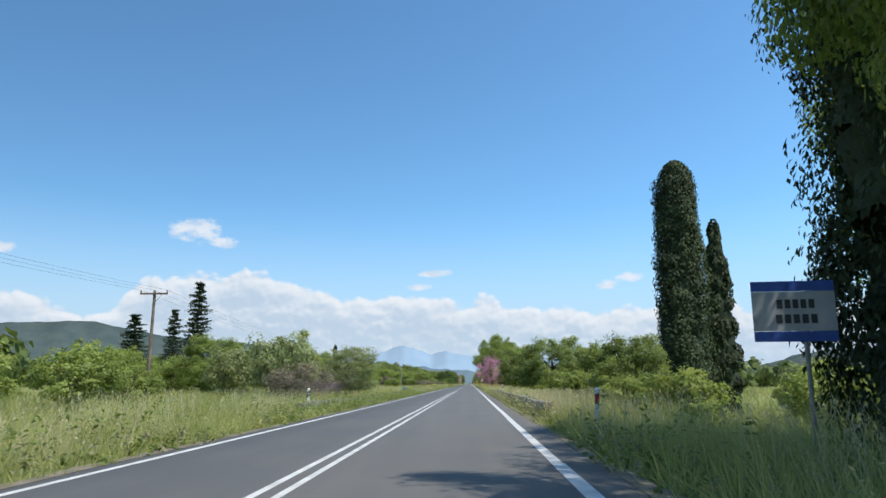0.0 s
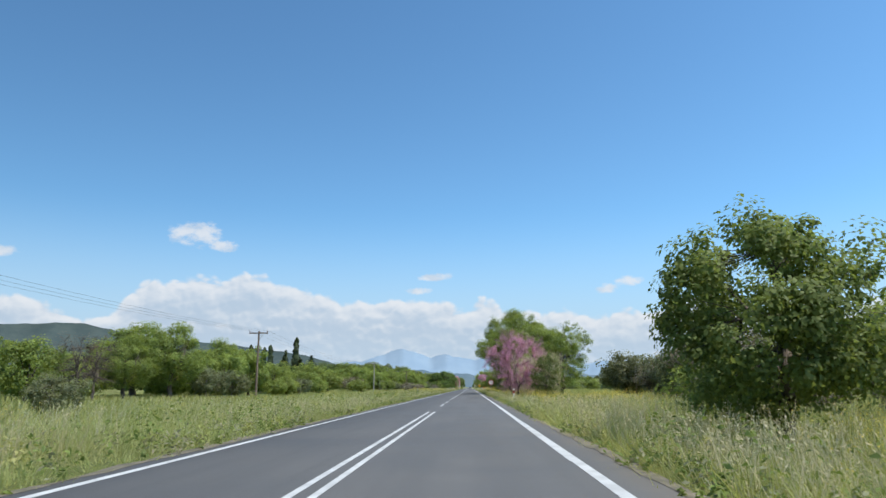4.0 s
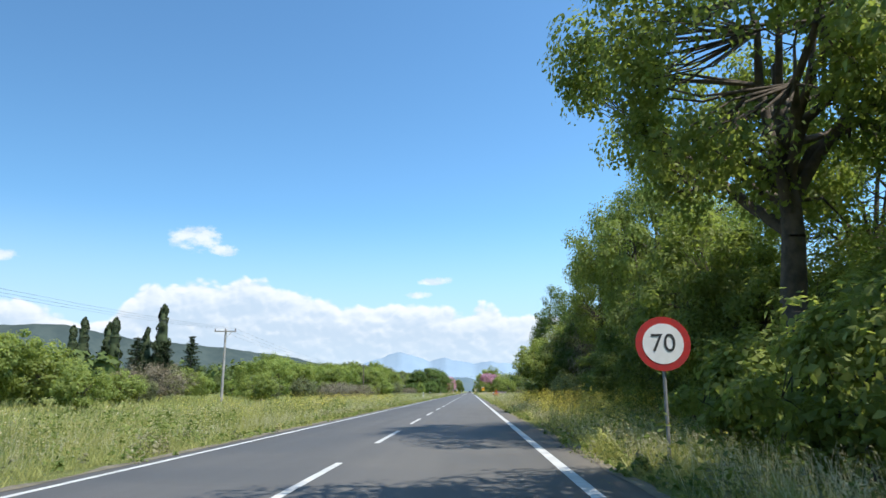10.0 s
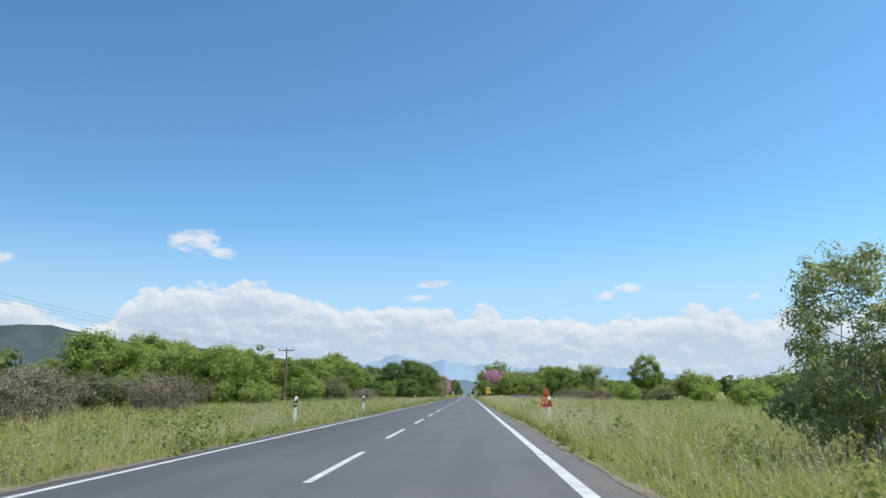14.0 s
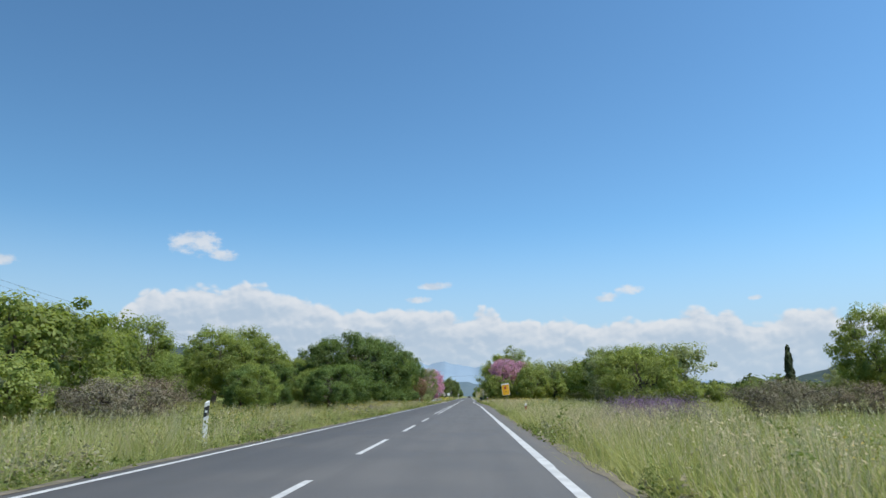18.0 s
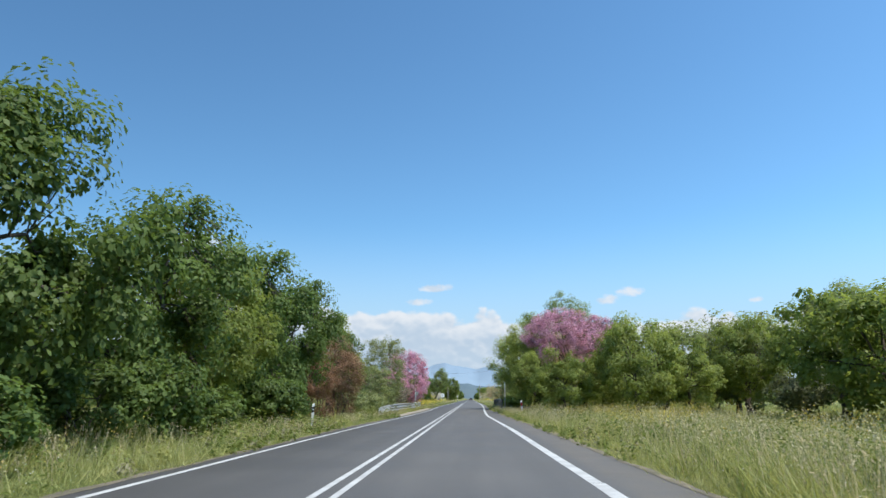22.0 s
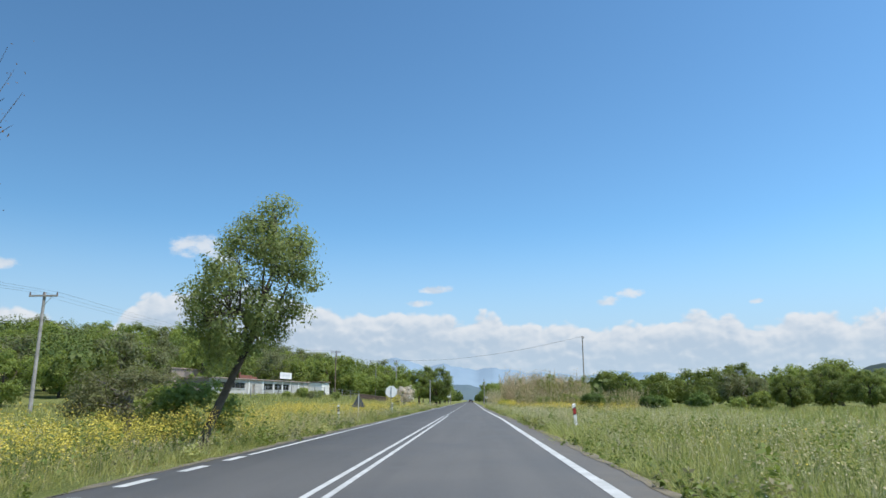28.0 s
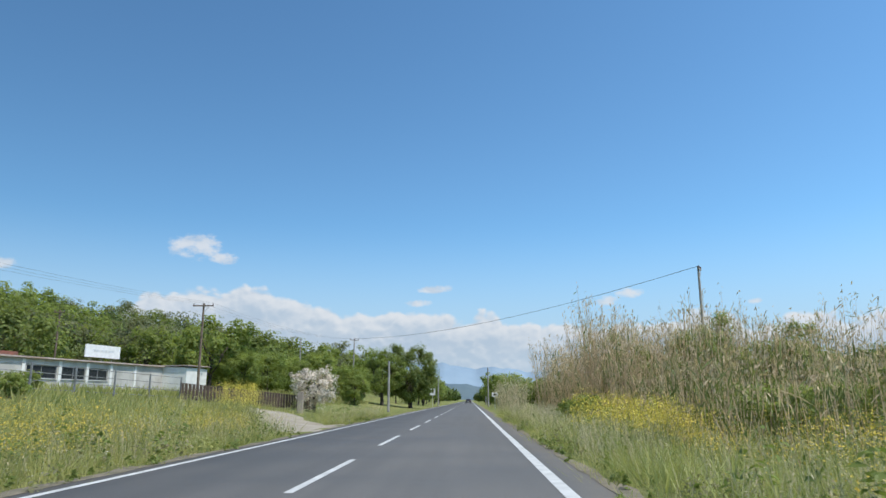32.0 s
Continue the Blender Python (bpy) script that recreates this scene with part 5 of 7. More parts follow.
def tufted(rng, right_side, y0, y1, d0, d1, density, per, hh, ww):
    """Blades in clumps that fan out from their roots; each clump has its own height and slant."""
    x, y, d = scatter(rng, right_side, y0, y1, d0, d1, density / per)
    keep = clear_of_paths(x, y) & (rng.random(len(x)) < 0.5 + 0.5 * patchy(x, y, 3))
    x, y = x[keep], y[keep]
    n = len(x)
    h = hh * tall(y, right_side) * rng.uniform(0.45, 1.3, n) * (0.55 + 0.75 * patchy(x, y, 4))
    way = rng.normal(size=(n, 2)) * 0.34 + np.array([-0.1 if right_side else 0.08, 0.0])
    rep = np.repeat(np.arange(n), per)
    m = len(rep)
    off = rng.normal(size=(m, 2)) * 0.09
    P = np.stack([x[rep] + off[:, 0], y[rep] + off[:, 1]], 1)
    hb = h[rep] * rng.uniform(0.45, 1.25, m)
    lean = way[rep] + off * 3.0 + rng.normal(size=(m, 2)) * 0.34
    z = ground_z(P[:, 0], P[:, 1]) - 0.03
    a = rng.uniform(0, 2 * np.pi, m)
    s = np.stack([np.cos(a), np.sin(a), np.zeros(m)], 1) * (ww * rng.uniform(0.5, 1.5, m))[:, None]
    p = np.column_stack([P, z])
    t = p + np.column_stack([lean * hb[:, None], hb])
    return np.stack([p - s * 0.5, p + s * 0.5, t], 1).reshape(-1, 3), np.arange(m * 3).reshape(-1, 3)


def weeds(rng, right_side, y0, y1, d0, d1, density, leaf_n, h0, h1, size, mat, name, label, clump):
    """Broad-leaved weeds: leaves set round short stems, low at the pavement and higher behind."""
    x, y, d = scatter(rng, right_side, y0, y1, d0, d1, density)
    keep = clear_of_paths(x, y) & (rng.random(len(x)) < patchy(x, y, 8) ** clump)
    x, y = x[keep], y[keep]
    h = rng.uniform(h0, h1, len(x))
    rep = np.repeat(np.arange(len(x)), leaf_n)
    m = len(rep)
    b = rng.uniform(0, 2 * np.pi, m)
    u = rng.uniform(0.05, 1.0, m)
    out_r = h[rep] * rng.uniform(0.15, 0.75, m) * (1.15 - u)
    gz = ground_z(x, y)
    C = np.stack([x[rep] + np.cos(b) * out_r, y[rep] + np.sin(b) * out_r, gz[rep] + 0.02 + u * h[rep]], 1)
    N = np.stack([np.cos(b) * 0.5, np.sin(b) * 0.5, np.full(m, 0.8)], 1) + rng.normal(size=(m, 3)) * 0.35
    T = np.stack([np.cos(b), np.sin(b), np.full(m, 0.4)], 1)
    ob = new(name, mesh_from(name, *leaves(C, N, size, 0.45, rng, T), mat))
    tagged(ob, label, "weeds", "", "stuff")


for s, right_side in enumerate((True, False)):
    for q, (y0, y1) in enumerate(((-2, 150), (150, 300), (300, 450), (450, 620))):
        rng = np.random.default_rng(100 + s * 10 + q)
        chunks = [tufted(rng, right_side, y0, y1, d0, d1, dens, per, hh, ww) for d0, d1, dens, per, hh, ww in
                  ((-0.06, 0.5, 150, 9, 0.34, 0.014), (0.35, 2.2, 165, 14, 0.84 if right_side else 0.66, 0.016), (2.2, 5.0, 130, 14, 0.95, 0.015), (5.0, 10.0, 64, 12, 1.0, 0.021))]
        tagged(new("verge_grass", mesh_from("verge_grass", *join(chunks), GRASS)), "tall green and straw-coloured wild grass on the road verge", "grass", "", "stuff")
        # nodding oat heads above the blades, thicker in places
        for d0, d1, dens in ((0.4, 3.5, 34 if right_side else 16), (3.5, 9.0, 8)):
            x, y, d = scatter(rng, right_side, y0, y1, d0, d1, dens)
            keep = clear_of_paths(x, y) & (rng.random(len(x)) < patchy(x, y, 5) ** 1.3)
            x, y, d = x[keep], y[keep], d[keep]
            h = tall(y, right_side) * rng.uniform(0.7, 1.5, len(x)) * (0.75 + 0.3 * np.clip(d / 3, 0, 1))
            n = len(x)
            root = np.stack([x, y, ground_z(x, y) - 0.03], 1)
            bend = np.stack([rng.normal(size=n) * 0.26 + (-0.1 if right_side else 0.08), rng.normal(size=n) * 0.15, np.ones(n)], 1)
            C = root + bend * h[:, None]
            rep = np.repeat(np.arange(n), 3)
            u = np.tile(np.arange(3) / 3, n)
            hang = C[rep] - (bend[rep] * 0.16 - np.array([0.05, 0, 0])) * u[:, None] + rng.normal(size=(n * 3, 3)) * 0.014
            heads = leaves(hang, rng.normal(size=hang.shape), 0.055, 0.24, rng, bend[rep] * np.array([1.5, 1.5, 0.8]))
            side_v = np.stack([np.full(n, 0.0035), rng.normal(size=n) * 0.002, np.zeros(n)], 1)
            sv = np.stack([root - side_v, root + side_v, C + side_v * 0.5, C - side_v * 0.5], 1).reshape(-1, 3)
            stalk = (sv, np.arange(n * 4).reshape(-1, 4))
            tagged(new("grass_heads", mesh_from("grass_heads", *join([heads, stalk]), GRASS_DRY)), "pale nodding seed heads of wild oats", "grass", "", "stuff")
        weeds(rng, right_side, y0, y1, -0.12, 0.9, 9, 12, 0.06, 0.24, 0.10, WEED_LEAF, "low_weeds", "low leafy green weeds creeping over the pavement edge", 1.6)
        weeds(rng, right_side, y0, y1, -0.05, 1.6, 4, 12, 0.15, 0.45, 0.09, WEED_GREY, "dry_weeds", "grey and brownish half-dry weeds on the verge", 2.0)
        weeds(rng, right_side, y0, y1, 0.5, 7.0, 1.3, 22, 0.4, 0.95, 0.12, WEED_LEAF, "leafy_weeds", "tall leafy weeds among the verge grass", 2.2)
        if q == 0:
            weeds(rng, right_side, 20, 68, 0.0, 1.1, 14, 16, 0.25, 0.6 if right_side else 0.7, 0.09, WEED_GREY if right_side else WEED_LEAF, "rail_weeds", "green weeds crowding the guard rail", 0.6)
        # coarse growth farther out
        x, y, d = scatter(rng, right_side, y0 - 5, y1 + 60, 9.5, 42, 5.0)
        keep = clear_of_paths(x, y)
        x, y, d = x[keep], y[keep], d[keep]
        v, f = tri_blades(rng, x, y, tall(y, right_side) * rng.uniform(0.4, 1.1, len(x)), 0.045 + d * 0.003, 0.5)
        tagged(new("meadow_grass", mesh_from("meadow_grass", v, f, GRASS)), "rough meadow grass in the field", "grass", "", "stuff")


def herb_mounds(name, mat, label, right_side, d0, d1, n, h0, h1, per, size, seed):
    """Rounded clumps of leafy herbs that stand out of the verge grass."""
    rng = np.random.default_rng(seed)
    y = rng.uniform(0, 612, n)
    d = d0 + (d1 - d0) * rng.random(n) ** 1.3
    x = edge_right(y) + d if right_side else edge_left(y) - d
    keep = clear_of_paths(x, y) & (rng.random(n) < 0.25 + 0.75 * patchy(x, y, seed))
    x, y, d = x[keep], y[keep], d[keep]
    h = rng.uniform(h0, h1, len(x)) * (0.6 + 0.4 * np.clip(d / 2.5, 0, 1))
    rep = np.repeat(np.arange(len(x)), per)
    m = len(rep)
    v = rng.normal(size=(m, 3))
    v[:, 2] = np.abs(v[:, 2])
    v /= np.linalg.norm(v, axis=1, keepdims=True)
    wide = (h * rng.uniform(0.5, 0.85, len(x)))[rep]
    rr = rng.uniform(0.5, 1.1, m)
    C = np.stack([x[rep] + v[:, 0] * wide * rr, y[rep] + v[:, 1] * wide * rr, ground_z(x, y)[rep] + v[:, 2] * h[rep] * rr], 1)
    N = v + rng.normal(size=(m, 3)) * 0.5 + np.array([0, 0, 0.3])
    tagged(new(name, mesh_from(name, *leaves(C, N, size, 0.4, rng, v + np.array([0, 0, 0.4])), mat)), label, "weeds", "", "stuff")


for s, right_side in enumerate((True, False)):
    herb_mounds("herb_clumps", WEED_LEAF, "rounded dark green herb clumps in the verge grass", right_side, 0.5, 7.5, 560, 0.35, 0.85, 110, 0.085, 301 + s)
    herb_mounds("herb_clumps", GRASS, "yellow-green herb clumps in the verge grass", right_side, 0.3, 8.0, 620, 0.3, 0.8, 100, 0.11, 311 + s)
    herb_mounds("dry_clumps", WEED_GREY, "grey-brown dry herb clumps in the verge grass", right_side, 0.4, 7.0, 420, 0.3, 0.75, 90, 0.08, 321 + s)


def flowers(name, mat, label, right_side, y0, y1, d0, d1, density, h0, h1, size, heads, seed, clump=1.5):
    """Flower heads on thin stalks over a patch of verge."""
    rng = np.random.default_rng(seed)
    x, y, d = scatter(rng, right_side, y0, y1, d0, d1, density)
    keep = clear_of_paths(x, y) & (rng.random(len(x)) < patchy(x, y, seed) ** clump)
    x, y = x[keep], y[keep]
    if not len(x):
        return
    h = rng.uniform(h0, h1, len(x))
    heads, size = int(heads * 2.2), size * 0.5
    C = np.repeat(np.stack([x, y, ground_z(x, y) + h], 1), heads, 0) + rng.normal(size=(len(x) * heads, 3)) * np.array([0.11, 0.11, 0.14])
    N = rng.normal(size=C.shape) * 0.7 + np.array([0, 0, 1.0])
    ob = tagged(new(name, mesh_from(name, *leaves(C, N, size, 0.85, rng), mat)), label, "flowers", "", "stuff")
    stems = blades(rng, np.repeat(x, 2), np.repeat(y, 2), np.repeat(h, 2), np.full(len(x) * 2, 0.008), 0.3)
    part("stems", mesh_from("flower_stems", *stems, REED_GREEN), ob)


PALE = "pale dry oat heads above the verge grass"
for right_side, y0, y1, d0, d1, dens, sd in ((True, 392, 432, 1.0, 8.0, 15, 231), (True, 286, 345, 0.8, 8.0, 9, 232), (True, 498, 560, 1.0, 8.0, 8, 233), (False, 150, 215, 1.0, 9.0, 2.5, 234)):
    flowers("dry_grass_heads", GRASS_DRY, PALE, right_side, y0, y1, d0, d1, dens, 0.45, 0.85, 0.07, 3, sd, 1.0)
MUST = "yellow wild mustard in flower on the verge"
# small yellow and white flowers nearly everywhere, thick patches where the verge is yellow
flowers("mustard_flowers", YELLOW, MUST, True, 0, 600, 0.7, 9, 0.7, 0.4, 0.8, 0.05, 8, 201, 2.5)
flowers("mustard_flowers", YELLOW, MUST, False, 0, 600, 0.7, 9, 0.7, 0.4, 0.8, 0.05, 8, 202, 2.5)
flowers("mustard_flowers", YELLOW, MUST, True, 20, 62, 0.4, 3.5, 3, 0.4, 0.8, 0.055, 10, 203)
flowers("mustard_flowers", YELLOW, MUST, False, 34, 66, 0.5, 3.0, 5, 0.4, 0.8, 0.055, 10, 204)
flowers("mustard_flowers", YELLOW, MUST, True, 62, 88, 3.0, 14, 3.5, 0.4, 0.8, 0.06, 10, 205)
flowers("mustard_flowers", YELLOW, MUST, True, 104, 152, 1.2, 11, 7, 0.4, 0.9, 0.06, 10, 206, 3.0)
flowers("mustard_flowers", YELLOW, MUST, True, 150, 166, 0.7, 3.8, 8, 0.5, 1.0, 0.06, 12, 207, 3.0)
flowers("mustard_flowers", YELLOW, MUST, True, 198, 241, 0.9, 6, 12, 0.4, 1.25, 0.065, 12, 208, 2.2)
flowers("mustard_flowers", YELLOW, MUST, False, 205, 262, 0.8, 9, 6, 0.4, 1.0, 0.06, 10, 209, 3.0)
flowers("mustard_flowers", YELLOW, MUST, False, 335, 386, 0.5, 4, 3, 0.4, 0.8, 0.055, 9, 210)
flowers("mustard_flowers", YELLOW, MUST, True, 385, 430, 1.2, 8, 3, 0.6, 1.0, 0.06, 10, 211, 2.5)
flowers("mustard_flowers", YELLOW, MUST, False, 472, 597, 0.8, 8, 8, 0.4, 1.0, 0.065, 12, 212, 3.2)
flowers("mustard_flowers", YELLOW, MUST, True, 548, 586, 2.0, 10, 13, 0.4, 1.0, 0.06, 12, 213, 2.1)
flowers("mustard_flowers", YELLOW, "thick clump of yellow mustard by the driveway", False, 606, 612, 4.0, 8.0, 18, 0.8, 1.8, 0.08, 16, 214, 0.4)
flowers("mustard_flowers", YELLOW, "thick clump of yellow mustard before the reeds", True, 585.5, 591, 0.4, 3.4, 16, 0.7, 1.3, 0.08, 16, 215, 0.5)
flowers("mustard_flowers", YELLOW, "thick clump of yellow mustard under the leaning tree", False, 508, 518, 1.2, 4.0, 13, 0.4, 0.9, 0.07, 15, 216, 0.5)
flowers("mustard_flowers", YELLOW, "thick yellow mustard drift on the verge", False, 541, 562, 2.0, 9.0, 16, 0.4, 1.0, 0.06, 12, 224, 2.2)
flowers("purple_flowers", PURPLE, "purple wild flowers on the verge", False, 47, 55, 4.6, 8.0, 26, 0.7, 1.3, 0.07, 12, 217, 0.7)
flowers("purple_flowers", PURPLE, "purple wild flowers on the verge", False, 356, 369, 0.8, 3.4, 16, 0.3, 0.6, 0.06, 11, 218, 0.8)
flowers("purple_flowers", PURPLE, "purple wild flowers on the verge", True, 337.5, 343, 3.4, 6.4, 60, 0.4, 1.15, 0.06, 14, 219, 0.5)
flowers("daisy_flowers", DAISY, "small white daisies at the foot of the verge", True, 0, 600, 0.15, 1.4, 1.3, 0.10, 0.35, 0.035, 3, 221, 2.0)
flowers("daisy_flowers", DAISY, "small white daisies at the foot of the verge", False, 0, 600, 0.15, 1.4, 1.3, 0.10, 0.35, 0.035, 3, 222, 2.0)


def reeds(name, x0, x1, y0, y1, n, h0, h1, seed, green, label, slant=0.14):
    """A stand of cane: stalks, hanging blades and pale plumes."""
    rng = np.random.default_rng(seed)
    x, y = rng.uniform(x0, x1, n), rng.uniform(y0, y1, n)
    h = rng.uniform(h0, h1, n) * (0.75 + 0.4 * patchy(x, y, seed))
    P = np.stack([x, y, ground_z(x, y) - 0.1], 1)
    way = rng.normal(size=(n, 3)) * slant
    way[:, 2] = 1
    Q = P + way * h[:, None]
    M = P + way * h[:, None] * 0.55 + rng.normal(size=(n, 3)) * 0.05
    stalks = join([tubes(P, M, np.full(n, 0.014), np.full(n, 0.011), 3), tubes(M, Q, np.full(n, 0.011), np.full(n, 0.004), 3)])
    m = 10
    rep = np.repeat(np.arange(n), m)
    u = rng.uniform(0.15, 1.0, n * m)
    C = P[rep] + (Q - P)[rep] * u[:, None] + rng.normal(size=(n * m, 3)) * 0.13
    T = rng.normal(size=(n * m, 3)) * 0.55 + np.array([0, 0, 1.3])
    blades_q = leaves(C, rng.normal(size=C.shape), 0.5, 0.06, rng, T)
    top = np.repeat(np.arange(n), 5)
    C2 = Q[top] + rng.normal(size=(n * 5, 3)) * np.array([0.05, 0.05, 0.16])
    plume = leaves(C2, rng.normal(size=C2.shape), 0.17, 0.22, rng, np.tile([0.25, 0.0, 1.0], (n * 5, 1)))
    cut = int(n * m * green)
    dry = (blades_q[0][cut * 4:], blades_q[1][: n * m - cut])
    ob = tagged(new(name, mesh_from(name, *join([stalks, dry, plume]), REED_DRY)), label, "reeds", "", "stuff")
    if cut:
        part("green_blades", mesh_from("green_blades", blades_q[0][: cut * 4], blades_q[1][:cut], REED_GREEN), ob)


reeds("reeds", 7.8, 12.0, 151.0, 165.0, 1300, 3.6, 4.7, 61, 0.25, "tall dry straw-coloured reeds at the roadside", 0.12)
reeds("reeds", 6.3, 8.6, 166.0, 171.0, 34, 2.4, 3.6, 62, 0.2, "scattered leaning dry reeds under the oak", 0.3)
reeds("reeds", 7.1, 18.0, 596.0, 624.0, 2500, 3.6, 5.2, 63, 0.45, "tall reed bed with dry pale plumes", 0.10)
reeds("reeds", 7.5, 24.0, 584.0, 598.0, 900, 1.6, 2.6, 64, 0.95, "young green reeds before the dry stand", 0.12)
reeds("reeds", -13.0, -9.0, 8.0, 13.0, 170, 2.2, 3.4, 65, 0.2, "dry reeds at the edge of the meadow", 0.16)
reeds("reeds", 5.4, 8.0, 636.0, 660.0, 250, 2.5, 3.6, 67, 0.4, "dry reeds far down the verge", 0.12)


# ---- road furniture ----
def delineator_mesh():
    """Upright flat post with a slanted top, black band and a reflector."""
    bm = bmesh.new()
    pts = [(-0.06, -0.035), (0.06, -0.035), (0.045, 0.03), (0.0, 0.05), (-0.045, 0.03)]
    low = [bm.verts.new((x, y, -0.5)) for x, y in pts]
    top = [bm.verts.new((x, y, 0.98 + y * 0.6 + x * 0.25)) for x, y in pts]
    for k in range(5):
        bm.faces.new((low[k], low[(k + 1) % 5], top[(k + 1) % 5], top[k]))
    bm.faces.new(top)
    bm.faces.new(low[::-1])
    bmesh.ops.bevel(bm, geom=list(bm.edges), offset=0.006, segments=1, affect="EDGES")
    return bm_mesh("delineator_body", bm, PLASTIC_WHITE)


def slant_band(z0, z1, slope, grow, name, mat, width=0.122):
    bm = bmesh.new()
    w, d = width / 2, 0.037 + grow
    ring = [(-w, -d), (w, -d), (w * 0.76, 0.032), (0.0, 0.053), (-w * 0.76, 0.032)]
    low = [bm.verts.new((x, y, z0 + x * slope)) for x, y in ring]
    top = [bm.verts.new((x, y, z1 + x * slope)) for x, y in ring]
    for k in range(5):
        bm.faces.new((low[k], low[(k + 1) % 5], top[(k + 1) % 5], top[k]))
    bm.faces.new(top)
    bm.faces.new(low[::-1])
    return bm_mesh(name, bm, mat)


POST_BODY = delineator_mesh()
BAND_BLACK = slant_band(0.62, 0.86, 0.5, 0.002, "band", BLACK)
BAND_RED = bm_mesh("reflector", box((0.10, 0.008, 0.18), (0, -0.043, 0.735), 0.003), RED)
BAND_CLEAR = bm_mesh("reflector", box((0.07, 0.008, 0.05), (0, -0.043, 0.74), 0.003), SIGN_WHITE)


def delineator(x, y, right_side, tilt=0.0, sink=0.0):
    ob = thing("marker_post", x, y, float(ground_z(x, y)) + 0.1 - sink, "white plastic marker post with a " + ("red" if right_side else "clear") + " reflector",
               "marker post", "marker posts along the road")
    ob.rotation_euler = (radians(tilt * 0.5), radians(tilt), 0)
    part("post", POST_BODY, ob)
    part("band", BAND_BLACK, ob, "black slanted band")
    part("reflector", BAND_RED if right_side else BAND_CLEAR, ob, "red reflector" if right_side else "clear reflector")


for x, y, lean in ((5.16, 17.5, 2), (5.26, 68.9, -1), (5.4, 131.1, 1), (5.2, 274.6, 3), (5.1, 312.2, 0), (5.3, 352.8, -2), (5.29, 436.5, -4), (5.5, 524.6, -4)):
    delineator(x, y, True, lean, 0.28 if 350 < y < 360 else 0.0)
for x, y, lean in ((-5.46, 32.1, 1), (-4.95, 161.8, -3), (-4.3, 272.4, 2), (-4.34, 289.3, 0), (-4.47, 331.0, 1), (-5.4, 418.5, 2), (-5.4, 537.9, -3), (-5.1, 561.0, 2)):
    delineator(x, y, False, lean)


def w_beam(length, name, ridged=False):
    """Corrugated guard rail beam along y."""
    prof = [(0.0, 0.155), (0.02, 0.15), (0.03, 0.13), (0.075, 0.105), (0.08, 0.06), (0.03, 0.03), (0.025, 0.0),
            (0.03, -0.03), (0.08, -0.06), (0.075, -0.105), (0.03, -0.13), (0.02, -0.15), (0.0, -0.155)]
    if ridged:
        prof = [(0.0, 0.165), (0.05, 0.155), (0.055, 0.135), (0.004, 0.105), (0.0, 0.035), (0.05, 0.015), (0.055, -0.01),
                (0.004, -0.035), (0.0, -0.105), (0.05, -0.125), (0.055, -0.15), (0.0, -0.165)]
    bm = bmesh.new()
    rows = []
    for y in np.linspace(0, length, max(2, int(length / 4) + 1)):
        rows.append([bm.verts.new((px, y, pz)) for px, pz in prof])
    for a, b in zip(rows, rows[1:]):
        for k in range(len(prof) - 1):
            bm.faces.new((a[k], a[k + 1], b[k + 1], b[k]))
    got = bmesh.ops.solidify(bm, geom=list(bm.faces), thickness=0.006)
    return bm_mesh(name, bm, STEEL)


RAIL_POST = bm_mesh("rail_post", box((0.06, 0.10, 1.25), (0, 0, -0.45), 0.008), STEEL_DULL)
SPACER = bm_mesh("spacer", box((0.10, 0.09, 0.2), (0, 0, 0), 0.01), STEEL)
CATEYE = bm_mesh("reflector", box((0.015, 0.05, 0.09), (0, 0, 0), 0.004), SIGN_WHITE)


def guard_rail(x, y0, y1, top, face, label, spacing=4.0, wing=False, deep=1.0):
    """Steel rail on posts; face is +1 when the road lies on its +x side."""
    ob = thing("guard_rail", x, y0, 0.0, label, "guard rail")
    L = y1 - y0
    turn = Matrix.Diagonal((face * (1.7 if deep > 1 else 1.0), 1, deep, 1))
    part("beam", w_beam(L, "beam", deep > 1), ob, "", Matrix.Translation((0, 0, top - 0.155 * deep)) @ turn)
    n = int(L / spacing)
    for k in range(n + 1):
        yy = 0.15 + k * (L - 0.3) / n
        p = part("post", RAIL_POST, ob, "", Matrix.Translation((-0.12 * face, yy, top - 0.2)))
        part("spacer", SPACER, p, "", Matrix.Translation((0.075 * face, 0, 0.05)))
        if k % 2 == 0:
            part("reflector", CATEYE, p, "", Matrix.Translation((0.16 * face, 0.06, 0.04)))
    if wing:
        bm = bmesh.new()
        a = [bm.verts.new(v) for v in ((0.03 * face, 0, top), (0.03 * face, 0, top - 0.31 * deep), (-0.5 * face, -1.9, top - 0.31 * deep - 0.22), (-0.5 * face, -1.9, top - 0.2))]
        bm.faces.new(a)
        bmesh.ops.solidify(bm, geom=list(bm.faces), thickness=0.02)
        part("end_plate", bm_mesh("end_plate", bm, STEEL), ob, "flat turned-down end plate")
    return ob


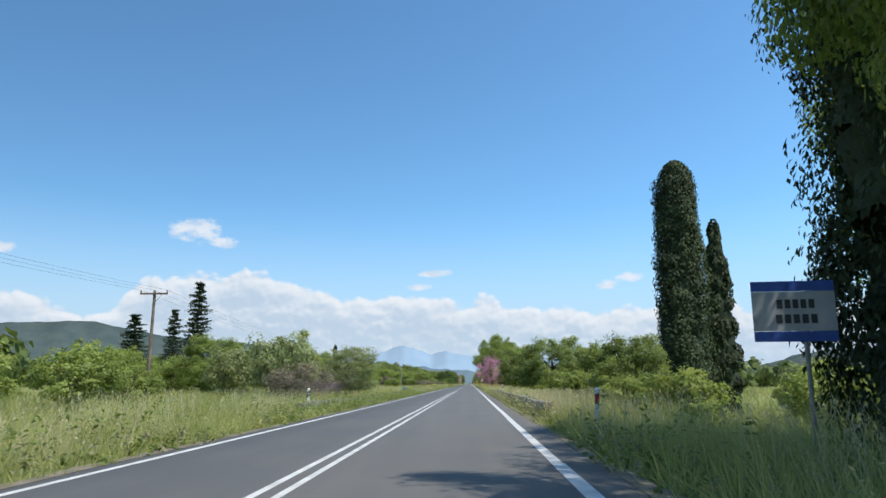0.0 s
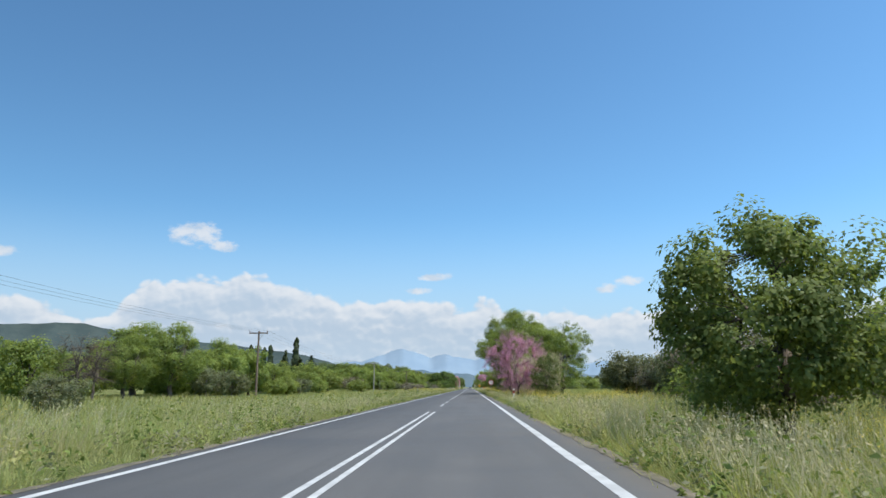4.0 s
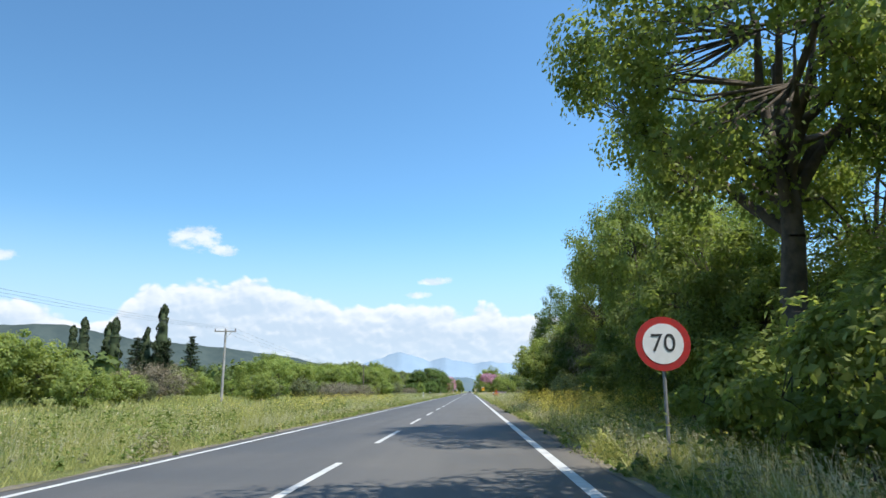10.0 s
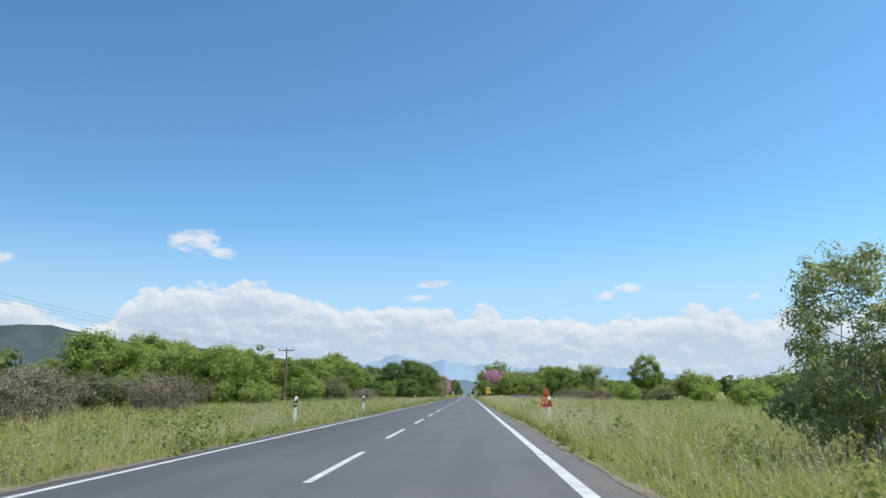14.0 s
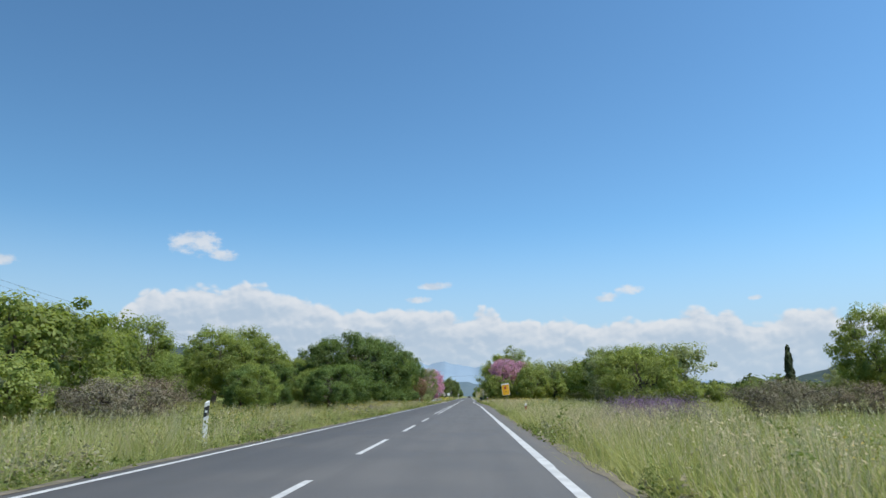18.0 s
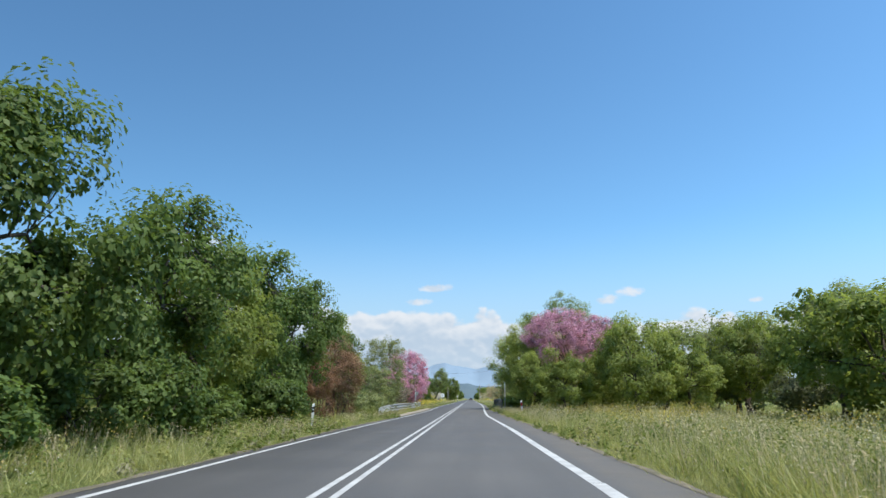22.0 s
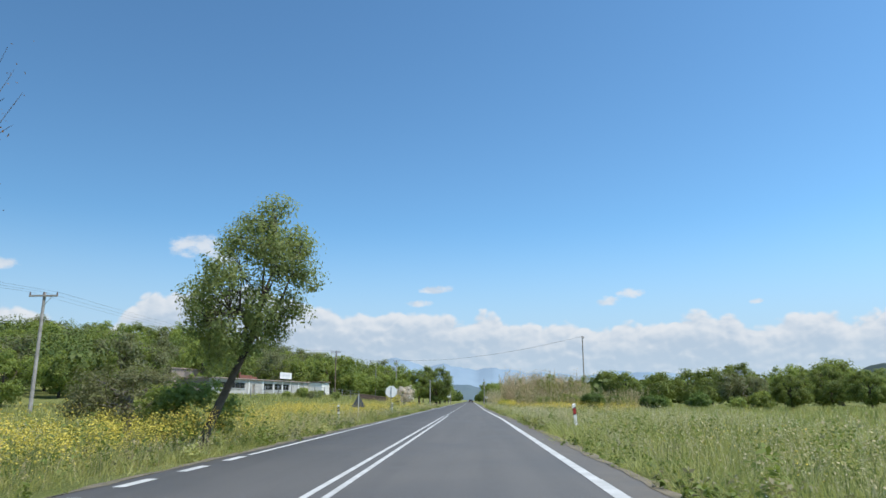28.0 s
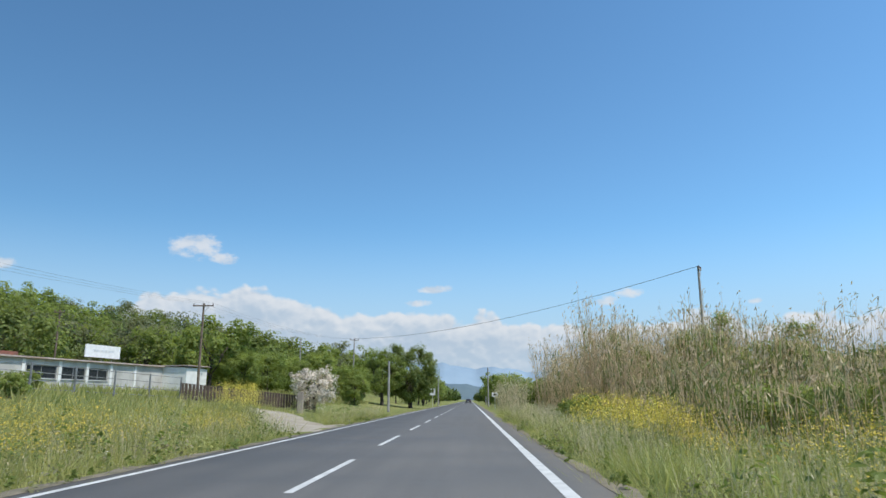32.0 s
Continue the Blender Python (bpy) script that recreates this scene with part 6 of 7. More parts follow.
def low_rail(x, y0, y1, top, label, bend=0.0):
    """Old low barrier: thick worn beams with a flat top, laid end to end on stub posts."""
    ob = thing("low_barrier", x, y0, 0.0, label, "barrier")
    n = round((y1 - y0) / 4.0)
    length = (y1 - y0) / n
    beam = bm_mesh("beam", box((0.30, length - 0.02, 0.27), (0, length / 2, -0.135), 0.03), RAIL_WORN)
    stub = bm_mesh("post", box((0.12, 0.16, 1.1), (0, 0, -0.78), 0.015), RAIL_WORN)
    jog = random.Random(int(y0))
    for k in range(n):
        dz, dx = jog.uniform(-0.02, 0.02), jog.uniform(-0.015, 0.015)
        part("beam", beam, ob, "", pose(bend * math.sin(k / n * math.pi) + dx, k * length, top + dz, jog.uniform(-0.3, 0.3), 0, jog.uniform(-0.2, 0.2)))
        part("post", stub, ob, "", pose(0.0, k * length + 0.3, top))


low_rail(4.5, 22.0, 62.6, 0.50, "old grey low road barrier half hidden by verge plants")
low_rail(-4.8, 28.0, 67.7, 0.34, "old pale low road barrier behind flowering weeds")
guard_rail(-4.0, 436.1, 465.6, 0.70, 1, "galvanised steel guard rail on the bridge edge", 2.0, True, 1.45)


def bridge_fence(x, y0, y1):
    ob = thing("bridge_railing", x, y0, 0.0, "grey steel tube railing along the bridge edge", "railing")
    n = int((y1 - y0) / 2.15)
    post = bm_mesh("post", box((0.12, 0.13, 1.4), (0, 0, 0.38), 0.035), RAIL_PAINT)
    for k in range(n + 1):
        part("post", post, ob, "", pose(0, k * (y1 - y0) / n, 0, 0, 0, 0))
    for z, r in ((1.0, 0.038), (0.74, 0.026), (0.48, 0.026), (0.22, 0.026)):
        part("rail", bm_mesh("rail", rod((-0.03, 0, z), (-0.03, y1 - y0, z), r, None, 10), RAIL_PAINT), ob)


bridge_fence(4.45, 449.5, 470.0)
# bare crumbled edge under the guard rail
ys = np.linspace(432, 467, 90)
rr = np.random.default_rng(9)
inner, outer = x_left(ys) - 0.33, -3.7 + rr.uniform(-0.25, 0.2, 90)
rows_v = [np.stack([inner, ys, np.full(90, -0.03)], 1), np.stack([inner * 0.5 + outer * 0.5, ys, rr.uniform(-0.01, 0.05, 90)], 1), np.stack([outer, ys, np.full(90, -0.1)], 1)]
k = np.arange(89)
tagged(new("verge_strip", mesh_from("verge_strip", np.concatenate(rows_v), np.concatenate([np.stack([k, k + 1, k + 91, k + 90], 1), np.stack([k + 90, k + 91, k + 181, k + 180], 1)]), DIRT)),
       "crumbled bare edge below the guard rail", "verge", "", "structure")


def writing(text, size, mat, at, extrude=0.002):
    """Letters of the built-in font as a mesh."""
    cu = bpy.data.curves.new("writing", "FONT")
    cu.body, cu.size, cu.align_x, cu.align_y, cu.extrude = text, size, "CENTER", "CENTER", extrude
    ob = bpy.data.objects.new("writing", cu)
    scene.collection.objects.link(ob)
    me = bpy.data.meshes.new_from_object(ob.evaluated_get(bpy.context.evaluated_depsgraph_get()))
    bpy.data.objects.remove(ob)
    me.transform(at)
    me.materials.clear()
    me.materials.append(mat)
    return me


def disc(radius, thick, mat, name, at=(0, 0, 0), sides=40):
    bm = bmesh.new()
    bmesh.ops.create_cone(bm, cap_ends=True, segments=sides, radius1=radius, radius2=radius, depth=thick,
                          matrix=Matrix.Translation(at) @ Matrix.Rotation(radians(90), 4, "X"))
    return bm_mesh(name, bm, mat)


FACE = Matrix.Rotation(radians(90), 4, "X")
# speed limit sign
x, y = 5.26, 189.8
ob = thing("speed_sign", x, y, float(ground_z(x, y)), "round red-rimmed seventy speed limit sign on a steel post", "road sign", "", -3)
part("post", bm_mesh("post", rod((0, 0.03, -0.3), (0, 0.03, 2.3), 0.03, None, 10), STEEL_DULL), ob)
part("rim", disc(0.45, 0.012, RED, "rim", (0, -0.02, 1.98)), ob, "red painted rim")
part("plate", disc(0.335, 0.012, SIGN_WHITE, "plate", (0, -0.026, 1.98)), ob, "white face")
part("number", writing("70", 0.42, BLACK, Matrix.Translation((0.0, -0.036, 1.98)) @ FACE), ob, "black number")
# town sign under the tree
x, y = 7.45, 11.6
ob = thing("town_sign", x, y, float(ground_z(x, y)) + 0.12, "white town sign with blue bands in the shade of a tree", "road sign", "", -8)
part("post", bm_mesh("post", rod((0.16, 0.03, -0.3), (0.16, 0.03, 2.3), 0.035, None, 10), STEEL_DULL), ob)
# white panel, its grey painted in for the shade under the tree
part("panel", bm_mesh("panel", box((1.3, 0.03, 0.66), (0.0, -0.01, 2.38), 0.006), SIGN_SHADED), ob, "white panel greyed for tree shade")
for z in (2.80, 1.96):
    part("band", bm_mesh("band", box((1.3, 0.032, 0.17), (0.0, -0.01, z), 0.006), SIGN_BLUE), ob, "blue band")
for z, w, dx in ((2.50, 0.62, 0.03), (2.25, 0.68, 0.03)):
    for k in range(5):
        part("bar", bm_mesh("bar", box((w / 7, 0.004, 0.15), (dx - w / 2 + w * (k + 0.5) / 5, -0.028, z)), BLACK), ob, "dark bar of unreadable writing")
# fuel sign, leaning
x, y = 6.2, 387.7
ob = thing("fuel_sign", x, y, float(ground_z(x, y)), "leaning yellow fuel station sign on a thin post", "road sign", "", -4)
ob.rotation_euler = (0, radians(-7), radians(-4))
part("post", bm_mesh("post", rod((0, 0.03, -0.4), (0, 0.03, 2.0), 0.025, None, 10), STEEL_DULL), ob)
part("border", bm_mesh("border", box((0.80, 0.02, 1.22), (0, -0.01, 2.02), 0.004), SIGN_WHITE), ob, "white border")
part("panel", bm_mesh("panel", box((0.75, 0.02, 1.06), (0, -0.016, 1.97), 0.003), SIGN_YELLOW), ob, "yellow face")
bm = box((0.22, 0.008, 0.25), (-0.04, -0.029, 2.17), 0.003)
part("pump", bm_mesh("pump", bm, RED), ob, "red pump picture")
bm = box((0.24, 0.007, 0.02), (-0.04, -0.029, 2.43))
box((0.02, 0.007, 0.14), (-0.15, -0.029, 2.36), 0, bm)
box((0.02, 0.007, 0.14), (0.07, -0.029, 2.36), 0, bm)
rod((0.09, -0.029, 2.40), (0.17, -0.029, 2.30), 0.009, None, 6, bm)
rod((0.17, -0.029, 2.30), (0.17, -0.029, 2.10), 0.009, None, 6, bm)
rod((0.17, -0.029, 2.10), (0.11, -0.029, 2.06), 0.009, None, 6, bm)
part("hose", bm_mesh("hose", bm, RUST), ob, "dark red outline and hose")
part("distance", writing("500m", 0.14, RUST, Matrix.Translation((0.02, -0.029, 1.77)) @ FACE), ob, "dark red writing")
# folding roadworks triangle in the grass
x, y = 5.9, 281.6
ob = thing("roadworks_sign", x, y, float(ground_z(x, y)), "red and orange triangular roadworks stand in the grass", "road sign")
for a, b in (((-0.55, 0, 0.0), (0, 0, 1.55)), ((0.55, 0, 0.0), (0, 0, 1.55)), ((0, 0.6, 0.0), (0, 0.02, 1.5))):
    part("leg", bm_mesh("leg", rod(a, b, 0.035, None, 8), SIGN_ORANGE), ob)
for z, w, mt in ((0.75, 0.5, RED), (1.0, 0.36, SIGN_ORANGE), (1.25, 0.22, RED)):
    part("board", bm_mesh("board", box((w, 0.02, 0.13), (0, -0.04, z), 0.004), mt), ob)
# posts and backs of signs at the bridge and the end
x, y = 4.75, 450.4
ob = thing("thin_post", x, y, float(ground_z(x, y)), "thin pale steel post beside the road", "post")
part("pole", bm_mesh("pole", rod((0, 0, -0.3), (0.02, 0, 2.6), 0.035, 0.03, 10), STEEL), ob)
x, y = -4.75, 468.2
ob = thing("road_sign", x, y, float(ground_z(x, y)), "blue-grey sign on a pale steel post past the rail", "road sign", "", 12)
part("pole", bm_mesh("pole", rod((0, 0, -0.3), (0, 0, 2.35), 0.035, None, 10), STEEL), ob)
part("plate", bm_mesh("plate", box((0.42, 0.015, 0.42), (0.14, 0.05, 1.85), 0.05), STEEL_DULL), ob, "blue-grey plate back")
part("bar", bm_mesh("bar", box((0.16, 0.006, 0.06), (0.2, 0.04, 1.86)), BLACK), ob, "dark bar of writing")
x, y = -5.6, 545.7
ob = thing("warning_sign", x, y, float(ground_z(x, y)), "dark back of a low triangular sign on a steel post", "road sign", "", 5)
part("pole", bm_mesh("pole", rod((0, -0.04, -0.3), (0, -0.04, 1.75), 0.028, None, 10), STEEL), ob)
bm = bmesh.new()
bmesh.ops.create_cone(bm, cap_ends=True, segments=3, radius1=0.55, radius2=0.55, depth=0.012, matrix=Matrix.Translation((0, 0, 1.15)) @ FACE)
bmesh.ops.bevel(bm, geom=[e for e in bm.edges if abs(e.verts[0].co.y - e.verts[1].co.y) > 0.005], offset=0.06, segments=3, affect="EDGES")
part("plate", bm_mesh("plate", bm, SIGN_BACK), ob, "dark grey back plate")
x, y = -5.45, 563.1
ob = thing("stop_sign", x, y, float(ground_z(x, y)), "pale grey back of an octagonal sign on a post", "road sign", "", 8)
part("pole", bm_mesh("pole", rod((0, -0.04, -0.3), (0, -0.04, 2.5), 0.032, None, 10), STEEL_DULL), ob)
bm = bmesh.new()
bmesh.ops.create_cone(bm, cap_ends=True, segments=8, radius1=0.55, radius2=0.55, depth=0.014, matrix=Matrix.Translation((0, 0, 2.08)) @ FACE @ Matrix.Rotation(radians(22.5), 4, "Z"))
part("plate", bm_mesh("plate", bm, SIGN_WHITE), ob, "pale grey back plate")
part("clamp", bm_mesh("clamp", box((0.12, 0.03, 0.05), (0, -0.02, 2.2), 0.004), STEEL), ob)
# small low blue plate in the first field
x, y = -5.6, 81.8
ob = thing("blue_plate", x, y, float(ground_z(x, y)), "small blue plate on a low stake in the grass", "sign")
part("stake", bm_mesh("stake", rod((0, 0.02, -0.2), (0, 0.02, 0.8), 0.02, None, 8), STEEL_DULL), ob)
part("plate", bm_mesh("plate", box((0.55, 0.015, 0.27), (0, 0, 0.72), 0.02), PLATE_BLUE), ob, "blue plate")
# signs far down the road
for x, y, w, h, z in ((5.4, 660.0, 0.75, 0.55, 1.9), (-4.2, 690.0, 0.9, 1.3, 2.6)):
    ob = thing("road_sign", x, y, float(ground_z(x, y)), "white rectangular sign far down the road", "road sign")
    part("pole", bm_mesh("pole", rod((0, 0.03, -0.3), (0, 0.03, z), 0.03, None, 8), STEEL), ob)
    part("plate", bm_mesh("plate", box((w, 0.02, h), (0, 0, z), 0.01), SIGN_WHITE), ob)
    part("bar", bm_mesh("bar", box((w * 0.45, 0.01, h * 0.4), (0, -0.012, z)), BLACK), ob, "dark bar of writing")


# ---- power line ----
INSUL = bm_mesh("insulator", rod((0, 0, 0), (0, 0, 0.22), 0.06, 0.045, 8), CERAMIC)


def power_pole(x, y, height, mat, turn=0.0, arm=2.2, label="wooden power pole with a cross arm and insulators"):
    z = float(ground_z(x, y))
    ob = thing("power_pole", x, y, z, label, "power pole", "poles of the power line", turn)
    part("shaft", bm_mesh("shaft", rod((0, 0, -0.6), (0, 0, height), 0.15, 0.10, 12), mat), ob)
    if arm:
        part("cross_arm", bm_mesh("cross_arm", box((arm, 0.11, 0.13), (0, -0.12, height - 0.25), 0.01), mat), ob)
        for k in (-0.47, 0.0, 0.47):
            part("insulator", INSUL, ob, "", Matrix.Translation((arm * k, -0.12, height - 0.19)))
        part("brace", bm_mesh("brace", rod((0.05, -0.1, height - 1.0), (arm * 0.3, -0.12, height - 0.3), 0.02, None, 6), STEEL_DULL), ob)
    return [Vector((x + arm * k * math.cos(radians(turn)), y + arm * k * math.sin(radians(turn)) - 0.12, z + height + 0.03)) for k in (-0.47, 0.0, 0.47)]


def wire(a, b, sag, r=0.007):
    cu = bpy.data.curves.new("wire", "CURVE")
    cu.dimensions, cu.bevel_depth, cu.bevel_resolution = "3D", r, 1
    sp = cu.splines.new("POLY")
    n = 14
    sp.points.add(n)
    for k in range(n + 1):
        u = k / n
        p = a.lerp(b, u)
        sp.points[k].co = (p.x, p.y, p.z - sag * 4 * u * (1 - u), 1)
    cu.materials.append(CABLE)
    tagged(new("power_wire", cu), "thin sagging black power wire between poles", "wire", "wires of the power line")


def lamp_post(x, y):
    """Pale pole that carries a small street lamp on a curved arm."""
    ob = thing("street_lamp", x, y, float(ground_z(x, y)), "pale pole with a small street lamp near the fence", "street lamp")
    part("pole", bm_mesh("pole", rod((0, 0, -0.5), (0, 0, 7.6), 0.11, 0.07, 12), POLE_PALE), ob)
    bm = rod((0, 0, 7.3), (-0.5, -0.1, 7.75), 0.03, None, 8)
    rod((-0.5, -0.1, 7.75), (-1.0, -0.2, 7.8), 0.03, None, 8, bm)
    part("arm", bm_mesh("arm", bm, STEEL_DULL), ob)
    part("lamp_head", bm_mesh("lamp_head", box((0.5, 0.2, 0.13), (-1.2, -0.22, 7.78), 0.04), STEEL), ob, "pale grey lamp head")


line = []
for x, y, h, mt in ((-21.5, -50.0, 8.4, POLE_WOOD), (-22.6, 52.2, 8.5, POLE_WOOD), (-22.9, 151.5, 7.7, POLE_WOOD), (-22.4, 246.0, 7.2, POLE_PALE),
                    (-23.0, 341.0, 7.5, POLE_WOOD), (-27.0, 448.0, 8.0, POLE_WOOD), (-29.9, 549.0, 8.8, POLE_PALE), (-26.1, 641.8, 9.6, POLE_WOOD)):
    line.append(power_pole(x, y, h, mt))
for a, b in zip(line, line[1:]):
    for p, q in zip(a, b):
        wire(p, q, 1.3)
power_pole(-47.2, 650.7, 9.8, POLE_WOOD, 0, 1.2, "wooden pole carrying a transformer behind the building")
far_pole = power_pole(-20.0, 702.0, 11.0, POLE_PALE, 30, 1.8)
lone = power_pole(23.4, 633.2, 13.3, POLE_PALE, 60, 1.0, "tall pale pole above the reeds with one cable")
wire(lone[1], far_pole[1], 1.6, 0.024)
for p, q in zip(line[-1], far_pole):
    wire(p, q, 1.0)
lamp_post(-20.5, 662.0)
power_pole(-6.9, 648.3, 5.6, POLE_PALE, 0, 0, "plain pale pole beside the road")
for x, y, h in ((-4.6, 720.0, 6.5), (5.6, 700.0, 7.2), (6.5, 760.0, 8.0)):
    power_pole(x, y, h, POLE_PALE, 0, 0.0, "plain pale pole far down the road")


# ---- the white building ----
A_PT, B_PT = Vector((-41.6, 614.0, 0)), Vector((-33.5, 650.0, 0))
run = (B_PT - A_PT).length
turn_deg = math.degrees(math.atan2(B_PT.y - A_PT.y, B_PT.x - A_PT.x))
# local frame: x along the facade, -y out towards the road
house = thing("roadside_building", A_PT.x, A_PT.y, 1.75, "long low white flat-roofed building behind a fence", "building", "", turn_deg)


def walled(x0, x1, z0, z1, holes, thick=0.25):
    """A wall along x with rectangular openings through it."""
    bm = bmesh.new()
    xs = sorted({x0, x1, *[h[0] for h in holes], *[h[1] for h in holes]})
    for a, b in zip(xs, xs[1:]):
        cut = [h for h in holes if h[0] <= a and h[1] >= b]
        spans = [(z0, cut[0][2]), (cut[0][3], z1)] if cut else [(z0, z1)]
        for c, d in spans:
            if d - c > 0.01:
                box((b - a, thick, d - c), ((a + b) / 2, thick / 2, (c + d) / 2), 0, bm)
    bmesh.ops.remove_doubles(bm, verts=bm.verts, dist=0.0005)
    return bm


HOLES = [(1.5, 11.0, 1.45, 2.5), (13.5, 14.4, 0.0, 2.3), (17.7, 21.2, 1.3, 2.5), (21.8, 24.8, 1.3, 2.5), (25.2, 27.9, 1.3, 2.5)]
part("front_wall", bm_mesh("front_wall", walled(0, run, -0.4, 3.05, HOLES), PLASTER_DULL), house, "grey-white stained plaster wall")
part("back_wall", bm_mesh("back_wall", box((run, 0.25, 3.4), (run / 2, 5.6, 1.35)), PLASTER_GREY), house)
part("side_wall", bm_mesh("side_wall", box((0.25, 5.2, 3.4), (0.13, 2.86, 1.35)), PLASTER_GREY), house)
part("side_wall", bm_mesh("side_wall", box((0.25, 5.2, 3.4), (run - 0.13, 2.86, 1.35)), PLASTER), house)
part("roof", bm_mesh("roof", box((run + 0.5, 6.2, 0.16), (run / 2, 2.75, 3.14), 0.02), ROOF_EDGE), house, "flat roof slab with a stained edge")
part("floor", bm_mesh("floor", box((run, 5.2, 0.1), (run / 2, 2.86, 0.0)), PLASTER_GREY), house)
for k, (a, b, c, d) in enumerate(HOLES):
    if c == 0.0:
        w = part("door", bm_mesh("door", box((b - a - 0.08, 0.06, d - 0.06), ((a + b) / 2, 0.14, d / 2), 0.01), PLASTER_GREY), house, "grey metal door")
        part("door_handle", bm_mesh("door_handle", rod((b - 0.2, 0.05, 1.05), (b - 0.32, 0.05, 1.05), 0.015), STEEL), w)
        continue
    bm = bmesh.new()
    for xx in np.linspace(a + 0.03, b - 0.03, 7 if b - a > 7 else 3):
        box((0.06, 0.08, d - c), (float(xx), 0.12, (c + d) / 2), 0, bm)
    for zz in (c + 0.03, d - 0.03):
        box((b - a, 0.076, 0.06), ((a + b) / 2, 0.12, zz), 0, bm)
    w = part("window", bm_mesh("window_frame", bm, STEEL_DULL), house, "dark wide window with a grey frame")
    part("pane", bm_mesh("pane", box((b - a - 0.1, 0.012, d - c - 0.1), ((a + b) / 2, 0.14, (c + d) / 2)), GLASS_DARK), w)
    part("sill", bm_mesh("sill", box((b - a + 0.1, 0.14, 0.05), ((a + b) / 2, -0.04, c - 0.03), 0.008), PLASTER), w)
for xx in (12.2, 17.3, 21.5, 25.0, 28.3, 32.0):
    part("pilaster", bm_mesh("pilaster", box((0.35, 0.08, 3.2), (xx, -0.042, 1.4), 0.01), PLASTER), house)
# projecting white end wing with a sloping top, and the older box at the other end
bm = bmesh.new()
pts = [(run - 0.2, 0.3), (run - 0.2, -3.2), (run + 3.8, -3.2), (run + 3.8, 0.3)]
low = [bm.verts.new((px, py, -0.4)) for px, py in pts]
top = [bm.verts.new((px, py, 3.0 - 0.2 * (py + 3.2) * -0.25)) for px, py in pts]
for k in range(4):
    bm.faces.new((low[k], low[(k + 1) % 4], top[(k + 1) % 4], top[k]))
bm.faces.new(top)
part("end_wing", bm_mesh("end_wing", bm, PLASTER), house, "bright white projecting end wall")
part("wing_roof", bm_mesh("wing_roof", box((4.4, 4.0, 0.12), (run + 1.8, -1.5, 3.24), 0.02), ROOF_EDGE), house)
part("old_box", bm_mesh("old_box", box((9.0, 5.0, 5.0), (2.4, 8.6, 2.1), 0.03), PLASTER_GREY), house, "older brown-grey block")
part("box_roof", bm_mesh("box_roof", box((9.4, 5.4, 0.14), (2.4, 8.6, 4.67), 0.02), ROOF_EDGE), house)
bm = box((4.0, 0.3, 0.7), (13.0, 1.2, 3.57), 0.03)
box((3.0, 0.5, 0.5), (17.0, 2.2, 3.47), 0.03, bm)
box((0.3, 0.3, 1.1), (10.6, 1.0, 3.77), 0.03, bm)
part("roof_debris", bm_mesh("roof_debris", bm, RUST), house, "rusty red remains on the roof")
b = part("roof_board", bm_mesh("roof_board", box((5.0, 0.12, 1.3), (27.8, 0.8, 4.3), 0.02), SIGN_WHITE), house, "white weathered board on the roof")
for xx in (26.3, 27.8, 29.3):
    part("strut", bm_mesh("strut", rod((xx, 0.9, 3.2), (xx, 0.9, 4.4), 0.035), STEEL_DULL), b)
for xx in (26.8, 27.9, 28.9):
    part("bar", bm_mesh("bar", box((0.9, 0.01, 0.22), (xx, 0.735, 4.35)), STEEL), b, "pale bar of faded writing")


def wire_fence(pts, height, mat, label, gap=2.4, slats=False):
    """Posts with wires, or with upright boards, from point to point."""
    x0, y0 = pts[0]
    z0 = float(ground_z(x0, y0))
    ob = thing("fence", x0, y0, z0, label, "fence")
    post = bm_mesh("post", box((0.09, 0.09, height + 0.4), (0, 0, height / 2 - 0.2), 0.01), mat)
    for (ax, ay), (bx, by) in zip(pts, pts[1:]):
        L = math.hypot(bx - ax, by - ay)
        n = max(1, int(L / gap))
        for k in range(n + 1):
            px, py = ax + (bx - ax) * k / n, ay + (by - ay) * k / n
            part("post", post, ob, "", pose(px - x0, py - y0, float(ground_z(px, py)) - z0))
        za, zb = float(ground_z(ax, ay)) - z0, float(ground_z(bx, by)) - z0
        for u in (0.12, 0.4, 0.68, 0.96):
            part("rail", bm_mesh("rail", rod((ax - x0, ay - y0, za + height * u), (bx - x0, by - y0, zb + height * u), 0.018, None, 6), mat), ob)
        if slats:
            m = int(L / 0.32)
            slat = bm_mesh("slat", box((0.16, 0.16, height * 0.9), (0, 0, height * 0.5), 0.01), mat)
            for k in range(m):
                u = (k + 0.5) / m
                px, py = ax + (bx - ax) * u, ay + (by - ay) * u
                part("slat", slat, ob, "", pose(px - x0, py - y0, za + (zb - za) * u))
    return ob


wire_fence([(-27.0, 590.0), (-21.5, 603.0), (-17.0, 616.0)], 1.5, STEEL_DULL, "dark wire fence grown over with weeds")
wire_fence([(-17.0, 616.0), (-10.8, 629.0)], 1.15, FENCE_BROWN, "rusty brown board fence by the driveway", 2.2, True)
tagged(new("gate_pillar", bm_mesh("gate_pillar", box((0.4, 0.4, 1.7), (-10.4, 622.0, float(ground_z(-10.4, 622.0)) + 0.7), 0.02), PLASTER_GREY)), "grey concrete gate pillar at the driveway", "pillar")
row(["bush_dense", "bush_light", "olive"], -24, -17.5, 588, 608, 11, 0.9, 1.5, 71, "bushes along the fence")

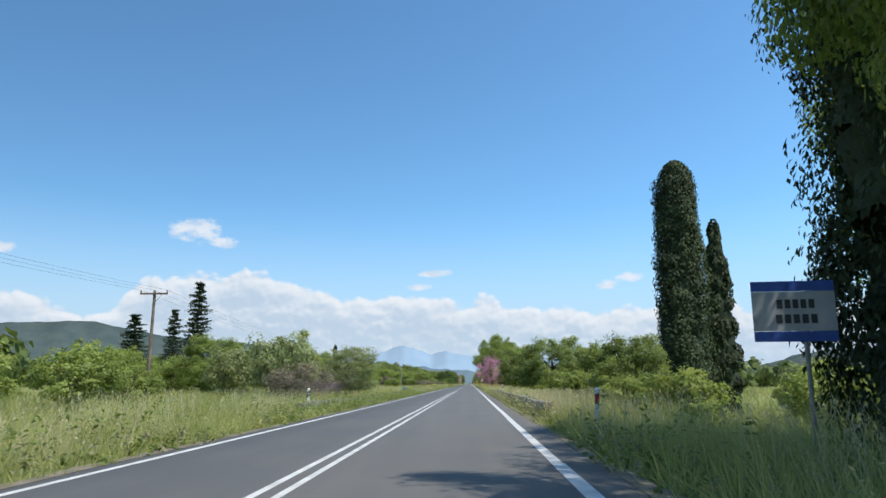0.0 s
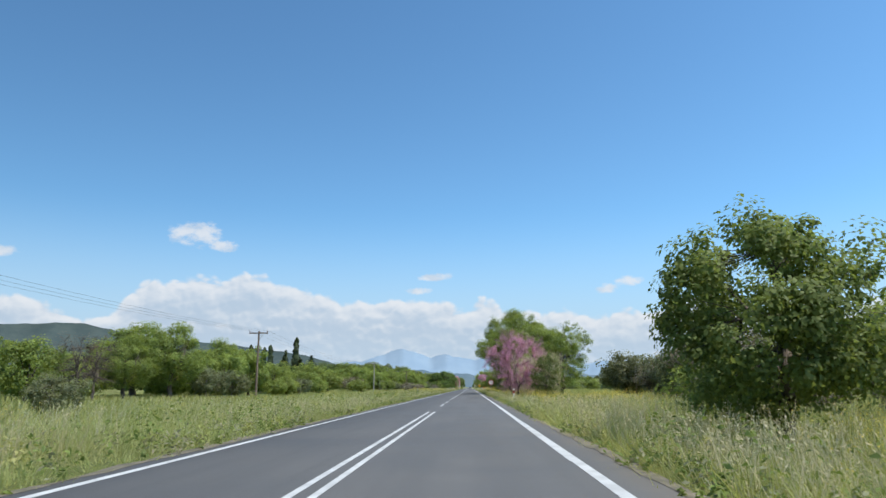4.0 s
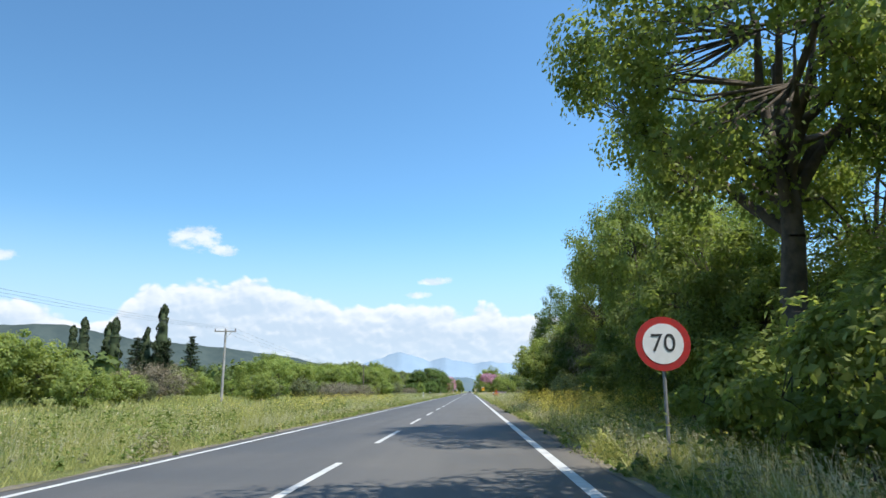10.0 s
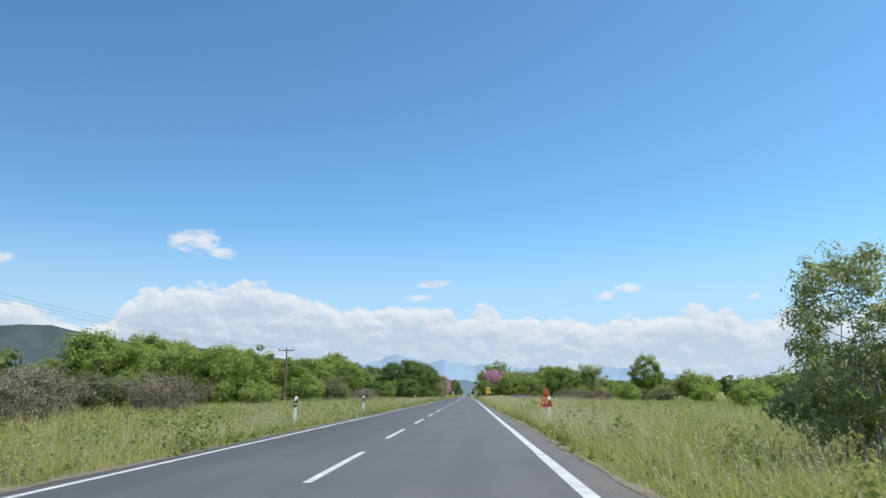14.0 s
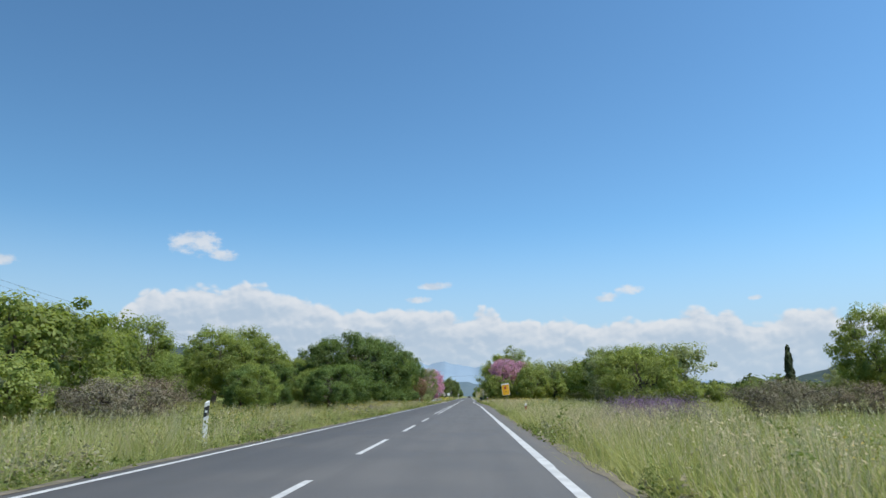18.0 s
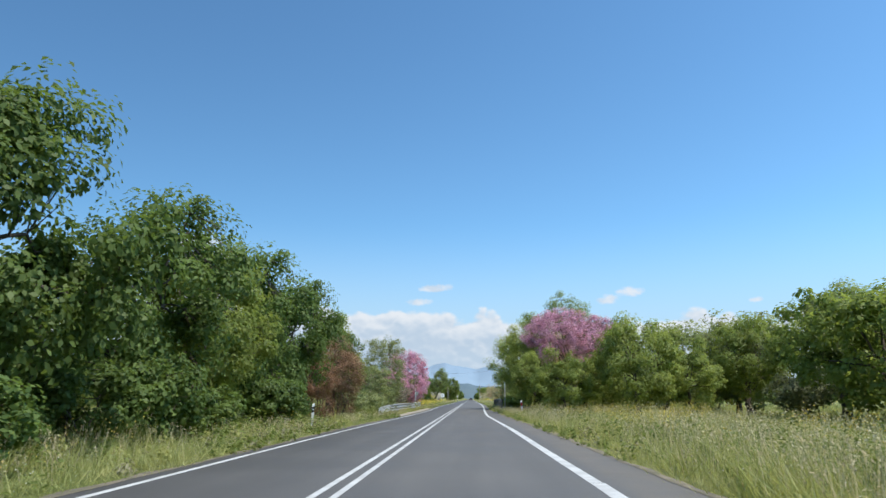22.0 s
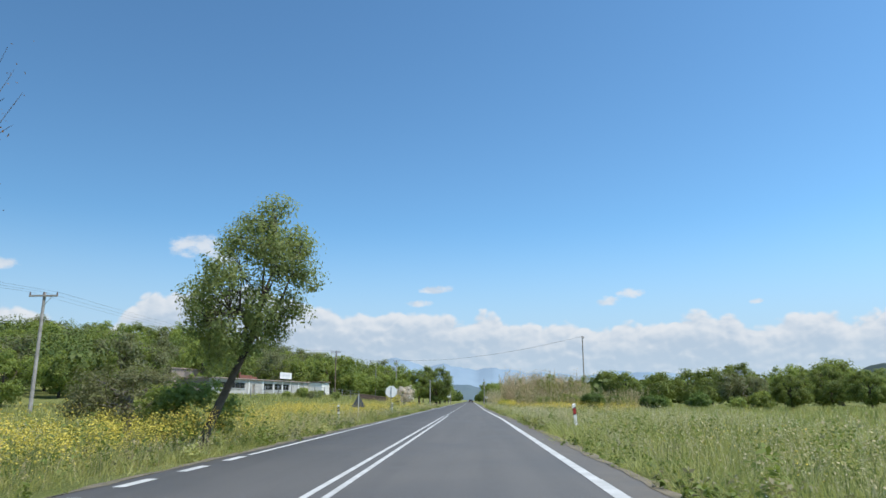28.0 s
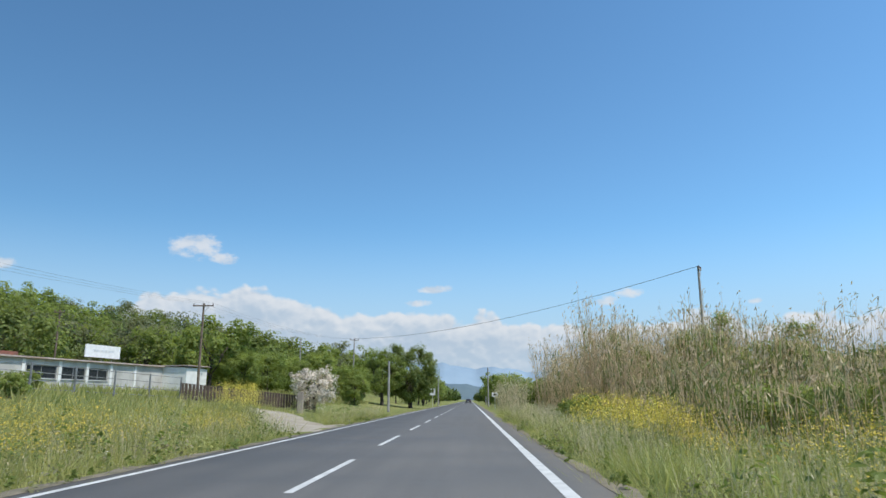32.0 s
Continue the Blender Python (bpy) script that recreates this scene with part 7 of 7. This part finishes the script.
# driveway, dug soil
xs = np.linspace(-1, 1, 14)
ys = np.linspace(593.5, 619.5, 9)
X, Yd = np.meshgrid(xs, ys)
X = np.minimum(-2.6 - (Yd - 596) * 0.4 + X * (1.7 + 0.25 * np.sin(Yd * 0.9)), -3.15)
v = np.stack([X, Yd, ground_z(X, Yd) + 0.02], -1).reshape(-1, 3)
i = (np.arange(8)[:, None] * 14 + np.arange(13)[None, :]).reshape(-1)
tagged(new("driveway", mesh_from("driveway", v, np.stack([i, i + 1, i + 15, i + 14], 1), DIRT)), "pale dusty dirt driveway joining the road", "driveway", "", "structure")
g = np.linspace(-1, 1, 25)
X, Yd = np.meshgrid(g, g)
r2 = X ** 2 + Yd ** 2
Z = np.clip(1 - r2, -0.3, 1) * 0.5 + 0.14 * np.sin(X * 9) * np.sin(Yd * 7) * np.clip(1 - r2, 0, 1)
v = np.stack([17.5 + X * 6.0, 79 + Yd * 6.5, ground_z(17.5 + X * 6.0, 79 + Yd * 6.5) + Z], -1).reshape(-1, 3)
i = (np.arange(24)[:, None] * 25 + np.arange(24)[None, :]).reshape(-1)
tagged(new("soil_mound", mesh_from("soil_mound", v, np.stack([i, i + 1, i + 26, i + 25], 1), RED_SOIL)), "low mound of dug reddish soil in the meadow", "soil mound")


# ---- a car far down the lane ----
def far_car(x, y):
    ob = thing("car", x, y, 0.0, "dark hatchback car far ahead on the road", "car")
    bm = bmesh.new()
    prof = [(-1.95, 0.35), (-2.0, 0.75), (-1.9, 0.98), (-1.55, 1.45), (0.25, 1.5), (1.0, 1.02), (1.9, 0.85), (2.05, 0.55), (2.0, 0.32)]
    ra = [bm.verts.new((-0.84 + 0.16 * (z > 1.2), py, z)) for py, z in prof]
    rb = [bm.verts.new((0.84 - 0.16 * (z > 1.2), py, z)) for py, z in prof]
    for k in range(len(prof)):
        j = (k + 1) % len(prof)
        bm.faces.new((ra[k], ra[j], rb[j], rb[k]))
    bm.faces.new(ra[::-1])
    bm.faces.new(rb)
    bmesh.ops.bevel(bm, geom=list(bm.edges), offset=0.05, segments=2, affect="EDGES", clamp_overlap=True)
    part("body", bm_mesh("body", bm, CAR_PAINT), ob)
    part("rear_window", bm_mesh("rear_window", box((1.1, 0.02, 0.36), (0, -1.79, 1.2), 0.01, None, Matrix.Rotation(radians(-36), 4, "X")), GLASS_DARK), ob)
    for sx in (-0.62, 0.62):
        part("tail_lamp", bm_mesh("tail_lamp", box((0.22, 0.05, 0.14), (sx, -1.97, 0.86), 0.02), GLASS_RED), ob, "red tail lamp")
    for sx in (-0.76, 0.76):
        for sy in (-1.25, 1.3):
            w = part("wheel", bm_mesh("wheel", rod((sx - 0.1, sy, 0.31), (sx + 0.1, sy, 0.31), 0.31, None, 20), RUBBER), ob)
            part("rim", bm_mesh("rim", rod((sx - 0.11, sy, 0.31), (sx + 0.11, sy, 0.31), 0.19, None, 16), STEEL), w)
    part("number_plate", bm_mesh("number_plate", box((0.5, 0.02, 0.11), (0, -2.0, 0.6)), SIGN_WHITE), ob)


far_car(1.7, 790.0)
